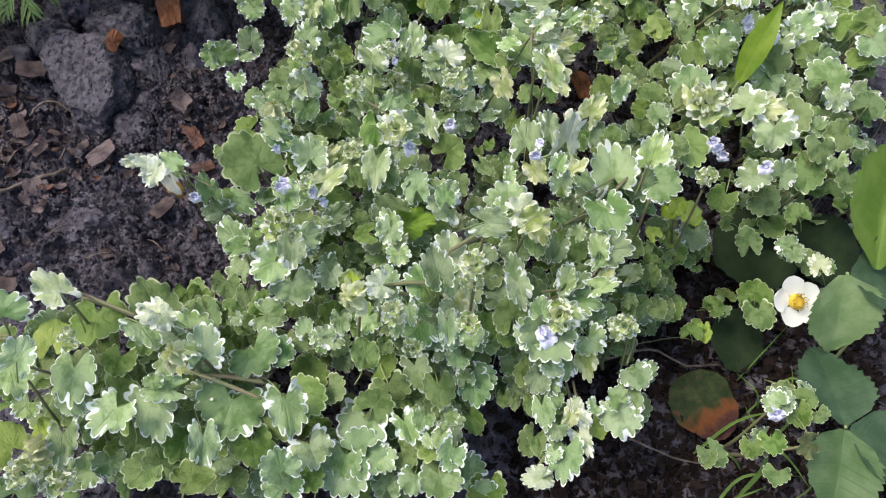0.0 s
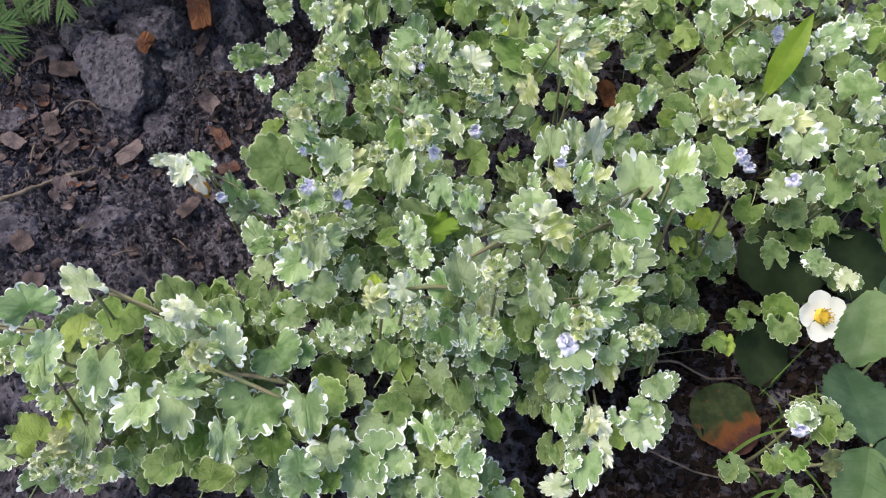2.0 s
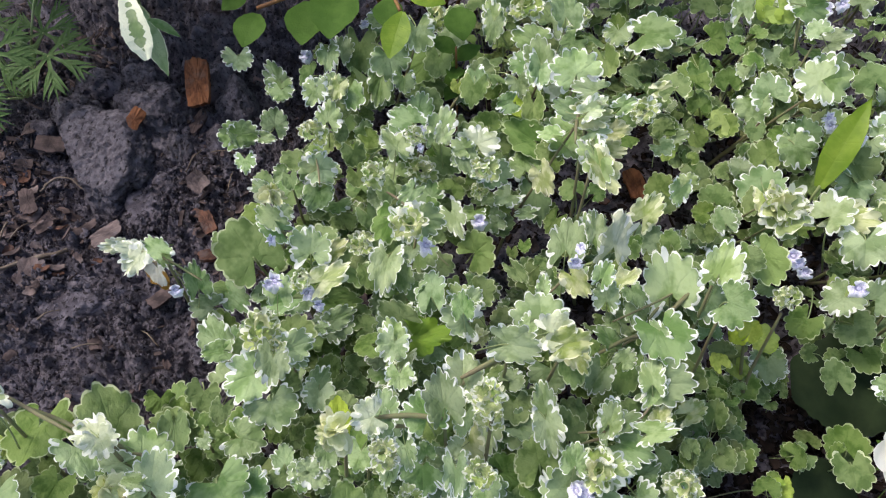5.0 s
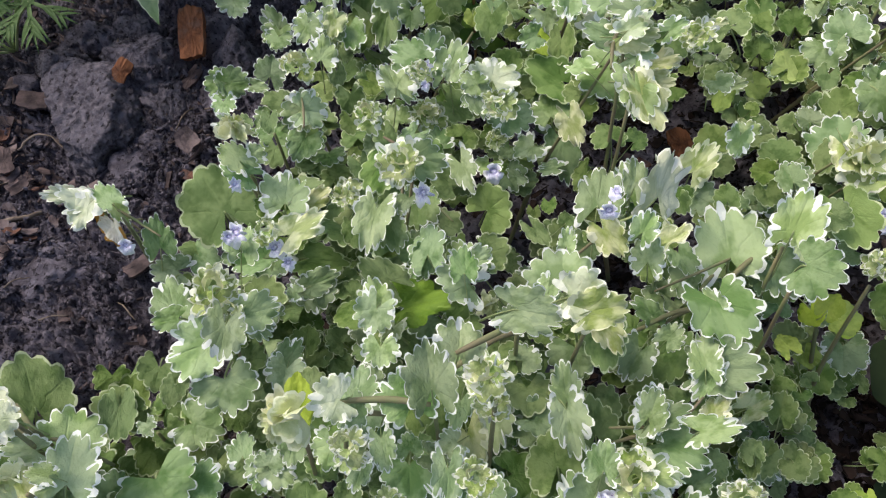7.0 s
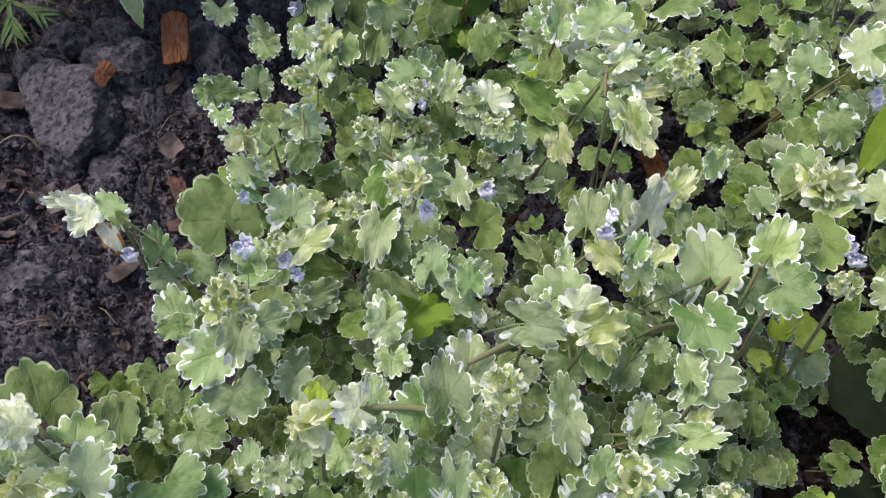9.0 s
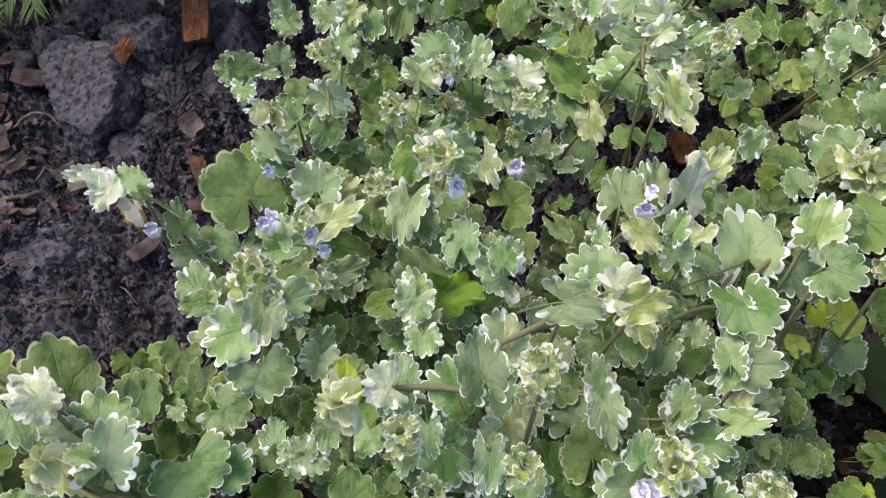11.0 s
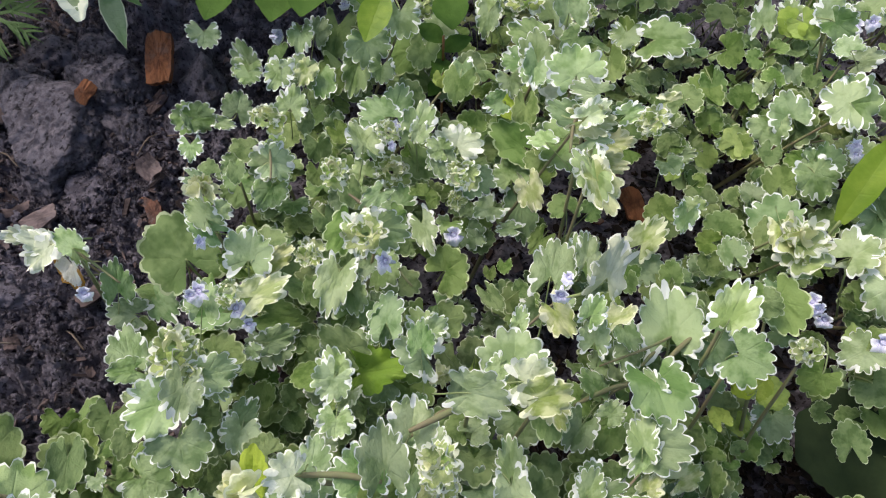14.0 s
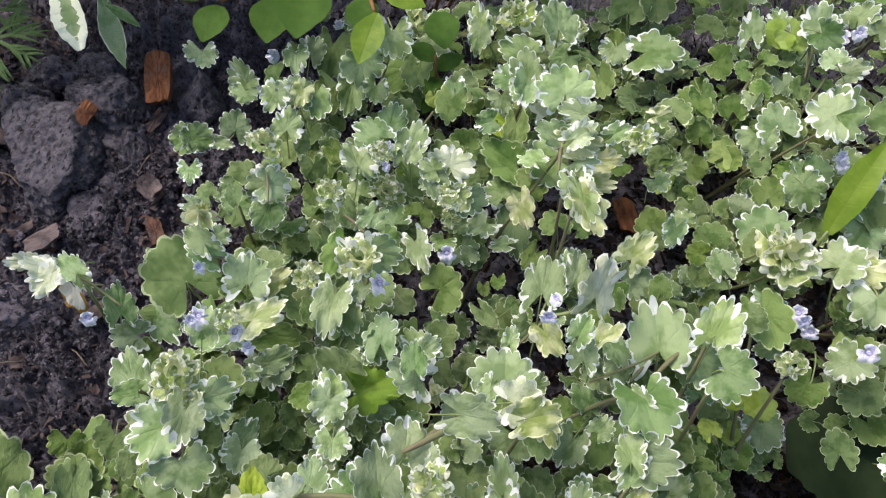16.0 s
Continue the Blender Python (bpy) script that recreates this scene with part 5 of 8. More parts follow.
p.leaf("g", -0.1566, 0.0620, 0.0936, 0.0193, -24, 39, -7)
p.low("p", -0.1303, 0.0869, 0.0600, 0.0179, -11, 7, -56)
p = Ivy(-0.085, 0.085)
p.leaf("w", -0.1068, 0.0967, 0.1268, 0.0240, 6, 3, 156, 0.90)
p.leaf("w", -0.0979, 0.1039, 0.1145, 0.0390, 1, 2, -150, 0.55)
p.leaf("g", -0.0625, 0.1031, 0.0973, 0.0291, 5, -25, 134, 0.96)
p.leaf("p", -0.0870, 0.0921, 0.0905, 0.0220, 6, -15, 162, 0.88)
p.leaf("w", -0.0724, 0.0898, 0.1108, 0.0272, -23, -25, -162, 0.55)
p.low("g", -0.1053, 0.1082, 0.1014, 0.0168, 11, -4, 78)
p.leaf("p", -0.0941, 0.0795, 0.0928, 0.0200, -7, 21, -17)
p.leaf("p", -0.1055, 0.0785, 0.0816, 0.0208, 7, 5, 161)
p.leaf("p", -0.0734, 0.0703, 0.1110, 0.0212, -29, -28, -41)
p.low("p", -0.0891, 0.0818, 0.0812, 0.0165, 18, -6, 35)
p = Ivy(-0.000, 0.090)
p.leaf("g", -0.0024, 0.1095, 0.0927, 0.0368, 24, 21, -167, 0.78)
p.leaf("w", -0.0253, 0.0910, 0.1068, 0.0218, -1, -18, -145, 0.96)
p.leaf("w", 0.0084, 0.0896, 0.0978, 0.0148, 24, 8, -126, 0.87)
p.leaf("w", 0.0173, 0.1035, 0.1133, 0.0198, 6, -19, -149, 0.72)
p.leaf("g", 0.0260, 0.1059, 0.1182, 0.0117, 1, -11, 164, 0.95)
p.leaf("g", 0.0344, 0.0978, 0.1195, 0.0112, 6, 20, 172, 0.93)
p.leaf("w", 0.0296, 0.0967, 0.1164, 0.0089, 6, 5, 172)
p.leaf("p", 0.0172, 0.0932, 0.0933, 0.0149, 8, 0, -122)
p.leaf("g", 0.0237, 0.0822, 0.1029, 0.0171, -4, 3, 172, 0.89)
p.low("p", -0.0256, 0.0844, 0.0797, 0.0200, 3, 27, 44)
p.leaf("p", 0.0013, 0.1117, 0.1036, 0.0200, -3, -1, -27)
p.low("p", 0.0234, 0.1074, 0.0961, 0.0192, -17, 17, 146)
p.leaf("g", -0.0095, 0.0898, 0.0955, 0.0197, -9, 4, 173)
p.low("p", 0.0062, 0.0945, 0.0784, 0.0174, -7, -1, 115)
p.leaf("g", -0.0332, 0.0720, 0.1064, 0.0188, 8, 24, 28)
p.leaf("p", -0.0262, 0.0787, 0.0993, 0.0165, 17, -10, -138)
p.leaf("g", -0.0091, 0.0863, 0.0932, 0.0283, -7, -1, 163)
p.leaf("g", -0.0025, 0.0905, 0.0965, 0.0249, 8, 3, -67)
p.low("p", 0.0144, 0.0828, 0.0715, 0.0195, -11, 12, 168)
p = Ivy(0.069, 0.098)
p.leaf("p", 0.0642, 0.1254, 0.0888, 0.0100, -8, 7, -177, 0.73)
p.leaf("p", 0.0688, 0.1222, 0.0977, 0.0103, -1, 12, -177, 0.58)
p.leaf("p", 0.0770, 0.1225, 0.0980, 0.0138, -8, -3, -176, 0.67)
p.leaf("g", 0.0801, 0.1160, 0.1122, 0.0177, 0, 21, -171, 0.67)
p.leaf("p", 0.0480, 0.1139, 0.0902, 0.0193, -26, -4, -137, 0.60)
p.leaf("w", 0.0434, 0.1085, 0.1037, 0.0048, 11, -3, 57)
p.leaf("w", 0.0342, 0.1013, 0.1168, 0.0070, -9, 18, -122, 1.29)
p.leaf("g", 0.0399, 0.0922, 0.1201, 0.0183, -10, -6, 159, 0.75)
p.leaf("g", 0.0350, 0.0814, 0.1142, 0.0196, -5, 10, -163)
p.leaf("p", 0.0780, 0.1048, 0.0958, 0.0188, 0, -4, 153, 0.74)
p.leaf("p", 0.0804, 0.1021, 0.0975, 0.0148, 9, -17, -155, 0.71)
p.leaf("g", 0.0870, 0.1080, 0.1109, 0.0133, -1, 7, 162, 0.93)
p.leaf("Y", 0.0933, 0.1137, 0.1116, 0.0141, -25, -3, 167, 0.55)
p.leaf("W", 0.0991, 0.1158, 0.1029, 0.0152, 16, 2, -150, 0.70)
p.leaf("W", 0.0986, 0.1066, 0.1053, 0.0192, -4, 18, -149, 0.55)
p.leaf("g", 0.0919, 0.0992, 0.1067, 0.0280, 15, 10, 176, 0.67)
p.leaf("w", 0.0863, 0.0969, 0.1091, 0.0089, -4, 26, 166)
p.leaf("W", 0.0811, 0.0855, 0.1040, 0.0175, -3, 0, 96, 0.64)
p.leaf("w", 0.0826, 0.0863, 0.1028, 0.0099, -5, -10, -150, 0.93)
p.low("p", 0.0765, 0.0994, 0.0855, 0.0143, -4, 6, 10)
p.low("p", 0.0941, 0.1044, 0.0816, 0.0168, -7, 6, -165)
p.low("p", 0.0417, 0.0844, 0.0902, 0.0157, -6, 7, 111)
p.low("p", 0.1034, 0.1068, 0.0797, 0.0169, -3, -4, -173)
p.shoot(0.0008, (0.1103, 0.1027, 0.0850), (0.1008, 0.0934, 0.0850), (0.0941, 0.0851, 0.0850))
p.shoot(0.0008, (0.0948, 0.1115, 0.1046), (0.0859, 0.0990, 0.1069), (0.0776, 0.0883, 0.1019))
p = Ivy(-0.039, 0.111)
p.leaf("g", -0.0468, 0.1337, 0.1055, 0.0131, 0, 12, -84, 1.28)
p.leaf("p", -0.0364, 0.1433, 0.0973, 0.0140, 9, -6, 110, 0.82)
p.leaf("w", -0.0372, 0.1073, 0.1188, 0.0283, -13, -20, -157, 0.73)
p.leaf("P", -0.0328, 0.1139, 0.1046, 0.0260, 14, 2, -113, 0.83)
p.leaf("p", -0.0523, 0.0911, 0.1026, 0.0244, -27, -1, -166, 0.88)
p.low("p", -0.0610, 0.1264, 0.1088, 0.0200, 9, -9, 73)
p.low("p", -0.0472, 0.1355, 0.0990, 0.0143, 9, 19, -110)
p.low("p", -0.0419, 0.1449, 0.0974, 0.0128, 4, -16, 122)
p.low("p", -0.0431, 0.1031, 0.1031, 0.0200, -8, 12, -157)
p.leaf("p", -0.0345, 0.1286, 0.0846, 0.0216, 21, -5, 4)
p.low("p", -0.0558, 0.0896, 0.0900, 0.0200, -13, -16, 172)
p.leaf("g", -0.0342, 0.0784, 0.1145, 0.0190, 24, 4, 20)
p = Ivy(-0.073, 0.122)
p.leaf("w", -0.0753, 0.1230, 0.1269, 0.0252, 10, 23, 16, 0.79)
p.leaf("w", -0.0777, 0.1233, 0.1335, 0.0127, 10, -1, 91, 0.55)
p.leaf("B", -0.0798, 0.1174, 0.1448, 0.0135, 29, -15, 100)
p.leaf("Y", -0.0878, 0.1206, 0.1273, 0.0194, -14, -2, -123, 0.55)
p.leaf("g", -0.0580, 0.1322, 0.1110, 0.0233, -7, 7, -136, 1.25)
p.leaf("w", -0.0762, 0.1109, 0.1104, 0.0155, 7, -11, 97, 0.78)
p.low("p", -0.0890, 0.1403, 0.1107, 0.0200, 3, -1, -24)
p.low("p", -0.0855, 0.1258, 0.1233, 0.0088, 23, 0, 84)
p.low("g", -0.0853, 0.1254, 0.1109, 0.0115, -5, -17, 155)
p.low("p", -0.0762, 0.1425, 0.0921, 0.0123, -12, -30, -172)
p.low("g", -0.0809, 0.1125, 0.1139, 0.0164, 15, 4, 142)
p.leaf("g", -0.0640, 0.1085, 0.1076, 0.0338, 2, -17, 173)
p.runner(0.0010, (-0.069, 0.121, 0.120), (-0.052, 0.119, 0.119))
p.shoot(0.0009, (-0.0770, 0.1171, 0.1280), (-0.0764, 0.1185, 0.1085), (-0.0699, 0.1172, 0.0983))
p.shoot(0.0010, (-0.0799, 0.1160, 0.1240), (-0.0631, 0.1114, 0.1240), (-0.0465, 0.1064, 0.1240))
p = Ivy(0.208, 0.126)
p.leaf("w", 0.2072, 0.1347, 0.0814, 0.0159, -21, -21, 56, 0.95)
p.leaf("g", 0.2097, 0.1369, 0.0796, 0.0150, 16, -6, -21)
p.leaf("p", 0.2270, 0.1419, 0.0726, 0.0113, 12, -16, -47, 1.31)
p.leaf("p", 0.2214, 0.1353, 0.0731, 0.0171, -7, 38, -173, 0.85)
p.leaf("p", 0.2306, 0.1345, 0.0746, 0.0101, -2, 34, -160, 1.26)
p.leaf("p", 0.2081, 0.1206, 0.0667, 0.0148, 4, 31, -177)
p.leaf("p", 0.1994, 0.1174, 0.0628, 0.0146, -15, 10, 178, 0.88)
p.leaf("p", 0.1842, 0.1157, 0.0454, 0.0182, 4, 6, -141, 0.87)
p.leaf("p", 0.1828, 0.1141, 0.0447, 0.0139, 4, 29, 165, 0.79)
p.leaf("p", 0.2129, 0.1053, 0.0589, 0.0134, 4, 20, 162, 1.09)
p.low("p", 0.2242, 0.1465, 0.0581, 0.0178, -21, -18, 65)
p.low("p", 0.2156, 0.1127, 0.0568, 0.0195, 8, -4, -28)
p.leaf("v", 0.2181, 0.1156, 0.0858, 0.0162, -6, -43, 123)
p.low("g", 0.2275, 0.1468, 0.0651, 0.0181, -15, 5, -143)
p.low("g", 0.2127, 0.1239, 0.0492, 0.0167, -3, -18, 117)
p.flower(0.2038, 0.1288, 0.0856, 0.0104, 43, -40)
p = Ivy(-0.092, 0.129)
p.leaf("W", -0.0930, 0.1349, 0.1450, 0.0172, -4, -9, 71, 0.83)
p.leaf("W", -0.0889, 0.1320, 0.1504, 0.0137, -23, -16, -131, 0.89)
p.leaf("w", -0.0863, 0.1343, 0.1186, 0.0240, 14, 24, 23, 0.96)
p.leaf("w", -0.0997, 0.1296, 0.1432, 0.0212, -21, -12, -130, 0.75)
p.leaf("w", -0.0884, 0.1301, 0.1284, 0.0173, 24, -12, 98, 0.55)
p.leaf("g", -0.0926, 0.1082, 0.1307, 0.0076, 4, 17, 18, 1.21)
p.leaf("p", -0.1094, 0.1006, 0.1078, 0.0356, 25, 18, 35, 0.55)
p.leaf("w", -0.0875, 0.1072, 0.1242, 0.0236, 8, -9, 97, 0.55)
p.low("g", -0.1025, 0.1417, 0.1317, 0.0172, 19, -3, 88)
p.low("p", -0.0997, 0.1348, 0.1095, 0.0159, -26, 6, -137)
p.low("p", -0.1013, 0.1364, 0.1328, 0.0154, 14, -7, 116)
p.low("p", -0.0961, 0.1386, 0.1155, 0.0200, 10, 27, -14)
p.low("p", -0.1237, 0.1061, 0.0974, 0.0200, 17, 7, 21)
p.runner(0.0010, (-0.088, 0.135, 0.138), (-0.083, 0.135, 0.130), (-0.074, 0.134, 0.122))
p.runner(0.0012, (-0.086, 0.117, 0.130), (-0.065, 0.117, 0.123), (-0.049, 0.117, 0.122))
p.shoot(0.0008, (-0.1025, 0.1424, 0.1277), (-0.0924, 0.1363, 0.1305), (-0.0875, 0.1335, 0.1231))
p = Ivy(-0.134, 0.132)
p.leaf("P", -0.1068, 0.1463, 0.1131, 0.0331, 25, 30, 45, 0.79)
p.leaf("W", -0.1342, 0.1386, 0.1509, 0.0254, 15, 13, 66, 0.65)
p.leaf("g", -0.1681, 0.1325, 0.1305, 0.0228, 29, 19, 40, 1.25)
p.leaf("p", -0.1322, 0.1409, 0.1180, 0.0292, 8, 3, -171, 0.85)
p.leaf("w", -0.1428, 0.1085, 0.1483, 0.0200, 5, 18, -6, 0.75)
p.leaf("n", -0.1463, 0.1246, 0.1223, 0.0212, 2, 7, 12, 0.76)
p.leaf("R", -0.1354, 0.1209, 0.1303, 0.0079, -21, -21, -91)
p.leaf("p", -0.1311, 0.1142, 0.1174, 0.0201, 8, 22, 11, 0.82)
p.low("g", -0.1310, 0.1538, 0.1005, 0.0143, 29, -4, 74)
p.low("p", -0.1593, 0.1324, 0.1104, 0.0172, 21, 9, 34)
p.low("p", -0.1445, 0.1382, 0.1100, 0.0200, 14, 40, 22)
p.low("p", -0.1316, 0.1593, 0.0885, 0.0200, 4, 6, -2)
p.runner(0.0012, (-0.136, 0.145, 0.142), (-0.119, 0.143, 0.126), (-0.088, 0.131, 0.144))
p.runner(0.0012, (-0.228, 0.133, 0.102), (-0.206, 0.132, 0.103), (-0.172, 0.132, 0.106))
p.shoot(0.0008, (-0.1387, 0.1455, 0.1400), (-0.1207, 0.1397, 0.1400), (-0.1034, 0.1346, 0.1400))
p.shoot(0.0008, (-0.2192, 0.1305, 0.1050), (-0.1959, 0.1314, 0.1050), (-0.1721, 0.1306, 0.1050))
p = Ivy(-0.000, 0.147)
p.leaf("w", 0.0075, 0.1748, 0.1418, 0.0122, -13, -2, -168)
p.leaf("w", 0.0039, 0.1600, 0.1377, 0.0168, 6, 9, 8, 0.77)
p.leaf("n", -0.0098, 0.1514, 0.1458, 0.0156, 24, 3, 14, 0.62)
p.leaf("B", -0.0058, 0.1449, 0.1594, 0.0159, 6, -21, 108)
p.leaf("W", 0.0034, 0.1525, 0.1547, 0.0142, 11, -20, 115)
p.leaf("g", 0.0048, 0.1539, 0.1479, 0.0145, -8, 2, -162, 0.69)
p.leaf("g", -0.0277, 0.1430, 0.1044, 0.0146, -4, -6, -175, 0.84)
p.leaf("w", -0.0285, 0.1433, 0.1059, 0.0104, 14, -25, 81, 1.08)
p.leaf("w", -0.0234, 0.1430, 0.1074, 0.0153, -6, 0, -116, 0.84)
p.leaf("w", -0.0250, 0.1430, 0.1093, 0.0087, 3, 16, -5, 1.28)
p.leaf("g", -0.0192, 0.1520, 0.1108, 0.0153, -5, -17, -174, 0.72)
p.leaf("w", -0.0046, 0.1513, 0.1174, 0.0139, -14, 1, 174, 1.10)
p.leaf("P", -0.0028, 0.1270, 0.1323, 0.0179, 7, 19, 17, 0.76)
p.leaf("p", -0.0083, 0.1466, 0.1117, 0.0134, -14, 0, -121, 0.81)
p.leaf("R", 0.0088, 0.1417, 0.1490, 0.0099, -7, 0, 179)
p.leaf("w", 0.0110, 0.1398, 0.1419, 0.0115, -5, 5, 175, 0.68)
p.leaf("R", 0.0163, 0.1365, 0.1178, 0.0085, 22, 2, 51)
p.leaf("p", 0.0070, 0.1238, 0.1001, 0.0201, -30, 0, -158, 1.14)
p.low("p", -0.0146, 0.1638, 0.1305, 0.0112, 5, 3, 118)
p.low("p", 0.0014, 0.1912, 0.1167, 0.0108, 18, 5, -137)
p.low("p", -0.0143, 0.1610, 0.1308, 0.0099, 1, -27, -51)
p.low("g", 0.0003, 0.1755, 0.1114, 0.0113, 24, 13, 43)
p.low("p", 0.0037, 0.1647, 0.1222, 0.0118, -5, -7, -130)
p.low("p", -0.0038, 0.1321, 0.1278, 0.0139, 28, 3, 37)
p.low("p", 0.0039, 0.1376, 0.1187, 0.0094, -1, -30, 175)
p.low("p", 0.0115, 0.1413, 0.1128, 0.0099, -18, -16, -125)
p.runner(0.0011, (0.002, 0.157, 0.146), (0.015, 0.159, 0.145))
p.shoot(0.0010, (0.0026, 0.1539, 0.1500), (0.0152, 0.1567, 0.1500), (0.0267, 0.1573, 0.1500))
p = Ivy(0.088, 0.148)
p.leaf("P", 0.0637, 0.1555, 0.1223, 0.0201, -1, -5, 17)
p.leaf("P", 0.0635, 0.1565, 0.1171, 0.0190, -9, 9, 147, 0.88)
p.leaf("w", 0.0639, 0.1689, 0.1326, 0.0238, -14, -2, -154, 0.55)
p.leaf("P", 0.0757, 0.1723, 0.1074, 0.0233, 27, -7, 15, 0.70)
p.leaf("g", 0.0742, 0.1508, 0.1419, 0.0150, 4, 3, -3, 0.73)
p.leaf("w", 0.0708, 0.1430, 0.1279, 0.0196, -5, 3, 20, 0.64)
p.leaf("w", 0.0896, 0.1723, 0.1211, 0.0176, -5, -32, 18, 0.55)
p.leaf("w", 0.0885, 0.1735, 0.1272, 0.0171, 22, -3, -16, 0.64)
p.leaf("g", 0.0896, 0.1734, 0.1239, 0.0226, 14, -18, -62, 0.55)
p.leaf("g", 0.0940, 0.1695, 0.1181, 0.0247, 19, 16, -105, 0.68)
p.leaf("w", 0.1017, 0.1693, 0.1328, 0.0199, 31, 2, -81, 0.55)
p.leaf("R", 0.0849, 0.1525, 0.1339, 0.0166, 25, -6, -32)
p.leaf("w", 0.0915, 0.1578, 0.1254, 0.0135, -1, -6, -97, 0.63)
p.leaf("g", 0.1051, 0.1609, 0.1103, 0.0145, 19, 0, -53, 0.75)
p.leaf("g", 0.1154, 0.1581, 0.1160, 0.0097, -4, -14, 133, 1.04)
p.leaf("p", 0.0624, 0.1505, 0.1140, 0.0141, -9, 18, -179, 0.77)
p.leaf("w", 0.1010, 0.1503, 0.1176, 0.0167, 0, 22, -137, 1.06)
p.leaf("Y", 0.1002, 0.1427, 0.1120, 0.0216, -11, 26, -173, 0.55)
p.leaf("w", 0.0936, 0.1401, 0.1091, 0.0187, 0, -2, 159, 0.63)
p.leaf("p", 0.0742, 0.1359, 0.1034, 0.0166, -13, 1, 158, 0.79)
p.leaf("g", 0.0788, 0.1313, 0.1095, 0.0162, -21, -4, 160, 0.86)
p.leaf("g", 0.0834, 0.1299, 0.1066, 0.0132, 3, 23, -146)
p.leaf("w", 0.0830, 0.1356, 0.1152, 0.0141, -4, 15, -125, 0.83)
p.leaf("g", 0.0868, 0.1227, 0.1039, 0.0100, -13, 5, -149, 0.92)
p.leaf("W", 0.0981, 0.1197, 0.1015, 0.0105, -11, -24, 51, 0.92)
p.leaf("n", 0.1090, 0.1162, 0.0897, 0.0150, -6, 21, -152, 0.77)
p.leaf("w", 0.1187, 0.1192, 0.0996, 0.0216, -6, 13, -169, 1.07)
p.leaf("w", 0.1174, 0.1232, 0.1050, 0.0128, 10, 6, 36, 1.09)
p.leaf("g", 0.1236, 0.1287, 0.1023, 0.0208, -2, 31, -169, 0.57)
p.leaf("w", 0.1076, 0.1217, 0.1013, 0.0089, 2, -8, 128, 1.20)
p.low("p", 0.0679, 0.1819, 0.1039, 0.0131, 2, -21, 10)
p.low("p", 0.0789, 0.1866, 0.0945, 0.0158, 17, 9, -18)
p.low("p", 0.0668, 0.1634, 0.0943, 0.0180, 15, -11, 17)
p.leaf("g", 0.0791, 0.1471, 0.1298, 0.0275, -20, -8, 157)
p.low("p", 0.0736, 0.1553, 0.1015, 0.0173, 1, -16, 21)
p.low("p", 0.1088, 0.1433, 0.0938, 0.0126, -19, 36, 164)
p.low("p", 0.0836, 0.1344, 0.0882, 0.0174, 9, -6, 115)
p.low("p", 0.0873, 0.1325, 0.0785, 0.0199, -6, 4, -142)
p.low("p", 0.1305, 0.1258, 0.0797, 0.0200, 1, -1, -167)
p.low("g", 0.1114, 0.1423, 0.0762, 0.0200, 16, 22, -151)
p.low("p", 0.1077, 0.1432, 0.0915, 0.0174, 8, -1, -59)
p.flower(0.0820, 0.1467, 0.1314, 0.0095, 27, -70)
p.flower(0.0758, 0.1442, 0.1344, 0.0078, 36, -50)
p.flower(0.0774, 0.1453, 0.1329, 0.0092, 16, -30)
p.flower(0.0869, 0.1462, 0.1309, 0.0093, 29, -64)
p.runner(0.0009, (0.077, 0.168, 0.123), (0.094, 0.175, 0.119), (0.109, 0.180, 0.117))
p.runner(0.0010, (0.095, 0.136, 0.104), (0.103, 0.122, 0.088))
p.flower(0.0789, 0.1435, 0.1326, 0.0114, 20, -39)
p.flower(0.0875, 0.1457, 0.1307, 0.0104, 15, -67)
p.shoot(0.0006, (0.0779, 0.1706, 0.1200), (0.0917, 0.1734, 0.1200), (0.1098, 0.1771, 0.1200))
p.shoot(0.0005, (0.0982, 0.1751, 0.1200), (0.1021, 0.1802, 0.1200), (0.1061, 0.1858, 0.1200))
p.shoot(0.0007, (0.0963, 0.1323, 0.1030), (0.0985, 0.1266, 0.0992), (0.1012, 0.1197, 0.1007))
p = Ivy(0.032, 0.149)
p.leaf("w", 0.0313, 0.1740, 0.1490, 0.0194, 24, 12, 10, 0.86)
p.leaf("g", 0.0268, 0.1595, 0.1564, 0.0236, 25, 2, 20, 0.62)
p.leaf("g", 0.0209, 0.1579, 0.1463, 0.0192, 13, -6, 28, 0.88)
p.leaf("w", 0.0375, 0.1779, 0.1289, 0.0139, 4, -26, 15)
p.leaf("R", 0.0436, 0.1612, 0.1614, 0.0136, -6, -16, 53)
p.leaf("w", 0.0147, 0.1478, 0.1437, 0.0151, -22, 7, -158, 0.57)
p.leaf("g", 0.0219, 0.1482, 0.1362, 0.0091, 24, 5, 23, 0.90)
p.leaf("g", 0.0197, 0.1499, 0.1148, 0.0200, -22, 3, -170, 1.07)
p.leaf("p", 0.0218, 0.1627, 0.1346, 0.0170, -7, 17, 174, 0.79)
p.leaf("g", 0.0260, 0.1515, 0.1242, 0.0134, -2, 19, -107, 0.65)
p.leaf("w", 0.0338, 0.1548, 0.1294, 0.0101, -8, -20, 120)
p.leaf("w", 0.0337, 0.1626, 0.1418, 0.0150, -10, -2, 178, 0.57)
p.leaf("w", 0.0417, 0.1734, 0.1114, 0.0236, -5, 0, -164, 0.65)
p.leaf("R", 0.0437, 0.1642, 0.1377, 0.0109, 6, -9, 34)
p.leaf("Y", 0.0359, 0.1603, 0.1224, 0.0223, -22, 9, -160, 0.55)
p.leaf("R", 0.0413, 0.1419, 0.1411, 0.0095, -2, 8, -88)
p.leaf("g", 0.0441, 0.1440, 0.1283, 0.0145, 10, 15, -171, 0.89)
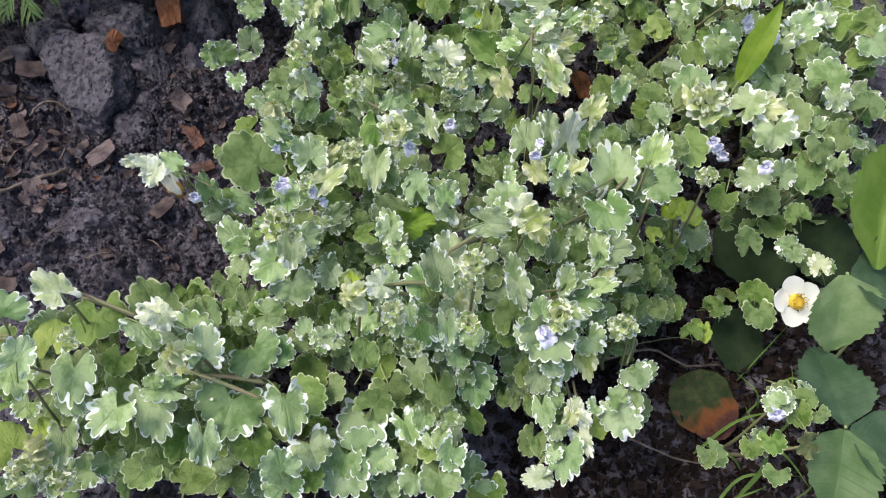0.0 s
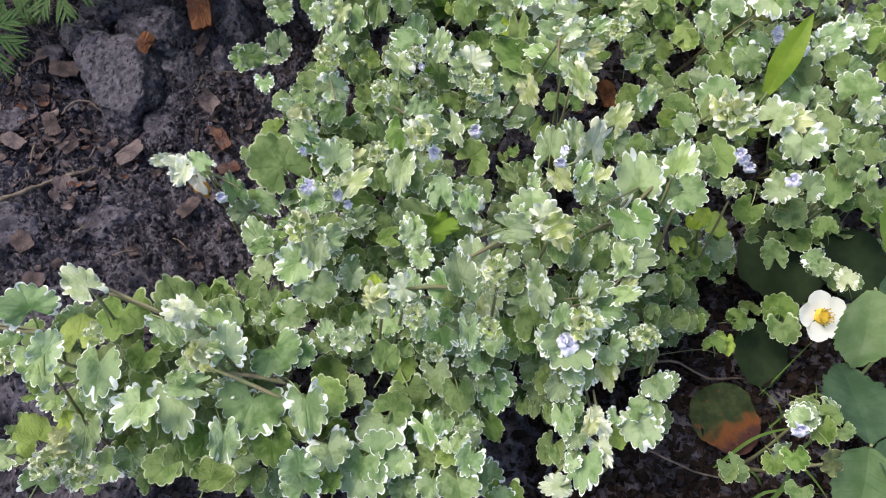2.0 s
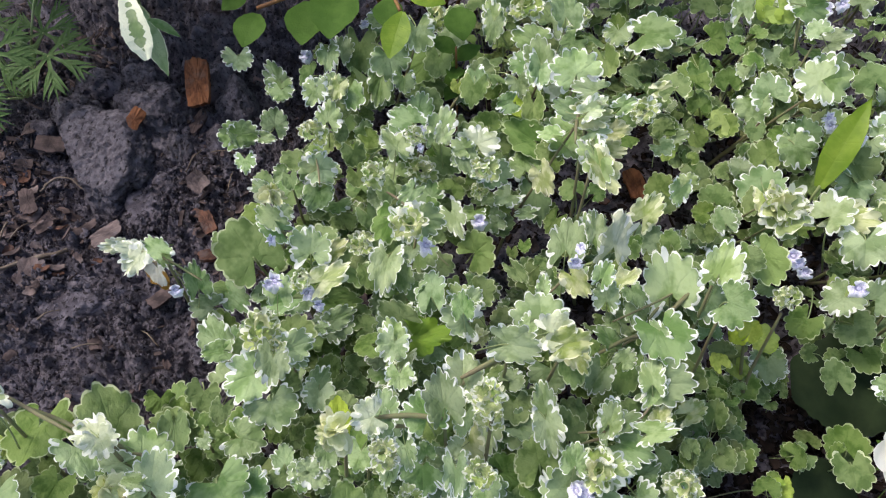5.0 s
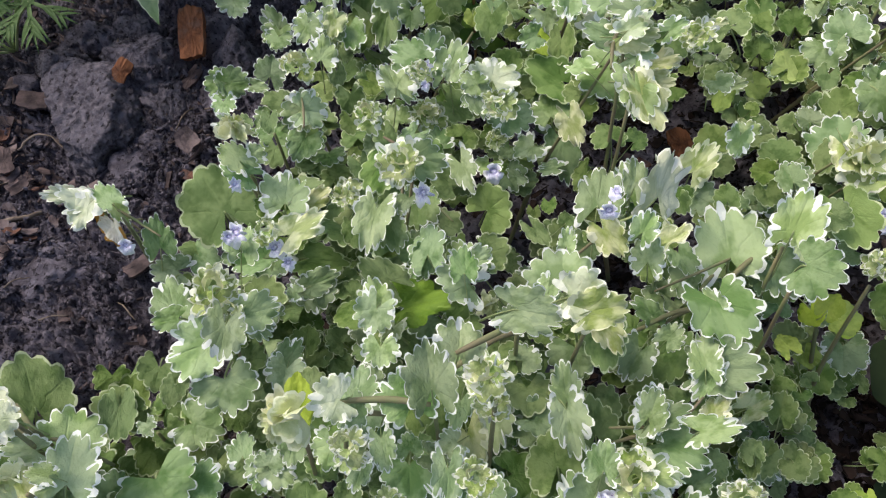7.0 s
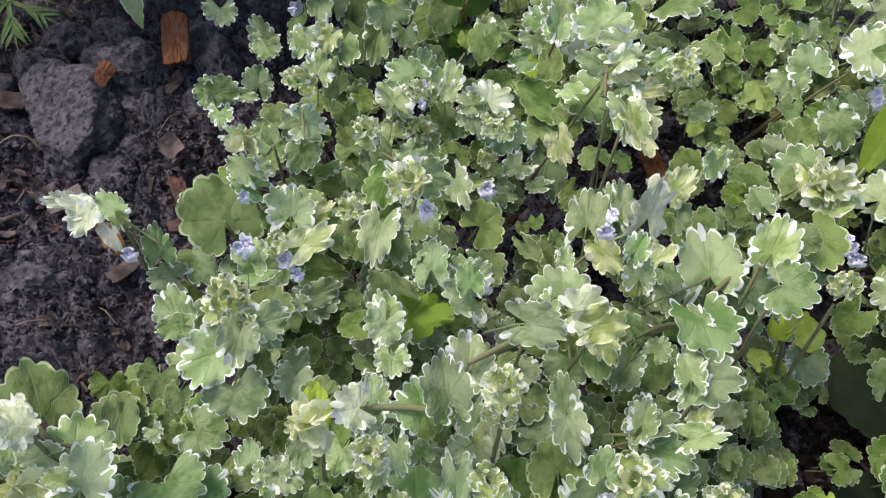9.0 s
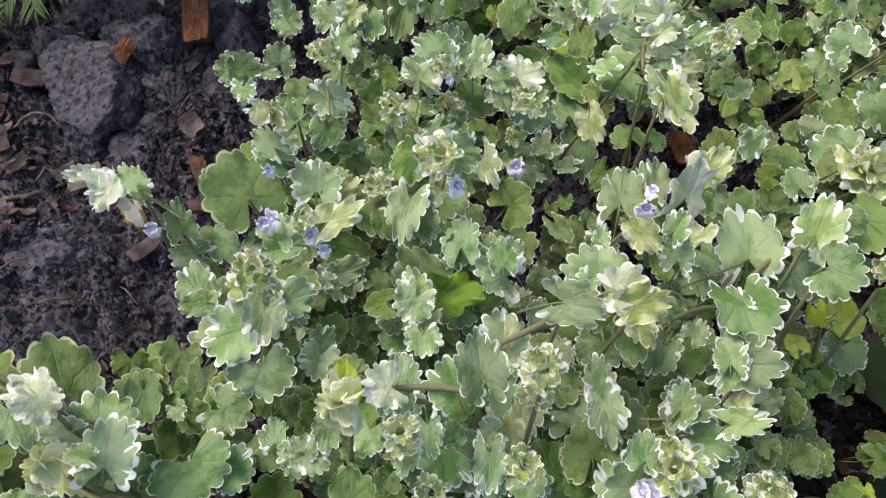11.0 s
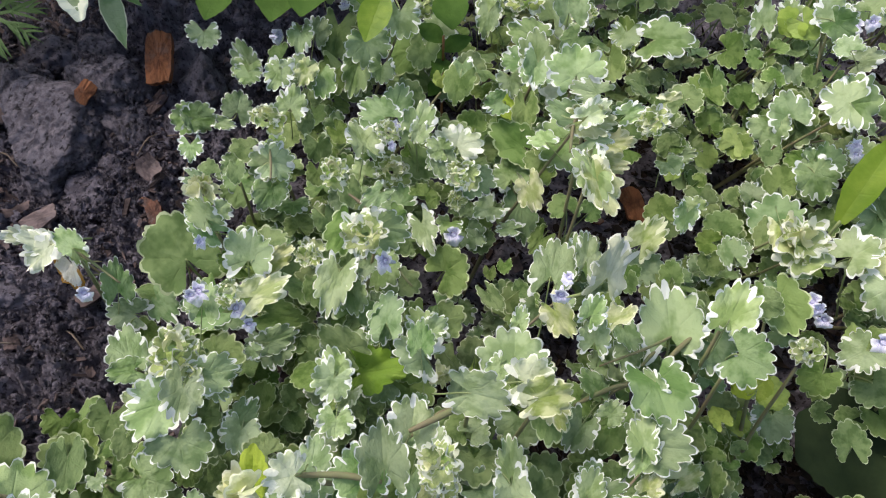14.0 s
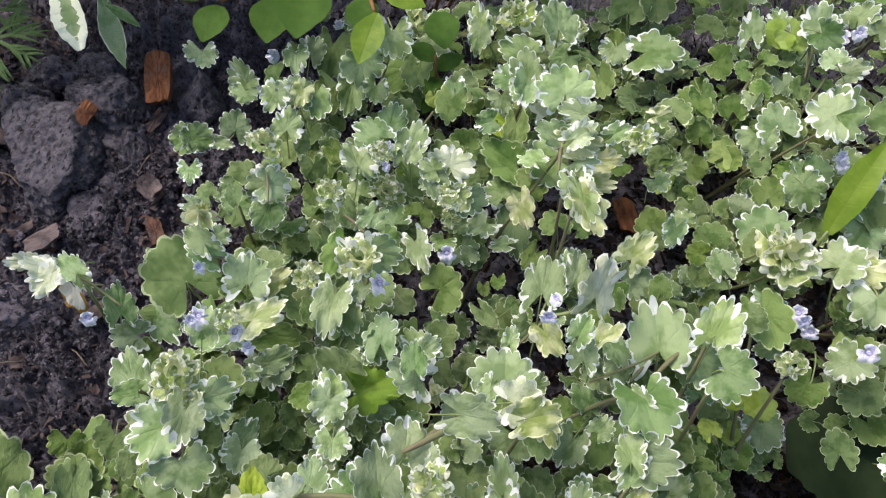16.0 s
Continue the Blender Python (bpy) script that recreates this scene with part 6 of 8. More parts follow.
p.leaf("w", 0.0330, 0.1460, 0.1316, 0.0196, -16, -10, -167, 0.55)
p.leaf("g", 0.0476, 0.1313, 0.0967, 0.0265, -9, -2, -164, 0.69)
p.leaf("g", 0.0441, 0.1292, 0.1007, 0.0112, 2, -11, 24)
p.leaf("g", 0.0501, 0.1336, 0.0978, 0.0191, -6, 19, -115, 0.73)
p.leaf("p", 0.0310, 0.1226, 0.1113, 0.0201, -15, 3, -168, 0.84)
p.leaf("w", 0.0192, 0.1334, 0.1030, 0.0218, -4, 29, -163, 0.78)
p.leaf("g", 0.0351, 0.1439, 0.1239, 0.0135, -16, 4, -175, 0.86)
p.leaf("g", 0.0446, 0.1450, 0.1198, 0.0164, -8, -7, -140, 0.81)
p.leaf("p", 0.0549, 0.1465, 0.1106, 0.0120, -3, 11, -177, 0.82)
p.leaf("g", 0.0402, 0.1358, 0.1167, 0.0116, -4, -14, 134, 1.15)
p.low("p", 0.0395, 0.1614, 0.1309, 0.0129, -28, 14, -141)
p.low("p", 0.0469, 0.1614, 0.1180, 0.0098, -13, 19, 179)
p.low("p", 0.0294, 0.1465, 0.1139, 0.0132, -7, -10, -128)
p.low("g", 0.0253, 0.1567, 0.1161, 0.0135, 2, 4, -115)
p.low("p", 0.0212, 0.1737, 0.1119, 0.0160, -6, 8, 143)
p.low("g", 0.0183, 0.1705, 0.1273, 0.0131, -16, -11, 40)
p.low("p", 0.0598, 0.1479, 0.0976, 0.0137, -12, -11, -29)
p.low("p", 0.0305, 0.1679, 0.1073, 0.0105, -11, -5, -25)
p.low("p", 0.0166, 0.1489, 0.1069, 0.0200, -14, -22, 118)
p.low("p", 0.0185, 0.1453, 0.0579, 0.0200, -2, -7, -170)
p.low("p", 0.0501, 0.1333, 0.0710, 0.0200, -10, -6, -170)
p.low("p", 0.0326, 0.1191, 0.0932, 0.0167, -8, -13, 171)
p.runner(0.0014, (0.026, 0.175, 0.141), (0.040, 0.190, 0.136), (0.054, 0.200, 0.135))
p.shoot(0.0010, (0.0308, 0.1724, 0.1520), (0.0391, 0.1790, 0.1520), (0.0513, 0.1889, 0.1520))
p = Ivy(-0.080, 0.159)
p.leaf("g", -0.0754, 0.1875, 0.1088, 0.0178, 15, -16, 119, 0.63)
p.leaf("p", -0.0866, 0.1758, 0.0865, 0.0165, -9, -24, -171)
p.leaf("P", -0.0991, 0.1611, 0.0745, 0.0248, 14, 25, 7, 0.77)
p.leaf("P", -0.0912, 0.1565, 0.0902, 0.0238, 12, 4, 81, 0.73)
p.leaf("P", -0.0902, 0.1557, 0.0938, 0.0247, 4, -15, -157, 0.55)
p.leaf("p", -0.0711, 0.1661, 0.0990, 0.0147, -17, -13, 179, 0.70)
p.leaf("p", -0.0822, 0.1553, 0.0868, 0.0107, 6, -18, 40)
p.leaf("w", -0.0712, 0.1496, 0.1065, 0.0084, -14, 17, -141, 0.93)
p.leaf("p", -0.0807, 0.1482, 0.0755, 0.0176, -3, -15, 172, 0.84)
p.low("p", -0.0928, 0.1478, 0.0827, 0.0158, 5, 12, -16)
p.low("p", -0.0826, 0.1551, 0.0868, 0.0119, -9, 6, -20)
p.low("p", -0.0797, 0.1910, 0.0985, 0.0146, 0, -32, 126)
p = Ivy(0.138, 0.173)
p.leaf("Y", 0.1104, 0.1830, 0.1146, 0.0125, 18, 9, -26, 0.73)
p.leaf("p", 0.1572, 0.1923, 0.0626, 0.0166, -21, -2, 156)
p.leaf("p", 0.1287, 0.1796, 0.0955, 0.0096, -1, -13, 22, 0.88)
p.leaf("p", 0.1296, 0.1801, 0.0890, 0.0125, 1, 10, 176, 0.65)
p.leaf("R", 0.1191, 0.1581, 0.1150, 0.0131, -23, 2, 147)
p.leaf("p", 0.1583, 0.1949, 0.0561, 0.0159, -23, 12, 151, 0.81)
p.leaf("p", 0.1492, 0.1857, 0.0766, 0.0119, 6, 23, -151)
p.leaf("g", 0.1204, 0.1617, 0.1083, 0.0104, 8, 26, -111, 1.11)
p.leaf("g", 0.1249, 0.1370, 0.1079, 0.0166, 0, -3, -148)
p.leaf("g", 0.1299, 0.1394, 0.0961, 0.0224, 29, 3, -54, 0.60)
p.leaf("p", 0.1650, 0.1965, 0.0523, 0.0159, -32, 17, 166, 1.05)
p.leaf("p", 0.1437, 0.1902, 0.0667, 0.0127, 0, 4, -15, 0.76)
p.leaf("p", 0.1425, 0.1886, 0.0703, 0.0146, -6, 10, 168, 0.82)
p.low("p", 0.1556, 0.1903, 0.0722, 0.0127, 27, 9, -18)
p.low("p", 0.1468, 0.1779, 0.0881, 0.0114, -16, -3, 119)
p.low("p", 0.1266, 0.1810, 0.0949, 0.0092, -15, -10, 175)
p.low("p", 0.1917, 0.1922, 0.0319, 0.0140, -2, 9, -18)
p.low("g", 0.1276, 0.1626, 0.0909, 0.0200, 7, -5, -83)
p.low("p", 0.1440, 0.2012, 0.0847, 0.0130, -2, -13, 77)
p.low("p", 0.1542, 0.2061, 0.0728, 0.0145, 6, -2, -57)
p.low("p", 0.1383, 0.1882, 0.0912, 0.0125, -9, 6, 161)
p.low("p", 0.1879, 0.1875, 0.0462, 0.0151, -33, 17, 155)
p.runner(0.0005, (0.129, 0.161, 0.097), (0.125, 0.143, 0.095))
p.runner(0.0004, (0.135, 0.166, 0.078), (0.181, 0.192, 0.022), (0.194, 0.191, 0.027))
p.shoot(0.0007, (0.1370, 0.1794, 0.0600), (0.1359, 0.1694, 0.0600), (0.1336, 0.1595, 0.0600))
p.shoot(0.0007, (0.1214, 0.1412, 0.1093), (0.1299, 0.1579, 0.0935), (0.1345, 0.1713, 0.0876))
p = Ivy(-0.040, 0.175)
p.leaf("w", -0.0326, 0.2008, 0.1174, 0.0080, 2, -25, 85, 0.89)
p.leaf("R", -0.0537, 0.1880, 0.1322, 0.0180, -11, -16, -169)
p.leaf("R", -0.0446, 0.1829, 0.1305, 0.0067, -18, -3, -158)
p.leaf("w", -0.0395, 0.1823, 0.1334, 0.0206, -6, 27, -61, 0.72)
p.leaf("w", -0.0386, 0.1820, 0.1306, 0.0176, -31, 8, -117, 0.58)
p.leaf("w", -0.0520, 0.1715, 0.1283, 0.0240, -6, -24, 123, 0.92)
p.leaf("w", -0.0427, 0.1749, 0.1383, 0.0207, -18, -15, -171, 0.68)
p.leaf("g", -0.0489, 0.1807, 0.1290, 0.0171, 11, -22, 82, 0.55)
p.leaf("g", -0.0432, 0.1634, 0.1231, 0.0211, -25, 10, -155, 1.13)
p.leaf("g", -0.0298, 0.1756, 0.1126, 0.0185, 4, 14, -18, 0.64)
p.leaf("w", -0.0268, 0.1724, 0.1173, 0.0153, -12, -16, -177)
p.leaf("p", -0.0298, 0.1903, 0.0984, 0.0145, 0, 10, 9, 0.75)
p.leaf("p", -0.0202, 0.1912, 0.0871, 0.0141, -17, 3, -133, 0.79)
p.leaf("g", -0.0589, 0.1540, 0.1000, 0.0194, -1, 22, -96)
p.leaf("p", -0.0451, 0.1599, 0.0990, 0.0111, -22, -6, -144, 0.91)
p.leaf("g", -0.0361, 0.1455, 0.1045, 0.0155, -1, -11, 19, 0.69)
p.low("p", -0.0519, 0.1827, 0.1172, 0.0170, 10, -32, -170)
p.low("g", -0.0618, 0.1962, 0.1165, 0.0117, 19, 20, 74)
p.low("p", -0.0638, 0.1654, 0.0860, 0.0176, -3, -16, 122)
p.low("p", -0.0423, 0.1637, 0.0820, 0.0160, 20, -22, 170)
p.low("p", -0.0218, 0.2019, 0.0828, 0.0149, -12, -6, -176)
p.low("p", -0.0207, 0.1910, 0.0863, 0.0105, 9, -22, 123)
p = Ivy(0.063, 0.216)
p.leaf("w", 0.0273, 0.2176, 0.1264, 0.0169, 18, 20, -39, 0.60)
p.leaf("p", 0.0463, 0.2541, 0.1010, 0.0167, -11, 4, -131, 0.57)
p.leaf("w", 0.0580, 0.2214, 0.1401, 0.0125, 27, 0, -8, 0.55)
p.leaf("w", 0.0809, 0.2271, 0.1453, 0.0155, 29, 7, -22, 0.65)
p.leaf("Y", 0.0690, 0.2250, 0.1464, 0.0207, -20, 40, -149, 0.55)
p.leaf("w", 0.0847, 0.2224, 0.1361, 0.0162, 29, -8, -7, 0.78)
p.leaf("w", 0.0584, 0.2037, 0.1435, 0.0260, 16, -14, 7, 0.93)
p.leaf("w", 0.0536, 0.2011, 0.1468, 0.0124, -22, -5, 149, 0.69)
p.leaf("Y", 0.0657, 0.1870, 0.1609, 0.0220, -2, 19, -66, 0.55)
p.leaf("w", 0.0464, 0.1843, 0.1601, 0.0245, -1, 17, -89, 0.59)
p.leaf("g", 0.0440, 0.1998, 0.1195, 0.0144, 12, -5, 14, 0.77)
p.leaf("p", 0.0454, 0.2293, 0.0919, 0.0158, 26, 0, 32, 0.91)
p.leaf("B", 0.0342, 0.2040, 0.1241, 0.0096, -4, 30, -103)
p.leaf("g", 0.0663, 0.1988, 0.1134, 0.0171, -20, 17, -171, 1.23)
p.leaf("p", 0.0742, 0.2026, 0.1228, 0.0248, -7, 7, -177, 0.62)
p.leaf("g", 0.0877, 0.2028, 0.1097, 0.0202, -27, 5, 154, 0.69)
p.leaf("Y", 0.0723, 0.1991, 0.1339, 0.0197, -25, 18, -146, 0.55)
p.leaf("w", 0.0642, 0.1746, 0.1255, 0.0213, 11, -4, 14, 0.55)
p.low("p", 0.0814, 0.2713, 0.1259, 0.0128, -9, 5, 27)
p.low("g", 0.0743, 0.2426, 0.1260, 0.0094, 14, 10, 163)
p.low("p", 0.0504, 0.2655, 0.0827, 0.0143, 7, 1, 118)
p.low("p", 0.0605, 0.2271, 0.1252, 0.0175, 28, 16, 10)
p.leaf("p", 0.0585, 0.2584, 0.1018, 0.0098, -3, 24, -33)
p.low("p", 0.0391, 0.2224, 0.1002, 0.0124, 14, -19, -59)
p.leaf("W", 0.0607, 0.1914, 0.1598, 0.0168, 4, 22, -78)
p.low("g", 0.0779, 0.2076, 0.1036, 0.0117, 19, 17, -143)
p.low("p", 0.0920, 0.2137, 0.0821, 0.0200, -2, 13, -165)
p.flower(0.0704, 0.2326, 0.1568, 0.0059, 37, -34)
p.flower(0.0687, 0.2255, 0.1559, 0.0081, 63, -3)
p.runner(0.0012, (0.085, 0.212, 0.117), (0.101, 0.222, 0.115), (0.115, 0.226, 0.119))
p.runner(0.0008, (0.063, 0.236, 0.126), (0.074, 0.255, 0.118))
p.runner(0.0007, (0.091, 0.224, 0.129), (0.109, 0.235, 0.126), (0.126, 0.253, 0.120))
p = Ivy(0.125, 0.220)
p.leaf("p", 0.0961, 0.2563, 0.1284, 0.0113, -5, 22, -163, 0.76)
p.leaf("Y", 0.0920, 0.2347, 0.1311, 0.0172, 13, -14, -53, 0.55)
p.leaf("g", 0.0988, 0.2408, 0.1169, 0.0176, -7, 6, -147, 0.58)
p.leaf("w", 0.1172, 0.2440, 0.1140, 0.0404, 16, -6, 7, 0.68)
p.leaf("w", 0.1305, 0.2412, 0.1384, 0.0285, 26, -4, -21, 0.62)
p.leaf("w", 0.1365, 0.2492, 0.1300, 0.0151, -39, -13, 118)
p.leaf("g", 0.1326, 0.2265, 0.1399, 0.0197, 20, 25, -108, 1.12)
p.leaf("p", 0.1477, 0.2569, 0.1301, 0.0126, 7, 39, -121)
p.leaf("g", 0.1338, 0.2447, 0.1132, 0.0238, -18, 18, -147, 0.76)
p.leaf("p", 0.1283, 0.2417, 0.1114, 0.0155, -15, -1, -171, 0.56)
p.leaf("g", 0.1084, 0.2165, 0.1273, 0.0293, -3, 6, -156, 0.84)
p.leaf("w", 0.1094, 0.2146, 0.1264, 0.0144, -6, -39, 38, 0.66)
p.leaf("g", 0.1087, 0.1970, 0.1181, 0.0294, 29, 19, -84, 0.69)
p.leaf("w", 0.1087, 0.1947, 0.1187, 0.0177, -8, 11, 148, 0.58)
p.leaf("w", 0.1062, 0.1947, 0.1222, 0.0223, -3, -13, 2, 0.55)
p.leaf("n", 0.1500, 0.2298, 0.0789, 0.0107, 4, -27, 32, 0.88)
p.leaf("p", 0.1506, 0.2166, 0.0712, 0.0104, 14, -21, 44, 0.91)
p.leaf("g", 0.1043, 0.2407, 0.1070, 0.0211, -4, 20, 174, 0.62)
p.leaf("P", 0.0999, 0.2077, 0.1048, 0.0233, -16, 11, 162, 0.66)
p.leaf("w", 0.0953, 0.2050, 0.1174, 0.0126, 27, 11, -34, 0.78)
p.leaf("p", 0.1043, 0.2141, 0.1026, 0.0111, -27, 6, -174, 0.84)
p.leaf("Y", 0.1316, 0.2001, 0.0847, 0.0199, 10, 15, -52, 0.55)
p.leaf("p", 0.1467, 0.2252, 0.0721, 0.0085, -13, 10, -147, 1.07)
p.leaf("p", 0.1478, 0.2056, 0.0710, 0.0197, -10, -9, -13, 0.63)
p.leaf("p", 0.1509, 0.2099, 0.0620, 0.0131, -15, 2, 156, 0.91)
p.low("p", 0.1460, 0.2646, 0.1079, 0.0173, -21, -26, 124)
p.low("p", 0.1550, 0.2655, 0.1163, 0.0150, 29, 18, -78)
p.low("p", 0.1104, 0.2127, 0.0867, 0.0200, -17, -13, 121)
p.low("g", 0.1158, 0.2100, 0.0891, 0.0147, 8, -25, 124)
p.low("p", 0.1341, 0.2488, 0.1090, 0.0188, 5, -10, -174)
p.low("p", 0.1461, 0.2250, 0.0912, 0.0105, 0, -26, 32)
p.low("p", 0.1537, 0.2174, 0.0720, 0.0108, 11, -14, 3)
p.shoot(0.0007, (0.0952, 0.2166, 0.1040), (0.1033, 0.2238, 0.1040), (0.1186, 0.2330, 0.1040))
p.shoot(0.0008, (0.1075, 0.2297, 0.1120), (0.1122, 0.2372, 0.1120), (0.1175, 0.2459, 0.1120))
p.shoot(0.0010, (0.1158, 0.2322, 0.1160), (0.1223, 0.2408, 0.1160), (0.1310, 0.2501, 0.1160))
p = Ivy(-0.004, 0.220)
p.leaf("g", 0.0018, 0.2436, 0.1479, 0.0229, -17, 30, -91, 0.71)
p.leaf("p", -0.0133, 0.2573, 0.1259, 0.0284, 4, -2, 172, 0.55)
p.leaf("g", -0.0314, 0.2093, 0.1087, 0.0199, -2, 25, -53, 0.57)
p.leaf("R", -0.0223, 0.2431, 0.1220, 0.0113, 18, -29, 42)
p.leaf("w", -0.0185, 0.2409, 0.1224, 0.0169, 1, 23, -23, 0.55)
p.leaf("w", -0.0092, 0.2313, 0.1320, 0.0286, -8, -1, 180, 0.55)
p.leaf("p", -0.0203, 0.2337, 0.1154, 0.0167, -12, 4, -155, 0.71)
p.leaf("g", -0.0041, 0.2293, 0.1277, 0.0192, -19, 16, -161, 0.71)
p.leaf("w", 0.0009, 0.2366, 0.1329, 0.0114, -10, 6, 165, 0.70)
p.leaf("R", -0.0013, 0.2395, 0.1459, 0.0170, 20, -17, 69)
p.leaf("g", 0.0123, 0.2170, 0.1298, 0.0214, 11, -24, 6, 0.75)
p.leaf("g", 0.0112, 0.2188, 0.1260, 0.0172, -23, -21, 164, 0.71)
p.leaf("P", 0.0030, 0.2013, 0.1354, 0.0221, 28, -7, 68, 0.55)
p.leaf("d", 0.0079, 0.1984, 0.1236, 0.0280, 15, 8, -73, 0.67)
p.leaf("w", 0.0273, 0.2197, 0.1232, 0.0199, 3, -16, 48, 0.72)
p.leaf("g", 0.0276, 0.2033, 0.1439, 0.0182, -1, -7, 8, 0.55)
p.leaf("w", 0.0288, 0.2032, 0.1376, 0.0211, 21, -9, 83, 0.80)
p.leaf("w", 0.0018, 0.1901, 0.1367, 0.0185, 22, -16, 18, 0.75)
p.leaf("w", 0.0022, 0.1887, 0.1386, 0.0158, -25, -11, 165, 0.87)
p.leaf("Y", 0.0064, 0.1904, 0.1253, 0.0127, -13, -9, 166, 0.64)
p.leaf("p", -0.0187, 0.1967, 0.0913, 0.0123, 28, -9, 63)
p.leaf("p", -0.0108, 0.1967, 0.1165, 0.0178, -21, -3, 91, 0.69)
p.low("p", -0.0111, 0.2583, 0.0842, 0.0144, -15, 17, -143)
p.low("p", -0.0103, 0.2482, 0.1142, 0.0131, 4, 7, 4)
p.low("p", -0.0197, 0.2150, 0.0839, 0.0139, 4, -10, 120)
p.low("p", -0.0037, 0.1989, 0.1097, 0.0113, 16, -7, 120)
p.low("p", 0.0027, 0.2610, 0.1309, 0.0150, -29, 7, -126)
p.low("p", -0.0270, 0.2487, 0.0863, 0.0141, -10, -7, -130)
p.flower(0.0069, 0.2363, 0.1385, 0.0095, 40, -32)
p.runner(0.0006, (0.001, 0.255, 0.107), (0.010, 0.241, 0.114))
p.shoot(0.0006, (-0.0088, 0.2270, 0.1260), (-0.0081, 0.2336, 0.1260), (-0.0063, 0.2419, 0.1260))
p.shoot(0.0005, (0.0077, 0.2485, 0.1180), (0.0114, 0.2446, 0.1180), (0.0165, 0.2403, 0.1180))
p = Ivy(-0.107, 0.222)
p.leaf("W", -0.1270, 0.2272, 0.1161, 0.0223, 30, -11, 98, 0.55)
p.leaf("W", -0.1255, 0.2245, 0.1180, 0.0227, -29, -9, 150, 0.59)
p.leaf("W", -0.1382, 0.2282, 0.1172, 0.0158, 28, -31, 104, 0.55)
p.leaf("w", -0.1151, 0.2259, 0.1198, 0.0199, 4, 4, 60, 0.55)
p.leaf("w", -0.1216, 0.2311, 0.1092, 0.0159, -30, 1, -125, 0.55)
p.leaf("o", -0.1250, 0.2285, 0.1004, 0.0205, -23, 10, -148, 0.56)
p.leaf("g", -0.1032, 0.2227, 0.0962, 0.0256, 19, 21, 32, 0.55)
p.leaf("w", -0.0999, 0.2202, 0.0829, 0.0207, 24, -24, 89, 0.77)
p.leaf("P", -0.0801, 0.2406, 0.1028, 0.0375, 18, -8, 44, 0.92)
p.leaf("p", -0.0950, 0.2320, 0.0820, 0.0194, 7, 14, 85, 0.57)
p.leaf("g", -0.0937, 0.2292, 0.0830, 0.0265, 8, 2, -124, 0.55)
p.leaf("g", -0.0815, 0.1935, 0.1035, 0.0284, -2, -2, 35, 0.55)
p.low("g", -0.0913, 0.2525, 0.0825, 0.0200, 31, 7, 39)
p.low("p", -0.1473, 0.2355, 0.0973, 0.0176, 13, -43, 99)
p.low("g", -0.1364, 0.2428, 0.0995, 0.0100, 3, -5, -15)
p.low("p", -0.1205, 0.2395, 0.0782, 0.0134, -8, -21, 10)
p.low("p", -0.1102, 0.2415, 0.0649, 0.0152, 13, 2, 47)
p.low("p", -0.0938, 0.2123, 0.0764, 0.0185, 31, 23, 28)
p.flower(-0.1022, 0.2090, 0.1179, 0.0078, 45, 34)
p.runner(0.0006, (-0.134, 0.236, 0.106), (-0.121, 0.232, 0.103), (-0.113, 0.230, 0.095), (-0.105, 0.229, 0.088))
p.shoot(0.0006, (-0.1332, 0.2317, 0.1080), (-0.1195, 0.2299, 0.1080), (-0.0975, 0.2210, 0.1080))
p.shoot(0.0004, (-0.1284, 0.2302, 0.1000), (-0.1203, 0.2313, 0.1000), (-0.1140, 0.2326, 0.1000))
p.shoot(0.0004, (-0.1217, 0.2258, 0.0960), (-0.1132, 0.2288, 0.0960), (-0.1018, 0.2280, 0.0960))
p = Ivy(-0.047, 0.226)
p.leaf("w", -0.0724, 0.2530, 0.1431, 0.0118, -4, 29, -101, 0.63)
p.leaf("B", -0.0608, 0.2411, 0.1518, 0.0124, 42, 20, 8)
p.leaf("w", -0.0601, 0.2367, 0.1424, 0.0185, 27, -13, 59, 0.56)
p.leaf("g", -0.0582, 0.2357, 0.1364, 0.0204, 26, -34, 66, 0.55)
p.leaf("w", -0.0604, 0.2452, 0.1360, 0.0105, -31, 21, -92)
p.leaf("p", -0.0502, 0.2326, 0.1209, 0.0165, 29, -23, 76, 0.66)
p.leaf("w", -0.0526, 0.2088, 0.1298, 0.0245, -10, 15, 18, 0.55)
p.leaf("g", -0.0531, 0.2166, 0.1100, 0.0213, -9, -16, 120, 0.56)
p.leaf("R", -0.0431, 0.2115, 0.1373, 0.0078, -19, -25, 178)
p.leaf("w", -0.0447, 0.2320, 0.1273, 0.0255, 11, 6, 12, 0.80)
p.leaf("Y", -0.0386, 0.2349, 0.1228, 0.0202, -1, 24, -30, 0.55)
p.leaf("Y", -0.0326, 0.2106, 0.1399, 0.0249, 13, 13, -45, 0.55)
p.leaf("p", -0.0373, 0.2229, 0.1047, 0.0275, -7, 27, -87, 0.55)
p.leaf("g", -0.0326, 0.2109, 0.1057, 0.0201, -13, -2, -155)
p.low("p", -0.0536, 0.2486, 0.1082, 0.0200, 10, 29, 20)
p.low("p", -0.0460, 0.2272, 0.1103, 0.0151, -10, 8, -117)
p.low("p", -0.0389, 0.2331, 0.0791, 0.0200, -26, -3, -166)
p.flower(-0.0591, 0.2279, 0.1401, 0.0062, 44, 46)
p.flower(-0.0527, 0.2096, 0.1375, 0.0092, 33, 31)
p.flower(-0.0546, 0.2078, 0.1371, 0.0068, 47, 42)
p.flower(-0.0387, 0.2079, 0.1349, 0.0084, 22, 97)
p.flower(-0.0326, 0.2034, 0.1338, 0.0059, 29, 28)
p = Ivy(0.186, 0.229)
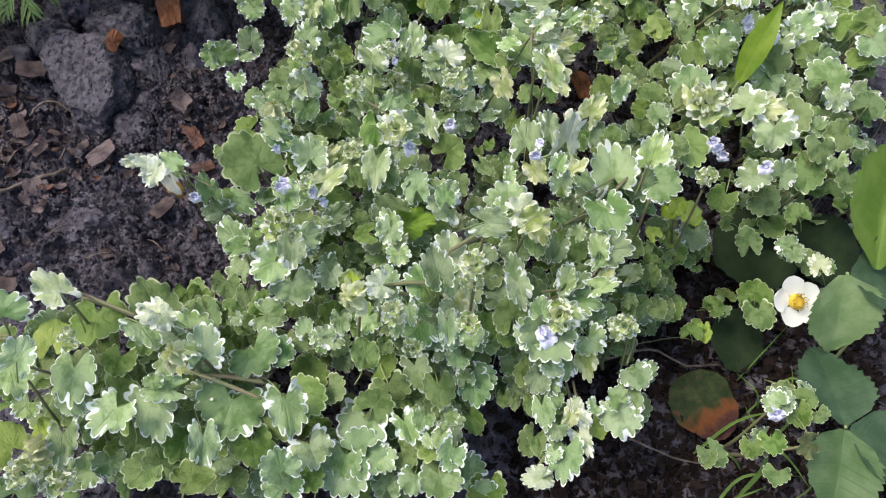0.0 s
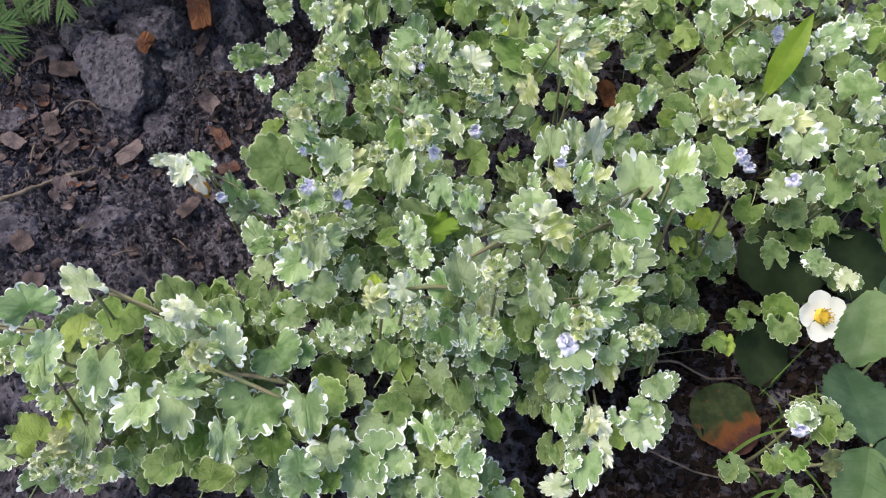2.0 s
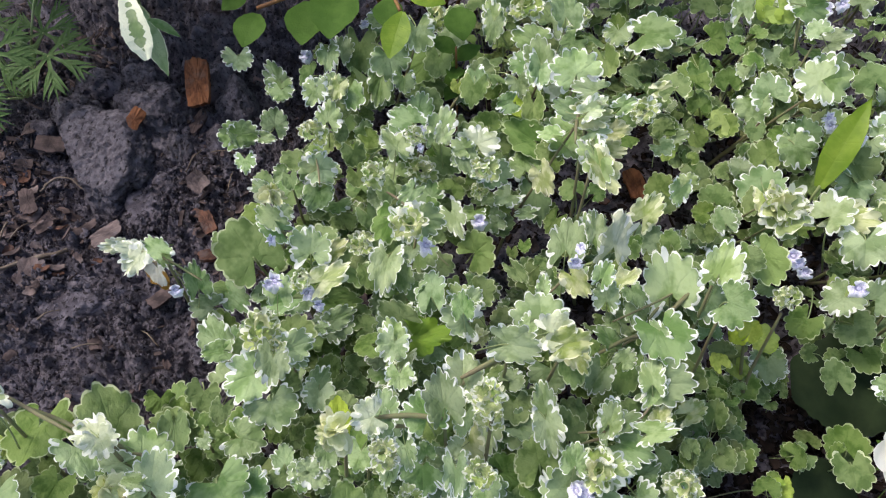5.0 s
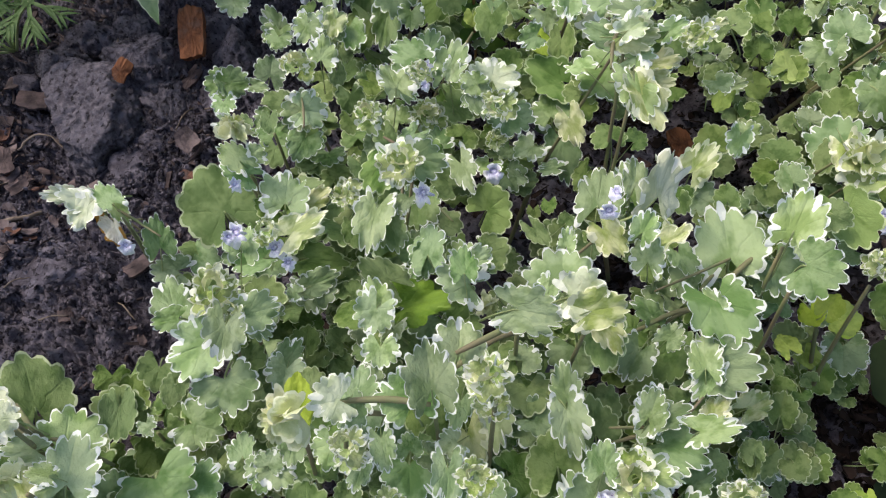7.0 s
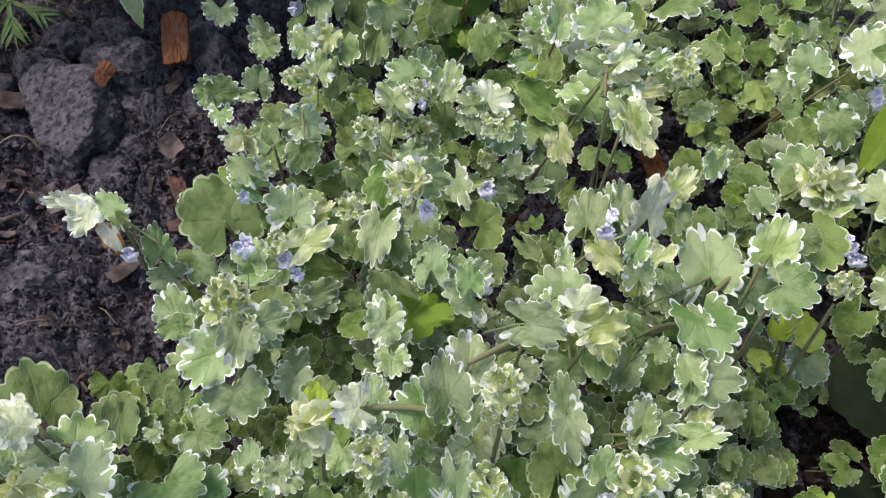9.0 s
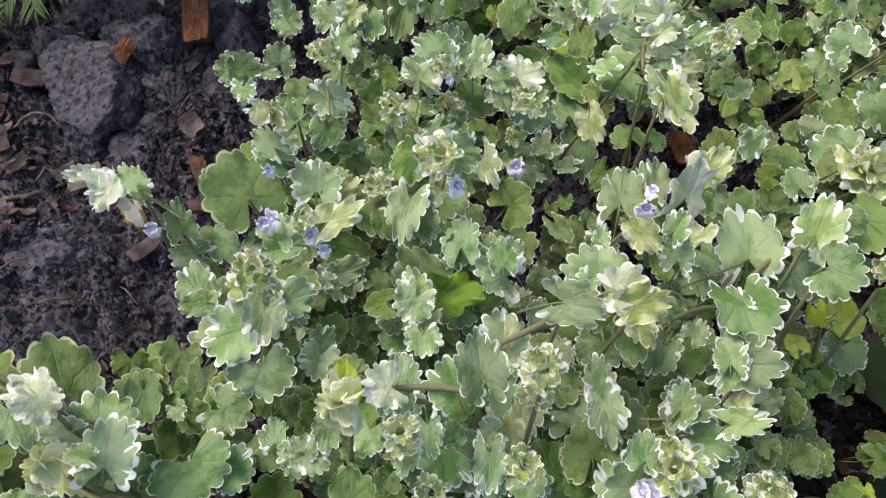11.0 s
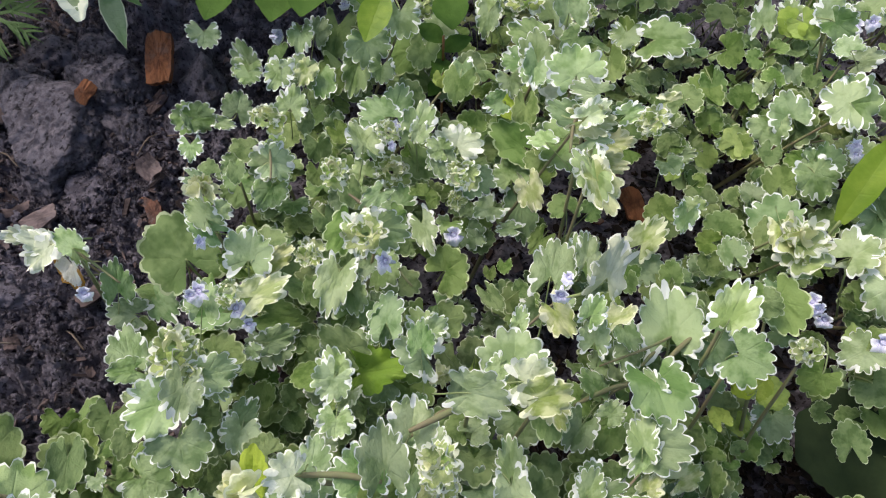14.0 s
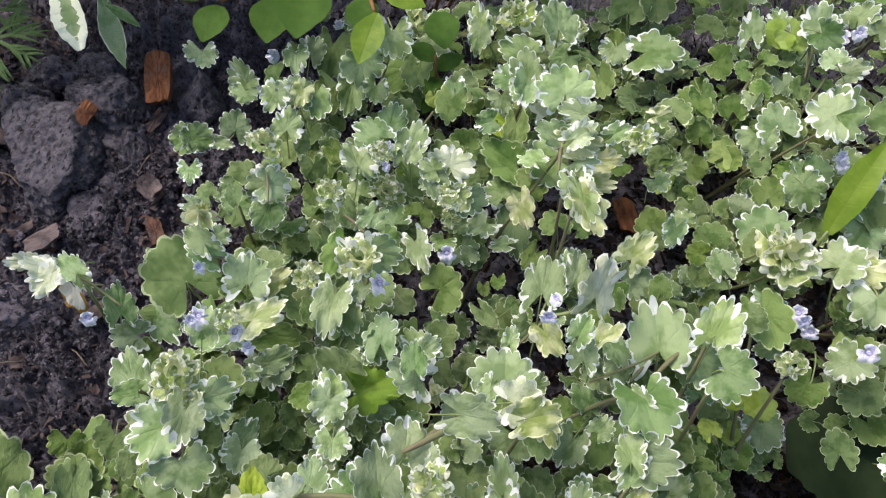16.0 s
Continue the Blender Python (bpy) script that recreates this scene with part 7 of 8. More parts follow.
p.leaf("w", 0.1514, 0.2682, 0.1004, 0.0241, -28, 5, 166, 0.55)
p.leaf("n", 0.1680, 0.2448, 0.0501, 0.0129, -1, 16, -163, 0.92)
p.leaf("n", 0.1706, 0.2475, 0.0787, 0.0143, 21, 23, -80)
p.leaf("n", 0.1554, 0.2358, 0.1018, 0.0121, 39, 0, -30, 0.80)
p.leaf("n", 0.1850, 0.2606, 0.0511, 0.0104, -9, 4, -171, 1.17)
p.leaf("g", 0.1850, 0.2516, 0.0490, 0.0219, -15, 12, 177, 0.96)
p.leaf("p", 0.1734, 0.2364, 0.0471, 0.0150, -5, 30, -149)
p.leaf("p", 0.1563, 0.2100, 0.0587, 0.0142, 1, 2, -22, 0.84)
p.leaf("p", 0.1695, 0.2204, 0.0313, 0.0160, -19, 11, 153, 0.82)
p.leaf("p", 0.1709, 0.2218, 0.0312, 0.0130, 6, 19, -112, 0.89)
p.leaf("p", 0.1612, 0.1972, 0.0503, 0.0143, 32, -2, -52)
p.leaf("p", 0.1782, 0.1833, 0.0480, 0.0134, 9, -21, -14)
p.leaf("p", 0.1968, 0.2078, 0.0365, 0.0101, 15, -6, 36, 1.14)
p.leaf("p", 0.1675, 0.2301, 0.0542, 0.0070, -2, -18, 46, 1.23)
p.leaf("p", 0.1579, 0.2173, 0.0671, 0.0055, -31, 26, -172, 1.49)
p.leaf("p", 0.1906, 0.2345, 0.0337, 0.0079, 2, 12, 163, 1.16)
p.leaf("p", 0.1949, 0.2403, 0.0386, 0.0069, 23, 18, -51, 1.47)
p.leaf("n", 0.1597, 0.2491, 0.0787, 0.0124, -22, 22, -160, 0.82)
p.leaf("p", 0.1817, 0.1887, 0.0467, 0.0077, 7, 11, -96, 1.34)
p.leaf("p", 0.1648, 0.2098, 0.0448, 0.0134, -6, 21, -106, 0.88)
p.leaf("p", 0.1558, 0.2640, 0.1227, 0.0289, -9, 23, -158, 0.64)
p.leaf("R", 0.1693, 0.2463, 0.1154, 0.0113, -14, -23, 47)
p.leaf("p", 0.1930, 0.2602, 0.0810, 0.0202, -41, -11, 148, 0.94)
p.leaf("p", 0.2034, 0.2530, 0.0605, 0.0102, -29, -19, 89, 1.11)
p.leaf("p", 0.2163, 0.2419, 0.0559, 0.0208, 29, -16, 7, 0.81)
p.leaf("p", 0.1876, 0.2539, 0.0463, 0.0227, -10, 15, 168, 0.85)
p.leaf("p", 0.1692, 0.2249, 0.0345, 0.0095, 24, 1, -36, 1.35)
p.leaf("p", 0.1738, 0.2048, 0.0381, 0.0120, 18, -13, -1, 1.16)
p.leaf("p", 0.1966, 0.2044, 0.0412, 0.0145, -2, 15, -76)
p.leaf("n", 0.1869, 0.1874, 0.0451, 0.0132, -13, 35, 180, 0.86)
p.leaf("n", 0.1839, 0.1859, 0.0484, 0.0074, -11, -20, 60)
p.leaf("p", 0.2263, 0.2142, 0.0345, 0.0240, 9, -13, -12)
p.leaf("p", 0.2216, 0.2109, 0.0348, 0.0096, -3, -19, 73, 1.46)
p.leaf("p", 0.2222, 0.2026, 0.0441, 0.0221, -6, 9, -169, 0.92)
p.low("p", 0.1791, 0.2303, 0.0158, 0.0165, 24, -17, -32)
p.low("p", 0.1896, 0.2435, 0.0305, 0.0134, 22, 0, -79)
p.low("p", 0.2046, 0.2090, 0.0342, 0.0148, -5, 17, 112)
p.low("p", 0.2346, 0.2175, 0.0235, 0.0200, 2, -20, 30)
p.low("p", 0.2034, 0.2544, 0.0484, 0.0185, 10, -16, 74)
p.low("p", 0.2044, 0.2438, 0.0358, 0.0170, -16, -16, 115)
p.flower(0.1809, 0.2823, 0.1017, 0.0105, 39, -26)
p.flower(0.1836, 0.2792, 0.1010, 0.0090, 52, 10)
p.flower(0.1870, 0.2758, 0.0985, 0.0095, 61, -21)
p = Ivy(0.243, 0.270)
p.leaf("w", 0.2292, 0.3120, 0.0832, 0.0307, -27, 16, 177, 0.90)
p.leaf("w", 0.2116, 0.2742, 0.0838, 0.0213, -43, 3, 116)
p.leaf("n", 0.2183, 0.2844, 0.0675, 0.0233, 21, -14, 5, 0.55)
p.leaf("g", 0.2296, 0.2779, 0.0795, 0.0201, 37, 14, -40)
p.leaf("p", 0.2510, 0.2880, 0.0747, 0.0293, -18, 17, 167, 0.74)
p.leaf("p", 0.2245, 0.2697, 0.0653, 0.0213, 4, 31, -141, 1.05)
p.leaf("p", 0.2430, 0.2575, 0.0684, 0.0169, 2, -27, 21, 0.86)
p.leaf("g", 0.2352, 0.2365, 0.0671, 0.0143, -3, -29, 79, 1.10)
p.leaf("p", 0.2395, 0.2382, 0.0575, 0.0148, -8, 12, -148, 1.07)
p.leaf("g", 0.2368, 0.2332, 0.0669, 0.0137, -2, 19, -150)
p.leaf("W", 0.2484, 0.2211, 0.0723, 0.0161, 16, -34, -5, 0.85)
p.leaf("p", 0.2545, 0.2986, 0.0870, 0.0230, -21, -12, 180)
p.leaf("w", 0.2617, 0.2875, 0.0878, 0.0154, -27, 3, -165)
p.low("p", 0.2278, 0.2928, 0.0639, 0.0185, 16, 46, -138)
p.low("p", 0.2696, 0.2967, 0.0612, 0.0187, 2, -25, 27)
p.low("g", 0.2642, 0.2315, 0.0530, 0.0120, 11, -7, -31)
p.leaf("p", 0.2710, 0.2802, 0.0822, 0.0184, -23, -12, 169)
p.leaf("p", 0.2858, 0.2755, 0.0746, 0.0224, 18, 2, -27)
p.flower(0.2162, 0.2760, 0.0904, 0.0111, 32, -39)
p = Ivy(-0.055, 0.297)
p.leaf("w", -0.1035, 0.3002, 0.1030, 0.0139, -25, -1, -166, 0.93)
p.leaf("R", -0.0630, 0.3013, 0.1251, 0.0142, -10, 22, -78)
p.leaf("w", -0.0600, 0.2938, 0.1110, 0.0213, -7, -42, 140, 0.94)
p.leaf("w", -0.0577, 0.2894, 0.1156, 0.0196, -20, 15, -75)
p.leaf("p", -0.0509, 0.3251, 0.0922, 0.0189, -42, -8, -143, 0.81)
p.leaf("p", -0.0434, 0.3028, 0.0988, 0.0148, -17, 1, -158, 0.80)
p.leaf("R", -0.0317, 0.2926, 0.1113, 0.0129, -25, 8, -139)
p.leaf("p", -0.0702, 0.2801, 0.1187, 0.0141, -12, -5, -163, 0.60)
p.leaf("g", -0.0589, 0.2846, 0.1031, 0.0211, -19, -31, 174, 0.75)
p.leaf("g", -0.0512, 0.2879, 0.0911, 0.0106, -17, 1, -162, 1.70)
p.leaf("g", -0.0312, 0.2948, 0.0913, 0.0094, -10, -36, 126, 1.42)
p.leaf("p", -0.0257, 0.2948, 0.0998, 0.0176, -13, 5, -154, 0.65)
p.leaf("w", -0.0221, 0.3086, 0.1164, 0.0255, 12, 17, 33, 0.68)
p.leaf("w", -0.0240, 0.3169, 0.1092, 0.0212, -16, 3, -116, 0.70)
p.leaf("w", -0.0218, 0.3062, 0.0981, 0.0154, 16, -20, 37)
p.leaf("w", -0.0088, 0.2856, 0.1131, 0.0188, 0, -23, 148, 0.55)
p.leaf("p", -0.0471, 0.2814, 0.0819, 0.0124, 42, 3, 13, 1.30)
p.leaf("p", -0.0317, 0.2767, 0.0998, 0.0168, -31, -3, -141, 0.76)
p.low("p", -0.0274, 0.3359, 0.0965, 0.0200, -23, -11, 121)
p.low("p", -0.0530, 0.3415, 0.0693, 0.0146, -5, 25, -148)
p.low("p", -0.0895, 0.2876, 0.1007, 0.0136, 5, -25, 68)
p.low("p", -0.0475, 0.2910, 0.0762, 0.0160, -9, -24, 124)
p.runner(0.0010, (-0.031, 0.310, 0.083), (-0.016, 0.296, 0.091), (-0.006, 0.288, 0.094))
p.shoot(0.0007, (-0.0216, 0.2830, 0.1120), (-0.0157, 0.2797, 0.1120), (-0.0090, 0.2747, 0.1120))
p.shoot(0.0006, (-0.0603, 0.2943, 0.1180), (-0.0572, 0.2870, 0.1180), (-0.0540, 0.2777, 0.1180))
p = Ivy(0.090, 0.301)
p.leaf("w", 0.0749, 0.3319, 0.1485, 0.0218, -11, -36, 80, 0.63)
p.leaf("W", 0.0699, 0.3035, 0.1618, 0.0181, 19, 22, -44, 0.63)
p.leaf("Y", 0.0694, 0.3050, 0.1580, 0.0242, 6, 49, -84, 0.55)
p.leaf("w", 0.0726, 0.3021, 0.1505, 0.0196, 24, 13, -84, 0.55)
p.leaf("R", 0.0994, 0.3261, 0.1435, 0.0129, 45, -12, -6)
p.leaf("w", 0.0878, 0.3254, 0.1462, 0.0166, 32, 29, -48, 0.57)
p.leaf("Y", 0.0844, 0.3205, 0.1324, 0.0200, 33, 24, -78, 0.55)
p.leaf("w", 0.0735, 0.2795, 0.1591, 0.0262, -31, 23, -164, 0.55)
p.leaf("Y", 0.0764, 0.2759, 0.1573, 0.0241, -32, 15, -144, 0.55)
p.leaf("g", 0.0754, 0.2907, 0.1488, 0.0226, -30, 10, 180, 0.55)
p.leaf("y", 0.0790, 0.3012, 0.1399, 0.0216, 14, 34, -94, 0.55)
p.leaf("p", 0.0766, 0.3086, 0.1326, 0.0175, -40, -1, 162, 0.55)
p.leaf("p", 0.1221, 0.2814, 0.1006, 0.0133, 34, -8, 1, 0.84)
p.leaf("p", 0.0965, 0.2594, 0.1245, 0.0145, 10, 14, -46, 0.66)
p.leaf("w", 0.1277, 0.3163, 0.1028, 0.0191, -31, -13, 176, 0.65)
p.leaf("p", 0.0656, 0.2969, 0.0889, 0.0171, -25, -14, 154, 0.68)
p.leaf("g", 0.0695, 0.2624, 0.1109, 0.0373, 4, -3, -3, 0.55)
p.leaf("w", 0.0828, 0.2781, 0.1008, 0.0277, 38, -8, 7, 0.55)
p.leaf("w", 0.0825, 0.2712, 0.1148, 0.0236, 24, 11, 3, 0.55)
p.leaf("W", 0.0865, 0.2475, 0.1394, 0.0318, 29, 31, 4, 0.64)
p.leaf("Y", 0.1100, 0.3007, 0.0937, 0.0287, 32, 5, -30, 0.55)
p.low("p", 0.1059, 0.3483, 0.1270, 0.0141, 14, 12, -79)
p.low("g", 0.0894, 0.3314, 0.1288, 0.0142, -24, 12, -108)
p.leaf("p", 0.0726, 0.3020, 0.1077, 0.0156, 9, -3, 22)
p.leaf("p", 0.0828, 0.3026, 0.1060, 0.0109, 10, 15, -48)
p.low("p", 0.1285, 0.3243, 0.0954, 0.0139, 35, -2, -44)
p.leaf("g", 0.1108, 0.3208, 0.1277, 0.0124, 14, 9, -139)
p.low("p", 0.1214, 0.2798, 0.1062, 0.0101, 22, -14, 15)
p.low("p", 0.1038, 0.2811, 0.1057, 0.0113, -7, 27, -124)
p.runner(0.0013, (0.076, 0.361, 0.116), (0.077, 0.323, 0.129), (0.078, 0.299, 0.139))
p.shoot(0.0008, (0.0709, 0.3201, 0.1560), (0.0658, 0.3051, 0.1560), (0.0655, 0.2889, 0.1560))
p.shoot(0.0007, (0.0664, 0.2937, 0.1520), (0.0690, 0.2894, 0.1520), (0.0739, 0.2854, 0.1520))
p = Ivy(0.031, 0.309)
p.leaf("R", -0.0147, 0.3226, 0.1112, 0.0115, 11, 34, -46)
p.leaf("w", -0.0009, 0.3240, 0.1149, 0.0310, 21, -5, -5, 0.55)
p.leaf("w", 0.0002, 0.3239, 0.1168, 0.0135, -34, -8, 175, 0.63)
p.leaf("p", 0.0130, 0.3548, 0.1231, 0.0221, -35, -4, -179, 0.73)
p.leaf("W", 0.0201, 0.3106, 0.1243, 0.0193, 36, 8, 6, 1.13)
p.leaf("w", 0.0146, 0.3050, 0.1268, 0.0131, 27, -28, 66, 0.93)
p.leaf("w", 0.0149, 0.3083, 0.1191, 0.0178, -15, -14, 132, 0.70)
p.leaf("P", 0.0487, 0.3392, 0.1018, 0.0332, 13, -24, 62, 0.67)
p.leaf("R", 0.0274, 0.2885, 0.1339, 0.0126, -37, 41, -152)
p.leaf("g", 0.0151, 0.3039, 0.1232, 0.0236, -24, 11, -150, 0.55)
p.leaf("g", 0.0283, 0.3095, 0.1084, 0.0198, -31, -7, -164, 1.10)
p.leaf("g", 0.0463, 0.3250, 0.0932, 0.0218, 23, -13, 6, 0.95)
p.leaf("Y", 0.0549, 0.3131, 0.1042, 0.0251, -30, 30, -168, 0.55)
p.leaf("R", -0.0101, 0.3117, 0.0952, 0.0165, -12, 27, -101)
p.leaf("p", -0.0033, 0.3262, 0.0935, 0.0291, 2, 33, -123, 0.57)
p.leaf("R", 0.0226, 0.3079, 0.0876, 0.0096, 19, 11, 0)
p.leaf("w", 0.0400, 0.3140, 0.0831, 0.0195, 3, -15, 136, 0.84)
p.leaf("g", 0.0345, 0.3514, 0.1162, 0.0155, -8, -35, 124, 0.87)
p.leaf("n", 0.0346, 0.3634, 0.1049, 0.0188, -14, 34, -149, 0.58)
p.leaf("p", 0.0463, 0.3565, 0.1109, 0.0234, -30, 13, 177, 0.57)
p.leaf("g", 0.0692, 0.3280, 0.1214, 0.0296, -17, -24, 105)
p.leaf("w", 0.0570, 0.3189, 0.1286, 0.0205, -21, -24, 53, 0.58)
p.leaf("g", 0.0671, 0.3210, 0.1428, 0.0238, 25, -29, 65, 0.61)
p.leaf("P", 0.0260, 0.2654, 0.0942, 0.0203, 31, 22, -39, 1.15)
p.leaf("w", 0.0120, 0.2799, 0.1048, 0.0248, -9, 30, -156, 0.55)
p.leaf("g", 0.0536, 0.3195, 0.0823, 0.0344, -34, 14, -172, 0.55)
p.leaf("w", 0.0515, 0.3065, 0.0782, 0.0167, -8, -5, 96, 0.57)
p.leaf("p", 0.0509, 0.2871, 0.0768, 0.0093, -20, 19, -178, 0.89)
p.leaf("p", 0.0448, 0.2798, 0.0789, 0.0082, -22, 15, -176, 0.81)
p.leaf("w", 0.0656, 0.3533, 0.1388, 0.0279, 37, -7, 8)
p.low("p", 0.0154, 0.3271, 0.1099, 0.0200, 25, 1, -23)
p.low("p", -0.0031, 0.3382, 0.0826, 0.0198, -37, -26, -174)
p.low("p", 0.0389, 0.3436, 0.0911, 0.0200, 27, -10, 5)
p.low("p", 0.0480, 0.3378, 0.0816, 0.0200, 29, 10, -17)
p.low("p", 0.0196, 0.3372, 0.0599, 0.0176, -13, -30, 102)
p.low("p", 0.0254, 0.2859, 0.0597, 0.0200, 2, 17, -25)
p.low("g", 0.0540, 0.3385, 0.1131, 0.0151, 16, -35, 77)
p.low("p", 0.0644, 0.3488, 0.1002, 0.0200, -42, 5, -160)
p.flower(-0.0108, 0.3212, 0.1190, 0.0065, 37, 9)
p.flower(-0.0091, 0.3098, 0.1182, 0.0056, 32, 59)
p.flower(0.0264, 0.2774, 0.1052, 0.0099, 40, -6)
p = Ivy(0.240, 0.340)
p.leaf("g", 0.2353, 0.3604, 0.0742, 0.0201, -33, -18, 168, 1.36)
p.leaf("p", 0.2194, 0.3678, 0.0546, 0.0201, 41, -29, -10, 0.82)
p.leaf("Y", 0.2235, 0.3340, 0.0742, 0.0382, 27, 26, -102, 0.55)
p.leaf("p", 0.2467, 0.3310, 0.0753, 0.0293, 5, 32, -146, 0.82)
p.leaf("p", 0.2379, 0.3742, 0.0750, 0.0309, -27, -8, -139)
p.low("g", 0.2225, 0.3584, 0.0574, 0.0169, 10, 22, -18)
p.leaf("w", 0.2142, 0.3266, 0.0825, 0.0270, 32, -15, -62)
p.low("g", 0.2533, 0.3627, 0.0644, 0.0200, 27, 2, -67)
p.low("p", 0.2639, 0.3303, 0.0716, 0.0200, -27, 9, 111)
p.leaf("g", 0.2673, 0.3509, 0.0870, 0.0298, 23, -5, -30)
p.leaf("w", 0.2719, 0.3382, 0.0859, 0.0194, -28, 7, -167)
p.leaf("p", 0.2692, 0.3072, 0.0873, 0.0210, -15, -11, 114)
p.flower(0.2209, 0.3899, 0.0894, 0.0088, 35, -23)
p = Ivy(0.169, 0.357)
p.leaf("w", 0.1386, 0.3944, 0.0599, 0.0182, 35, 32, -64, 0.58)
p.leaf("n", 0.1316, 0.3734, 0.0723, 0.0154, -37, -9, 161, 0.69)
p.leaf("p", 0.1636, 0.3916, 0.0775, 0.0166, 7, 37, -113, 0.92)
p.leaf("p", 0.1916, 0.3815, 0.0647, 0.0230, 34, -12, -11, 0.85)
p.leaf("p", 0.1818, 0.3881, 0.0623, 0.0105, 35, -20, -2, 0.93)
p.leaf("w", 0.2033, 0.3896, 0.0794, 0.0105, -42, -21, 131, 1.66)
p.leaf("p", 0.1480, 0.3750, 0.0639, 0.0090, 19, 19, -41, 1.06)
p.leaf("p", 0.1673, 0.3674, 0.0646, 0.0134, 2, -28, 57)
p.leaf("g", 0.1740, 0.3661, 0.0682, 0.0166, 18, -14, 17, 0.84)
p.leaf("p", 0.1261, 0.3424, 0.0693, 0.0195, 18, -14, 19, 0.93)
p.leaf("w", 0.1355, 0.3326, 0.0889, 0.0123, 20, -16, 40, 1.12)
p.leaf("g", 0.1840, 0.3456, 0.0711, 0.0365, 18, -28, -7, 0.81)
p.leaf("p", 0.1598, 0.3450, 0.0615, 0.0202, 34, -14, -14, 1.07)
p.leaf("p", 0.1555, 0.3380, 0.0586, 0.0160, -11, -27, 87, 0.86)
p.leaf("g", 0.1589, 0.3170, 0.0775, 0.0199, 14, -27, 13, 0.69)
p.leaf("g", 0.1608, 0.3204, 0.0756, 0.0150, 28, 11, -61, 0.95)
p.leaf("p", 0.1531, 0.3236, 0.0608, 0.0159, -21, 4, -163, 0.94)
p.leaf("p", 0.1770, 0.3386, 0.0781, 0.0221, -29, 24, 149, 0.64)
p.leaf("Y", 0.1737, 0.3237, 0.0962, 0.0244, -30, 28, -176, 0.55)
p.leaf("g", 0.2032, 0.3805, 0.0790, 0.0266, -35, 24, -161, 0.89)
p.leaf("R", 0.1828, 0.3179, 0.0895, 0.0288, 3, 17, -117)
p.low("p", 0.1346, 0.4107, 0.0507, 0.0198, 39, -27, 31)
p.low("g", 0.1912, 0.3896, 0.0497, 0.0190, 44, 2, 13)
p.low("p", 0.1587, 0.3352, 0.0474, 0.0173, -23, 22, -122)
p.low("p", 0.1910, 0.3581, 0.0554, 0.0200, -7, 20, 167)
p.low("p", 0.1964, 0.3760, 0.0764, 0.0174, 35, 10, -39)
p.low("p", 0.2220, 0.4015, 0.0639, 0.0200, -9, -18, 71)
p.low("p", 0.2123, 0.4098, 0.0599, 0.0200, -5, 16, -85)
p = Ivy(-0.045, 0.365)
p.leaf("w", -0.0785, 0.3540, 0.1081, 0.0197, -15, -26, 175, 0.84)
p.leaf("w", -0.0657, 0.3327, 0.1054, 0.0212, 31, 7, 9, 0.81)
p.leaf("Y", -0.0662, 0.3607, 0.1067, 0.0182, -34, -20, 177, 0.61)
p.leaf("g", -0.0627, 0.3667, 0.0976, 0.0318, -3, -19, -156, 0.55)
p.leaf("g", -0.0479, 0.3893, 0.0919, 0.0351, -37, -13, -175, 0.55)
p.leaf("g", -0.0525, 0.3585, 0.0712, 0.0143, 19, -33, 94, 1.22)
p.leaf("p", -0.0477, 0.3446, 0.0826, 0.0147, -26, 25, -132, 0.82)
p.leaf("p", -0.0607, 0.3363, 0.0947, 0.0141, -40, -7, -150, 0.69)
p.leaf("g", -0.0170, 0.3270, 0.1174, 0.0270, 5, -20, 62, 0.60)
p.leaf("g", -0.0199, 0.3589, 0.0909, 0.0288, 31, 10, 0, 0.64)
p.leaf("n", 0.0037, 0.3581, 0.1191, 0.0095, -47, 6, -172, 0.89)
p.leaf("g", -0.0299, 0.3712, 0.1071, 0.0153, -35, -3, -166)
p.leaf("g", -0.0691, 0.3583, 0.1030, 0.0220, 29, -4, 12, 0.86)
p.leaf("w", -0.0755, 0.3599, 0.1049, 0.0146, -3, -30, 132, 0.93)
p.leaf("p", -0.0606, 0.3808, 0.0873, 0.0284, -22, -26, -169, 0.62)
p.leaf("p", -0.0559, 0.3876, 0.0886, 0.0340, -39, 27, -156, 0.58)
p.leaf("w", -0.0428, 0.3911, 0.1052, 0.0263, -42, -2, -151)
p.leaf("w", -0.0276, 0.4011, 0.1190, 0.0261, -45, -4, -163, 0.90)
p.leaf("p", -0.0211, 0.4093, 0.0896, 0.0348, -28, -20, 148, 0.67)
p.low("p", -0.0740, 0.3835, 0.0760, 0.0200, 13, 1, -22)
p.low("p", -0.0579, 0.3935, 0.0728, 0.0193, -35, 5, -97)
p.low("p", -0.0406, 0.3782, 0.0747, 0.0200, 19, 28, -31)
p.low("p", -0.0529, 0.4225, 0.0767, 0.0200, -34, 11, -151)
p.low("p", -0.0292, 0.4233, 0.0683, 0.0200, 31, 20, 38)
p.low("p", -0.0342, 0.3841, 0.0773, 0.0200, -35, -13, 121)
p.low("p", -0.0166, 0.3735, 0.0862, 0.0200, 22, 27, -5)
p = Ivy(0.280, 0.391)
p.leaf("w", 0.2277, 0.3968, 0.0846, 0.0168, 23, -17, 7, 1.06)
p.leaf("p", 0.2697, 0.3827, 0.0751, 0.0208, -6, -43, 70)
p.leaf("w", 0.2612, 0.4016, 0.0794, 0.0259, 34, 18, -53)
p.leaf("w", 0.2528, 0.3965, 0.0811, 0.0174, -7, -2, -163)
p.leaf("w", 0.2464, 0.3891, 0.0803, 0.0186, -24, -1, 163)
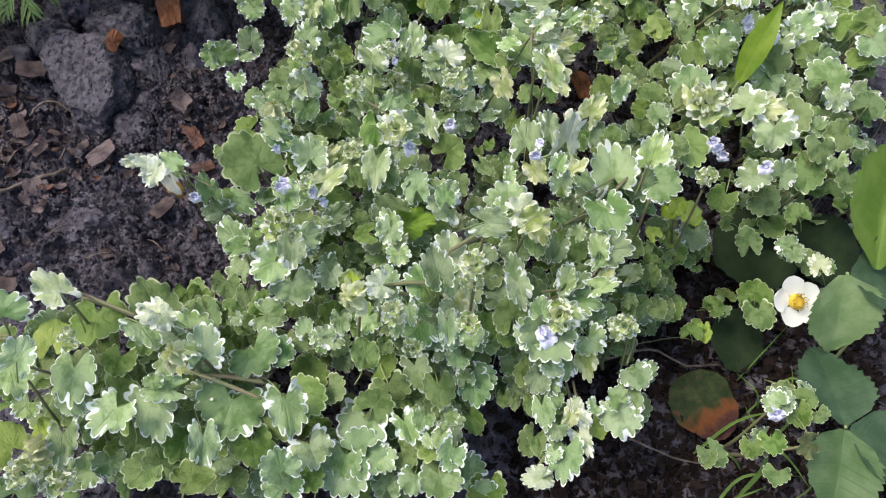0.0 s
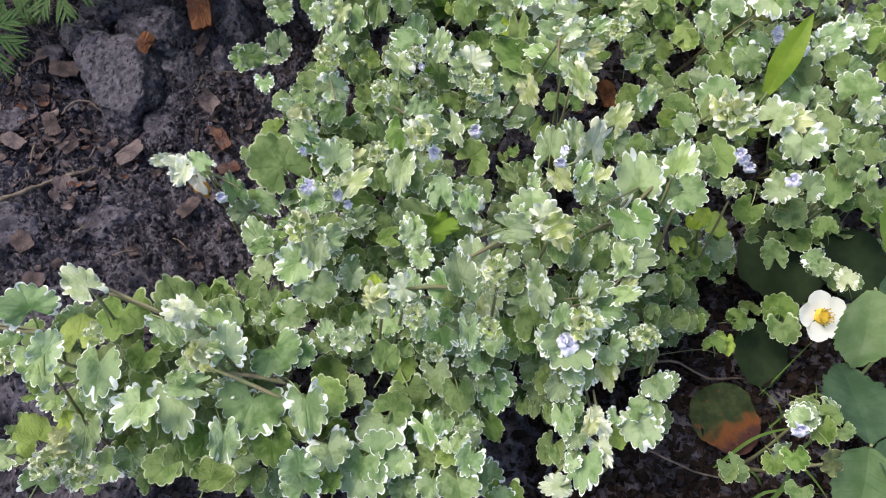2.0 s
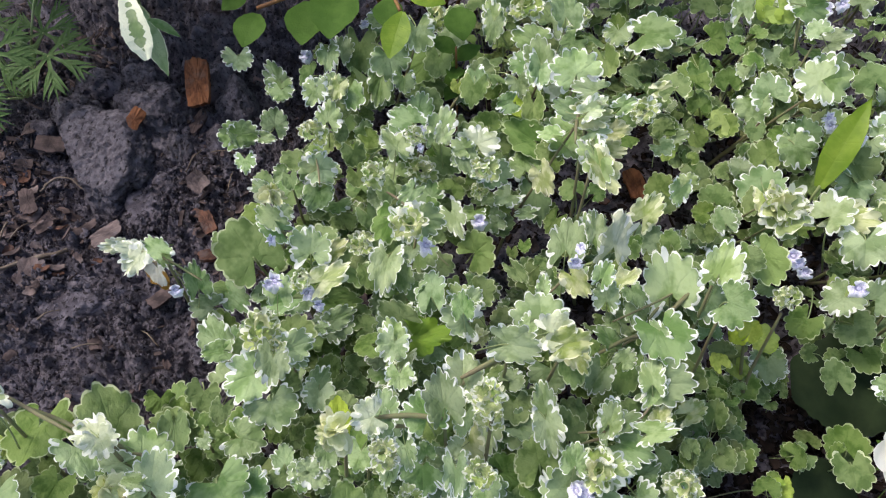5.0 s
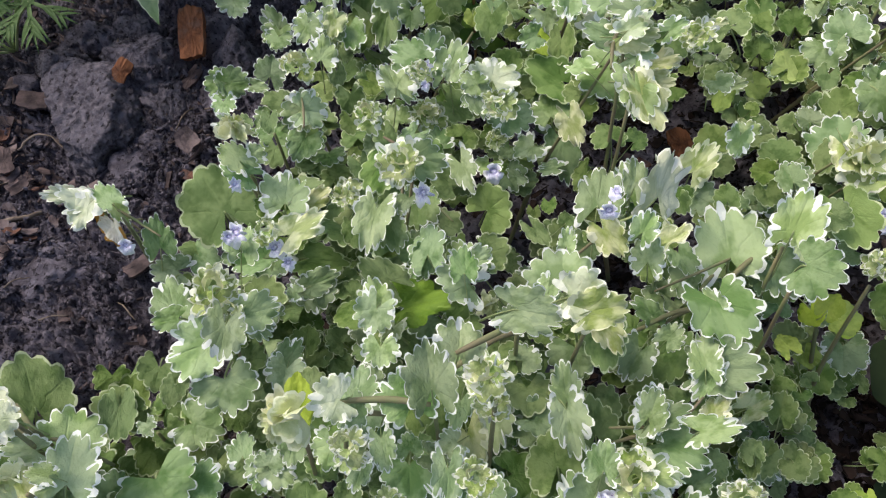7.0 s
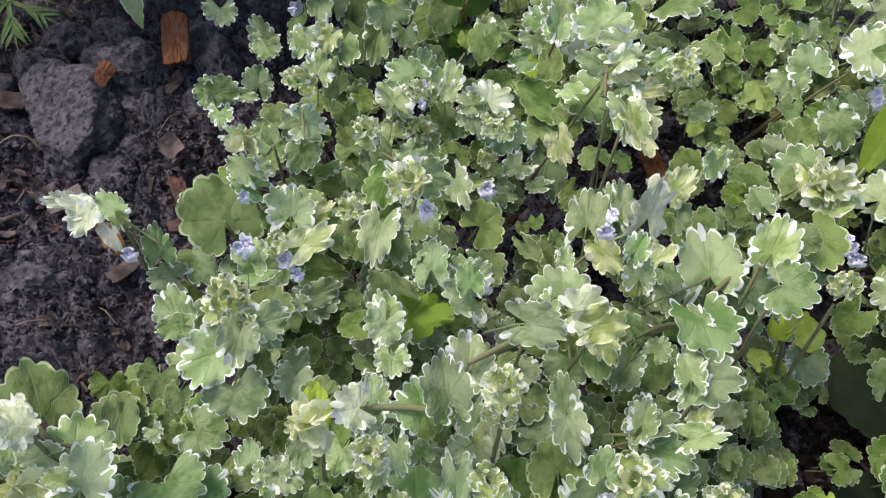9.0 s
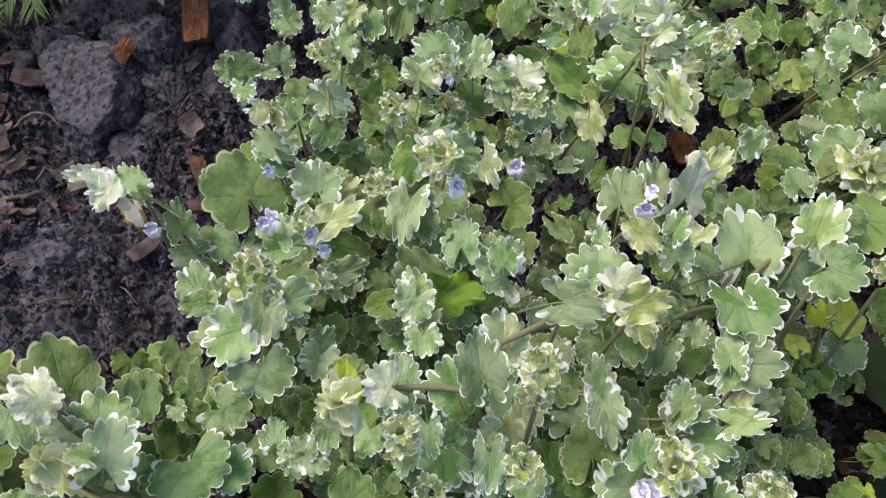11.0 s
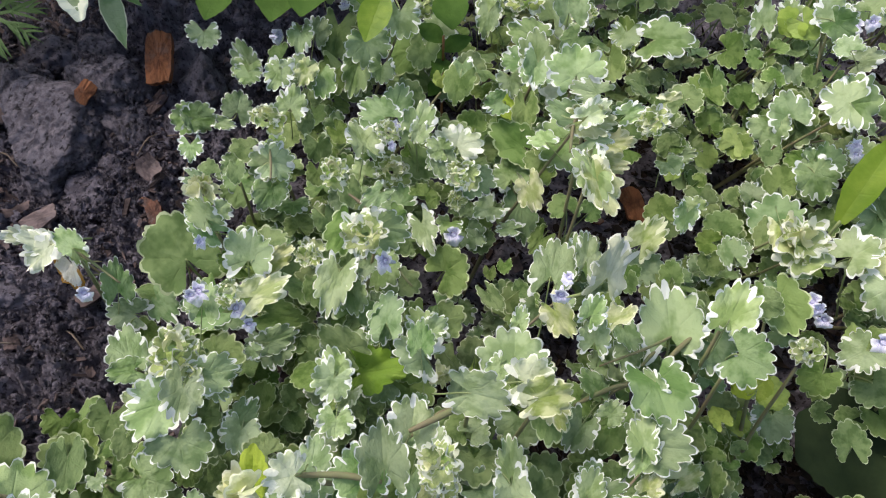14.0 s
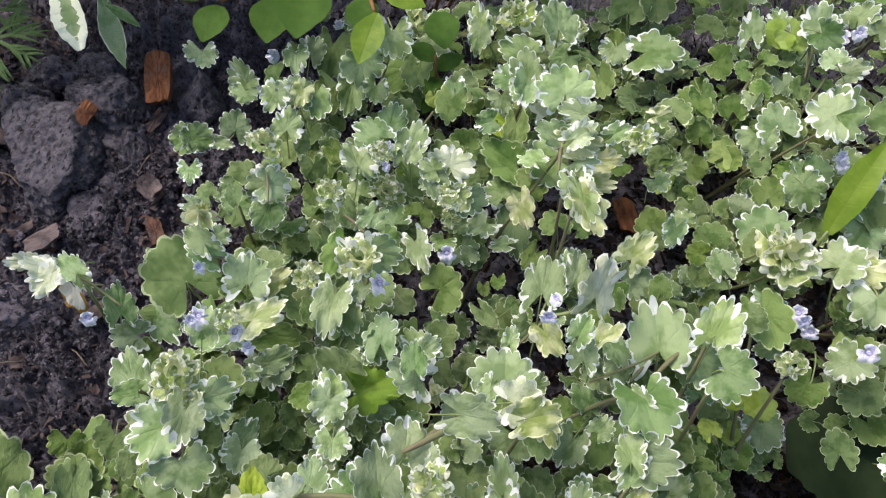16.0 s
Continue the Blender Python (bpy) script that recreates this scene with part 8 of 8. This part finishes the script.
p.leaf("w", 0.2790, 0.4141, 0.0804, 0.0211, 25, 14, -21)
p.leaf("p", 0.2985, 0.4087, 0.0766, 0.0255, 10, -26, 3)
p.leaf("p", 0.3057, 0.4048, 0.0853, 0.0249, 10, 8, -66)
p.leaf("g", 0.3060, 0.3897, 0.0872, 0.0244, -14, 48, -168)
p.leaf("p", 0.3062, 0.3864, 0.0734, 0.0209, -17, 15, 110)
p.leaf("p", 0.3007, 0.3437, 0.0728, 0.0241, 18, 2, -27)
p.leaf("w", 0.2670, 0.4070, 0.0800, 0.0247, 25, -9, -59)
p.leaf("g", 0.2671, 0.3726, 0.0826, 0.0222, -18, 7, -143)
p.flower(0.2369, 0.3857, 0.0881, 0.0118, 10, -32)
p = Ivy(-0.113, 0.409)
p.leaf("w", -0.1255, 0.4066, 0.0515, 0.0148, -41, -4, 174, 1.35)
p.leaf("g", -0.1373, 0.3541, 0.0602, 0.0223, 13, -48, 98, 0.90)
p.leaf("g", -0.1351, 0.3528, 0.0618, 0.0226, 4, 48, -70, 0.86)
p.leaf("g", -0.1374, 0.3526, 0.0615, 0.0165, -36, -3, -132, 0.61)
p.leaf("g", -0.1227, 0.3782, 0.0461, 0.0232, 37, 22, 15, 0.86)
p.leaf("w", -0.1201, 0.3530, 0.0620, 0.0159, -18, 31, -90, 0.59)
p.leaf("w", -0.1639, 0.4318, 0.0546, 0.0199, -39, -1, -167, 1.22)
p.leaf("w", -0.1335, 0.4235, 0.0418, 0.0303, 39, -8, 37, 0.63)
p.leaf("w", -0.1280, 0.4133, 0.0505, 0.0225, -35, -3, 175, 0.96)
p.leaf("w", -0.0840, 0.4007, 0.0942, 0.0221, -17, 2, -165, 0.72)
p.leaf("w", -0.0811, 0.4140, 0.0841, 0.0228, 42, 19, -4, 0.76)
p.leaf("p", -0.0727, 0.4309, 0.0786, 0.0474, -3, -1, -171, 0.55)
p.leaf("g", -0.0596, 0.4504, 0.0872, 0.0220, 4, -15, 108, 0.82)
p.low("p", -0.1395, 0.4376, 0.0281, 0.0200, -12, 8, -174)
p.low("p", -0.1339, 0.3971, 0.0302, 0.0200, 22, 5, 15)
p.low("p", -0.1139, 0.3865, 0.0406, 0.0172, 20, 27, -7)
p.low("p", -0.1473, 0.4462, 0.0324, 0.0200, 11, -3, 11)
p.low("p", -0.0980, 0.4302, 0.0659, 0.0200, 7, 3, -21)
p.low("p", -0.0975, 0.3990, 0.0746, 0.0200, -31, -20, 123)
p.low("p", -0.1016, 0.4857, 0.0564, 0.0200, 25, -6, 9)
p.low("p", -0.0668, 0.4614, 0.0666, 0.0200, 24, -16, 122)
p.flower(-0.0976, 0.4005, 0.0898, 0.0099, 62, 35)
p.flower(-0.1056, 0.4137, 0.0785, 0.0100, 47, 33)
p.flower(-0.0678, 0.4304, 0.0952, 0.0084, 74, 11)
p = Ivy(0.017, 0.421)
p.leaf("g", 0.0114, 0.3730, 0.1157, 0.0185, -17, 13, -167, 0.67)
p.leaf("w", 0.0471, 0.3751, 0.1199, 0.0214, -21, 8, -177, 0.77)
p.leaf("w", 0.0353, 0.3774, 0.1092, 0.0179, -38, -6, -152)
p.leaf("p", -0.0142, 0.4045, 0.0959, 0.0253, -32, 18, 174, 0.78)
p.leaf("R", -0.0218, 0.4240, 0.1097, 0.0169, -39, -8, -156)
p.leaf("w", -0.0080, 0.4250, 0.0979, 0.0226, -6, -31, 112, 0.89)
p.leaf("w", 0.0151, 0.4410, 0.0992, 0.0301, 28, -10, 13, 0.55)
p.leaf("w", 0.0157, 0.4360, 0.1019, 0.0239, -47, 4, 170, 0.63)
p.leaf("R", 0.0351, 0.4515, 0.1019, 0.0210, 32, 25, -45)
p.leaf("g", 0.0444, 0.4271, 0.0977, 0.0309, 17, -34, 73, 0.75)
p.leaf("g", 0.0397, 0.3891, 0.1115, 0.0212, -3, -22, 92, 0.87)
p.leaf("g", 0.0481, 0.3802, 0.1191, 0.0307, 42, -22, 1, 0.67)
p.leaf("g", 0.0481, 0.3791, 0.1201, 0.0277, -16, -8, -176, 0.66)
p.low("p", -0.0144, 0.4309, 0.0748, 0.0200, 38, -17, 1)
p.low("p", 0.0152, 0.4635, 0.0812, 0.0200, 23, -24, 8)
p.low("p", 0.0011, 0.4787, 0.0808, 0.0200, 22, -12, 4)
p.low("g", -0.0134, 0.4501, 0.0829, 0.0200, 10, -11, 41)
p.leaf("p", 0.0013, 0.4212, 0.0855, 0.0214, 7, 22, -9)
p.flower(0.0338, 0.3913, 0.1086, 0.0093, 57, -8)
p.flower(-0.0353, 0.4242, 0.0964, 0.0138, 47, 47)
p.flower(-0.0396, 0.4223, 0.0939, 0.0104, 69, 17)
p.flower(0.0336, 0.3894, 0.1081, 0.0079, 36, -15)
p = Ivy(0.176, 0.428)
p.leaf("Y", 0.1233, 0.4084, 0.0862, 0.0190, 25, 35, -69, 0.55)
p.leaf("p", 0.1307, 0.3962, 0.0650, 0.0148, 31, -32, 38, 1.08)
p.leaf("p", 0.1337, 0.3986, 0.0654, 0.0119, 12, 38, -81, 1.09)
p.leaf("n", 0.1534, 0.4053, 0.0548, 0.0182, -37, 28, -146, 0.80)
p.leaf("p", 0.1563, 0.4268, 0.0585, 0.0167, 53, -12, -13, 1.12)
p.leaf("n", 0.1613, 0.3912, 0.0794, 0.0190, 32, 14, -19, 0.96)
p.leaf("w", 0.1595, 0.4015, 0.0686, 0.0085, 16, -46, 71, 0.93)
p.leaf("p", 0.1312, 0.4073, 0.0884, 0.0214, 31, -28, -7)
p.leaf("p", 0.1511, 0.4407, 0.0769, 0.0236, -41, 28, -169, 0.70)
p.leaf("w", 0.1809, 0.4469, 0.0772, 0.0163, -15, 2, 171, 0.90)
p.leaf("g", 0.1944, 0.4201, 0.0798, 0.0300, 29, -39, 11, 0.79)
p.leaf("g", 0.1850, 0.4204, 0.0721, 0.0243, -25, 29, 172, 1.09)
p.leaf("p", 0.2005, 0.4356, 0.0778, 0.0174, 47, 3, -17, 0.78)
p.leaf("p", 0.1875, 0.4046, 0.0665, 0.0171, -21, 3, 165, 0.82)
p.leaf("w", 0.2116, 0.4420, 0.1132, 0.0181, -6, -29, 32, 0.93)
p.leaf("w", 0.2076, 0.4029, 0.1101, 0.0263, -11, -14, 76, 1.28)
p.leaf("g", 0.2211, 0.4255, 0.0915, 0.0295, 22, 35, -67, 1.22)
p.leaf("p", 0.1982, 0.4234, 0.0784, 0.0306, 24, -13, 12, 0.79)
p.leaf("p", 0.1488, 0.4343, 0.0725, 0.0283, 23, -16, 21, 0.74)
p.leaf("p", 0.1773, 0.4662, 0.0805, 0.0124, -9, -17, 116, 1.17)
p.leaf("p", 0.1827, 0.4414, 0.0878, 0.0146, 19, 7, -5)
p.leaf("g", 0.2112, 0.3907, 0.0769, 0.0223, 43, -19, 0, 0.86)
p.low("p", 0.1585, 0.4401, 0.0511, 0.0200, 24, 3, -21)
p.low("p", 0.1679, 0.4220, 0.0528, 0.0200, -1, 17, -109)
p.low("p", 0.1775, 0.4539, 0.0584, 0.0200, 34, -8, 7)
p.leaf("p", 0.1996, 0.4192, 0.0715, 0.0238, 32, 4, -21)
p.low("p", 0.1631, 0.4829, 0.0482, 0.0200, -11, -24, 124)
p.low("p", 0.2370, 0.4476, 0.0738, 0.0200, -16, -47, 104)
p.low("p", 0.2026, 0.4395, 0.0680, 0.0200, 29, -22, -4)
p.low("p", 0.2283, 0.4110, 0.0694, 0.0198, 25, 3, -61)
p.low("p", 0.2030, 0.4352, 0.0617, 0.0200, -14, -16, 116)
p.low("p", 0.2113, 0.4742, 0.0496, 0.0200, 37, -5, -29)
p.flower(0.2195, 0.3935, 0.0917, 0.0094, 41, -22)
p.runner(0.0007, (0.190, 0.421, 0.062), (0.234, 0.443, 0.056), (0.271, 0.461, 0.054))
p = Ivy(0.072, 0.431)
p.leaf("g", 0.0599, 0.4361, 0.1113, 0.0338, 27, 7, 19, 0.68)
p.leaf("R", 0.0710, 0.4564, 0.0957, 0.0158, 5, -42, 76)
p.leaf("p", 0.0642, 0.3876, 0.1325, 0.0204, -16, -25, 153, 0.69)
p.leaf("w", 0.0943, 0.4431, 0.0996, 0.0183, -42, 6, 178, 1.11)
p.leaf("p", 0.0851, 0.4058, 0.1074, 0.0259, -19, 24, -168, 0.61)
p.leaf("w", 0.0528, 0.4599, 0.0886, 0.0265, 33, 29, -4)
p.leaf("W", 0.0668, 0.3792, 0.1110, 0.0351, 10, -35, -16)
p = Ivy(0.247, 0.496)
p.leaf("w", 0.2185, 0.4990, 0.0939, 0.0317, 30, 1, -2, 0.82)
p.leaf("g", 0.2159, 0.4865, 0.0995, 0.0274, -28, 45, -126, 0.77)
p.leaf("w", 0.2272, 0.4550, 0.0982, 0.0206, 43, 35, -65, 0.78)
p.low("p", 0.2354, 0.5193, 0.0732, 0.0200, 10, 26, -6)
p.leaf("w", 0.2529, 0.5312, 0.0825, 0.0244, 50, 2, -62)
p.leaf("w", 0.2633, 0.5204, 0.0833, 0.0233, 32, 20, -10)
p.leaf("p", 0.2663, 0.4534, 0.0718, 0.0264, 14, -8, 13)
p.flower(0.2346, 0.4994, 0.0911, 0.0110, 37, -41)
p.flower(0.2452, 0.5053, 0.0920, 0.0111, 42, -42)
p.runner(0.0011, (0.221, 0.546, 0.091), (0.220, 0.505, 0.087), (0.219, 0.480, 0.083))
p = Ivy(0.112, 0.497)
p.leaf("p", 0.1024, 0.4962, 0.0567, 0.0263, 48, 1, 7, 0.75)
p.leaf("p", 0.1213, 0.5250, 0.0804, 0.0320, -39, 9, -165, 0.75)
p.leaf("g", 0.1171, 0.4710, 0.0776, 0.0408, 15, 14, -77, 0.84)
p.low("p", 0.1337, 0.4945, 0.0664, 0.0200, -17, -26, 102)
p.leaf("p", 0.1068, 0.5238, 0.0683, 0.0338, 27, -14, -31)
p.runner(0.0010, (0.112, 0.532, 0.059), (0.126, 0.518, 0.053))
p = Ivy(0.174, 0.510)
p.leaf("p", 0.1619, 0.4769, 0.0751, 0.0203, 2, 34, -90, 1.29)
p.leaf("p", 0.1614, 0.5204, 0.0670, 0.0172, 33, 5, -13, 1.42)
p.leaf("w", 0.1851, 0.5086, 0.0759, 0.0313, 41, -22, -11, 0.55)
p.leaf("w", 0.1998, 0.5104, 0.0840, 0.0261, 26, -15, 8, 0.64)
p.leaf("n", 0.2002, 0.5011, 0.0854, 0.0168, -43, -19, 128, 1.32)
p.leaf("n", 0.2047, 0.5004, 0.0868, 0.0212, -27, 43, -150, 0.93)
p.low("p", 0.1614, 0.5208, 0.0573, 0.0200, 36, -8, -28)
p.low("p", 0.2086, 0.5168, 0.0595, 0.0200, 38, -12, 5)
p.low("p", 0.1785, 0.5492, 0.0680, 0.0200, 60, 6, -19)
p.runner(0.0016, (0.204, 0.514, 0.067), (0.186, 0.477, 0.061), (0.165, 0.421, 0.059))

# the lower layers and the stems, once every upper leaf stands
TOPS = np.array([(*c, size) for p in CLUMPS for c, size in p.tops])
for p in CLUMPS:
    p.finish()
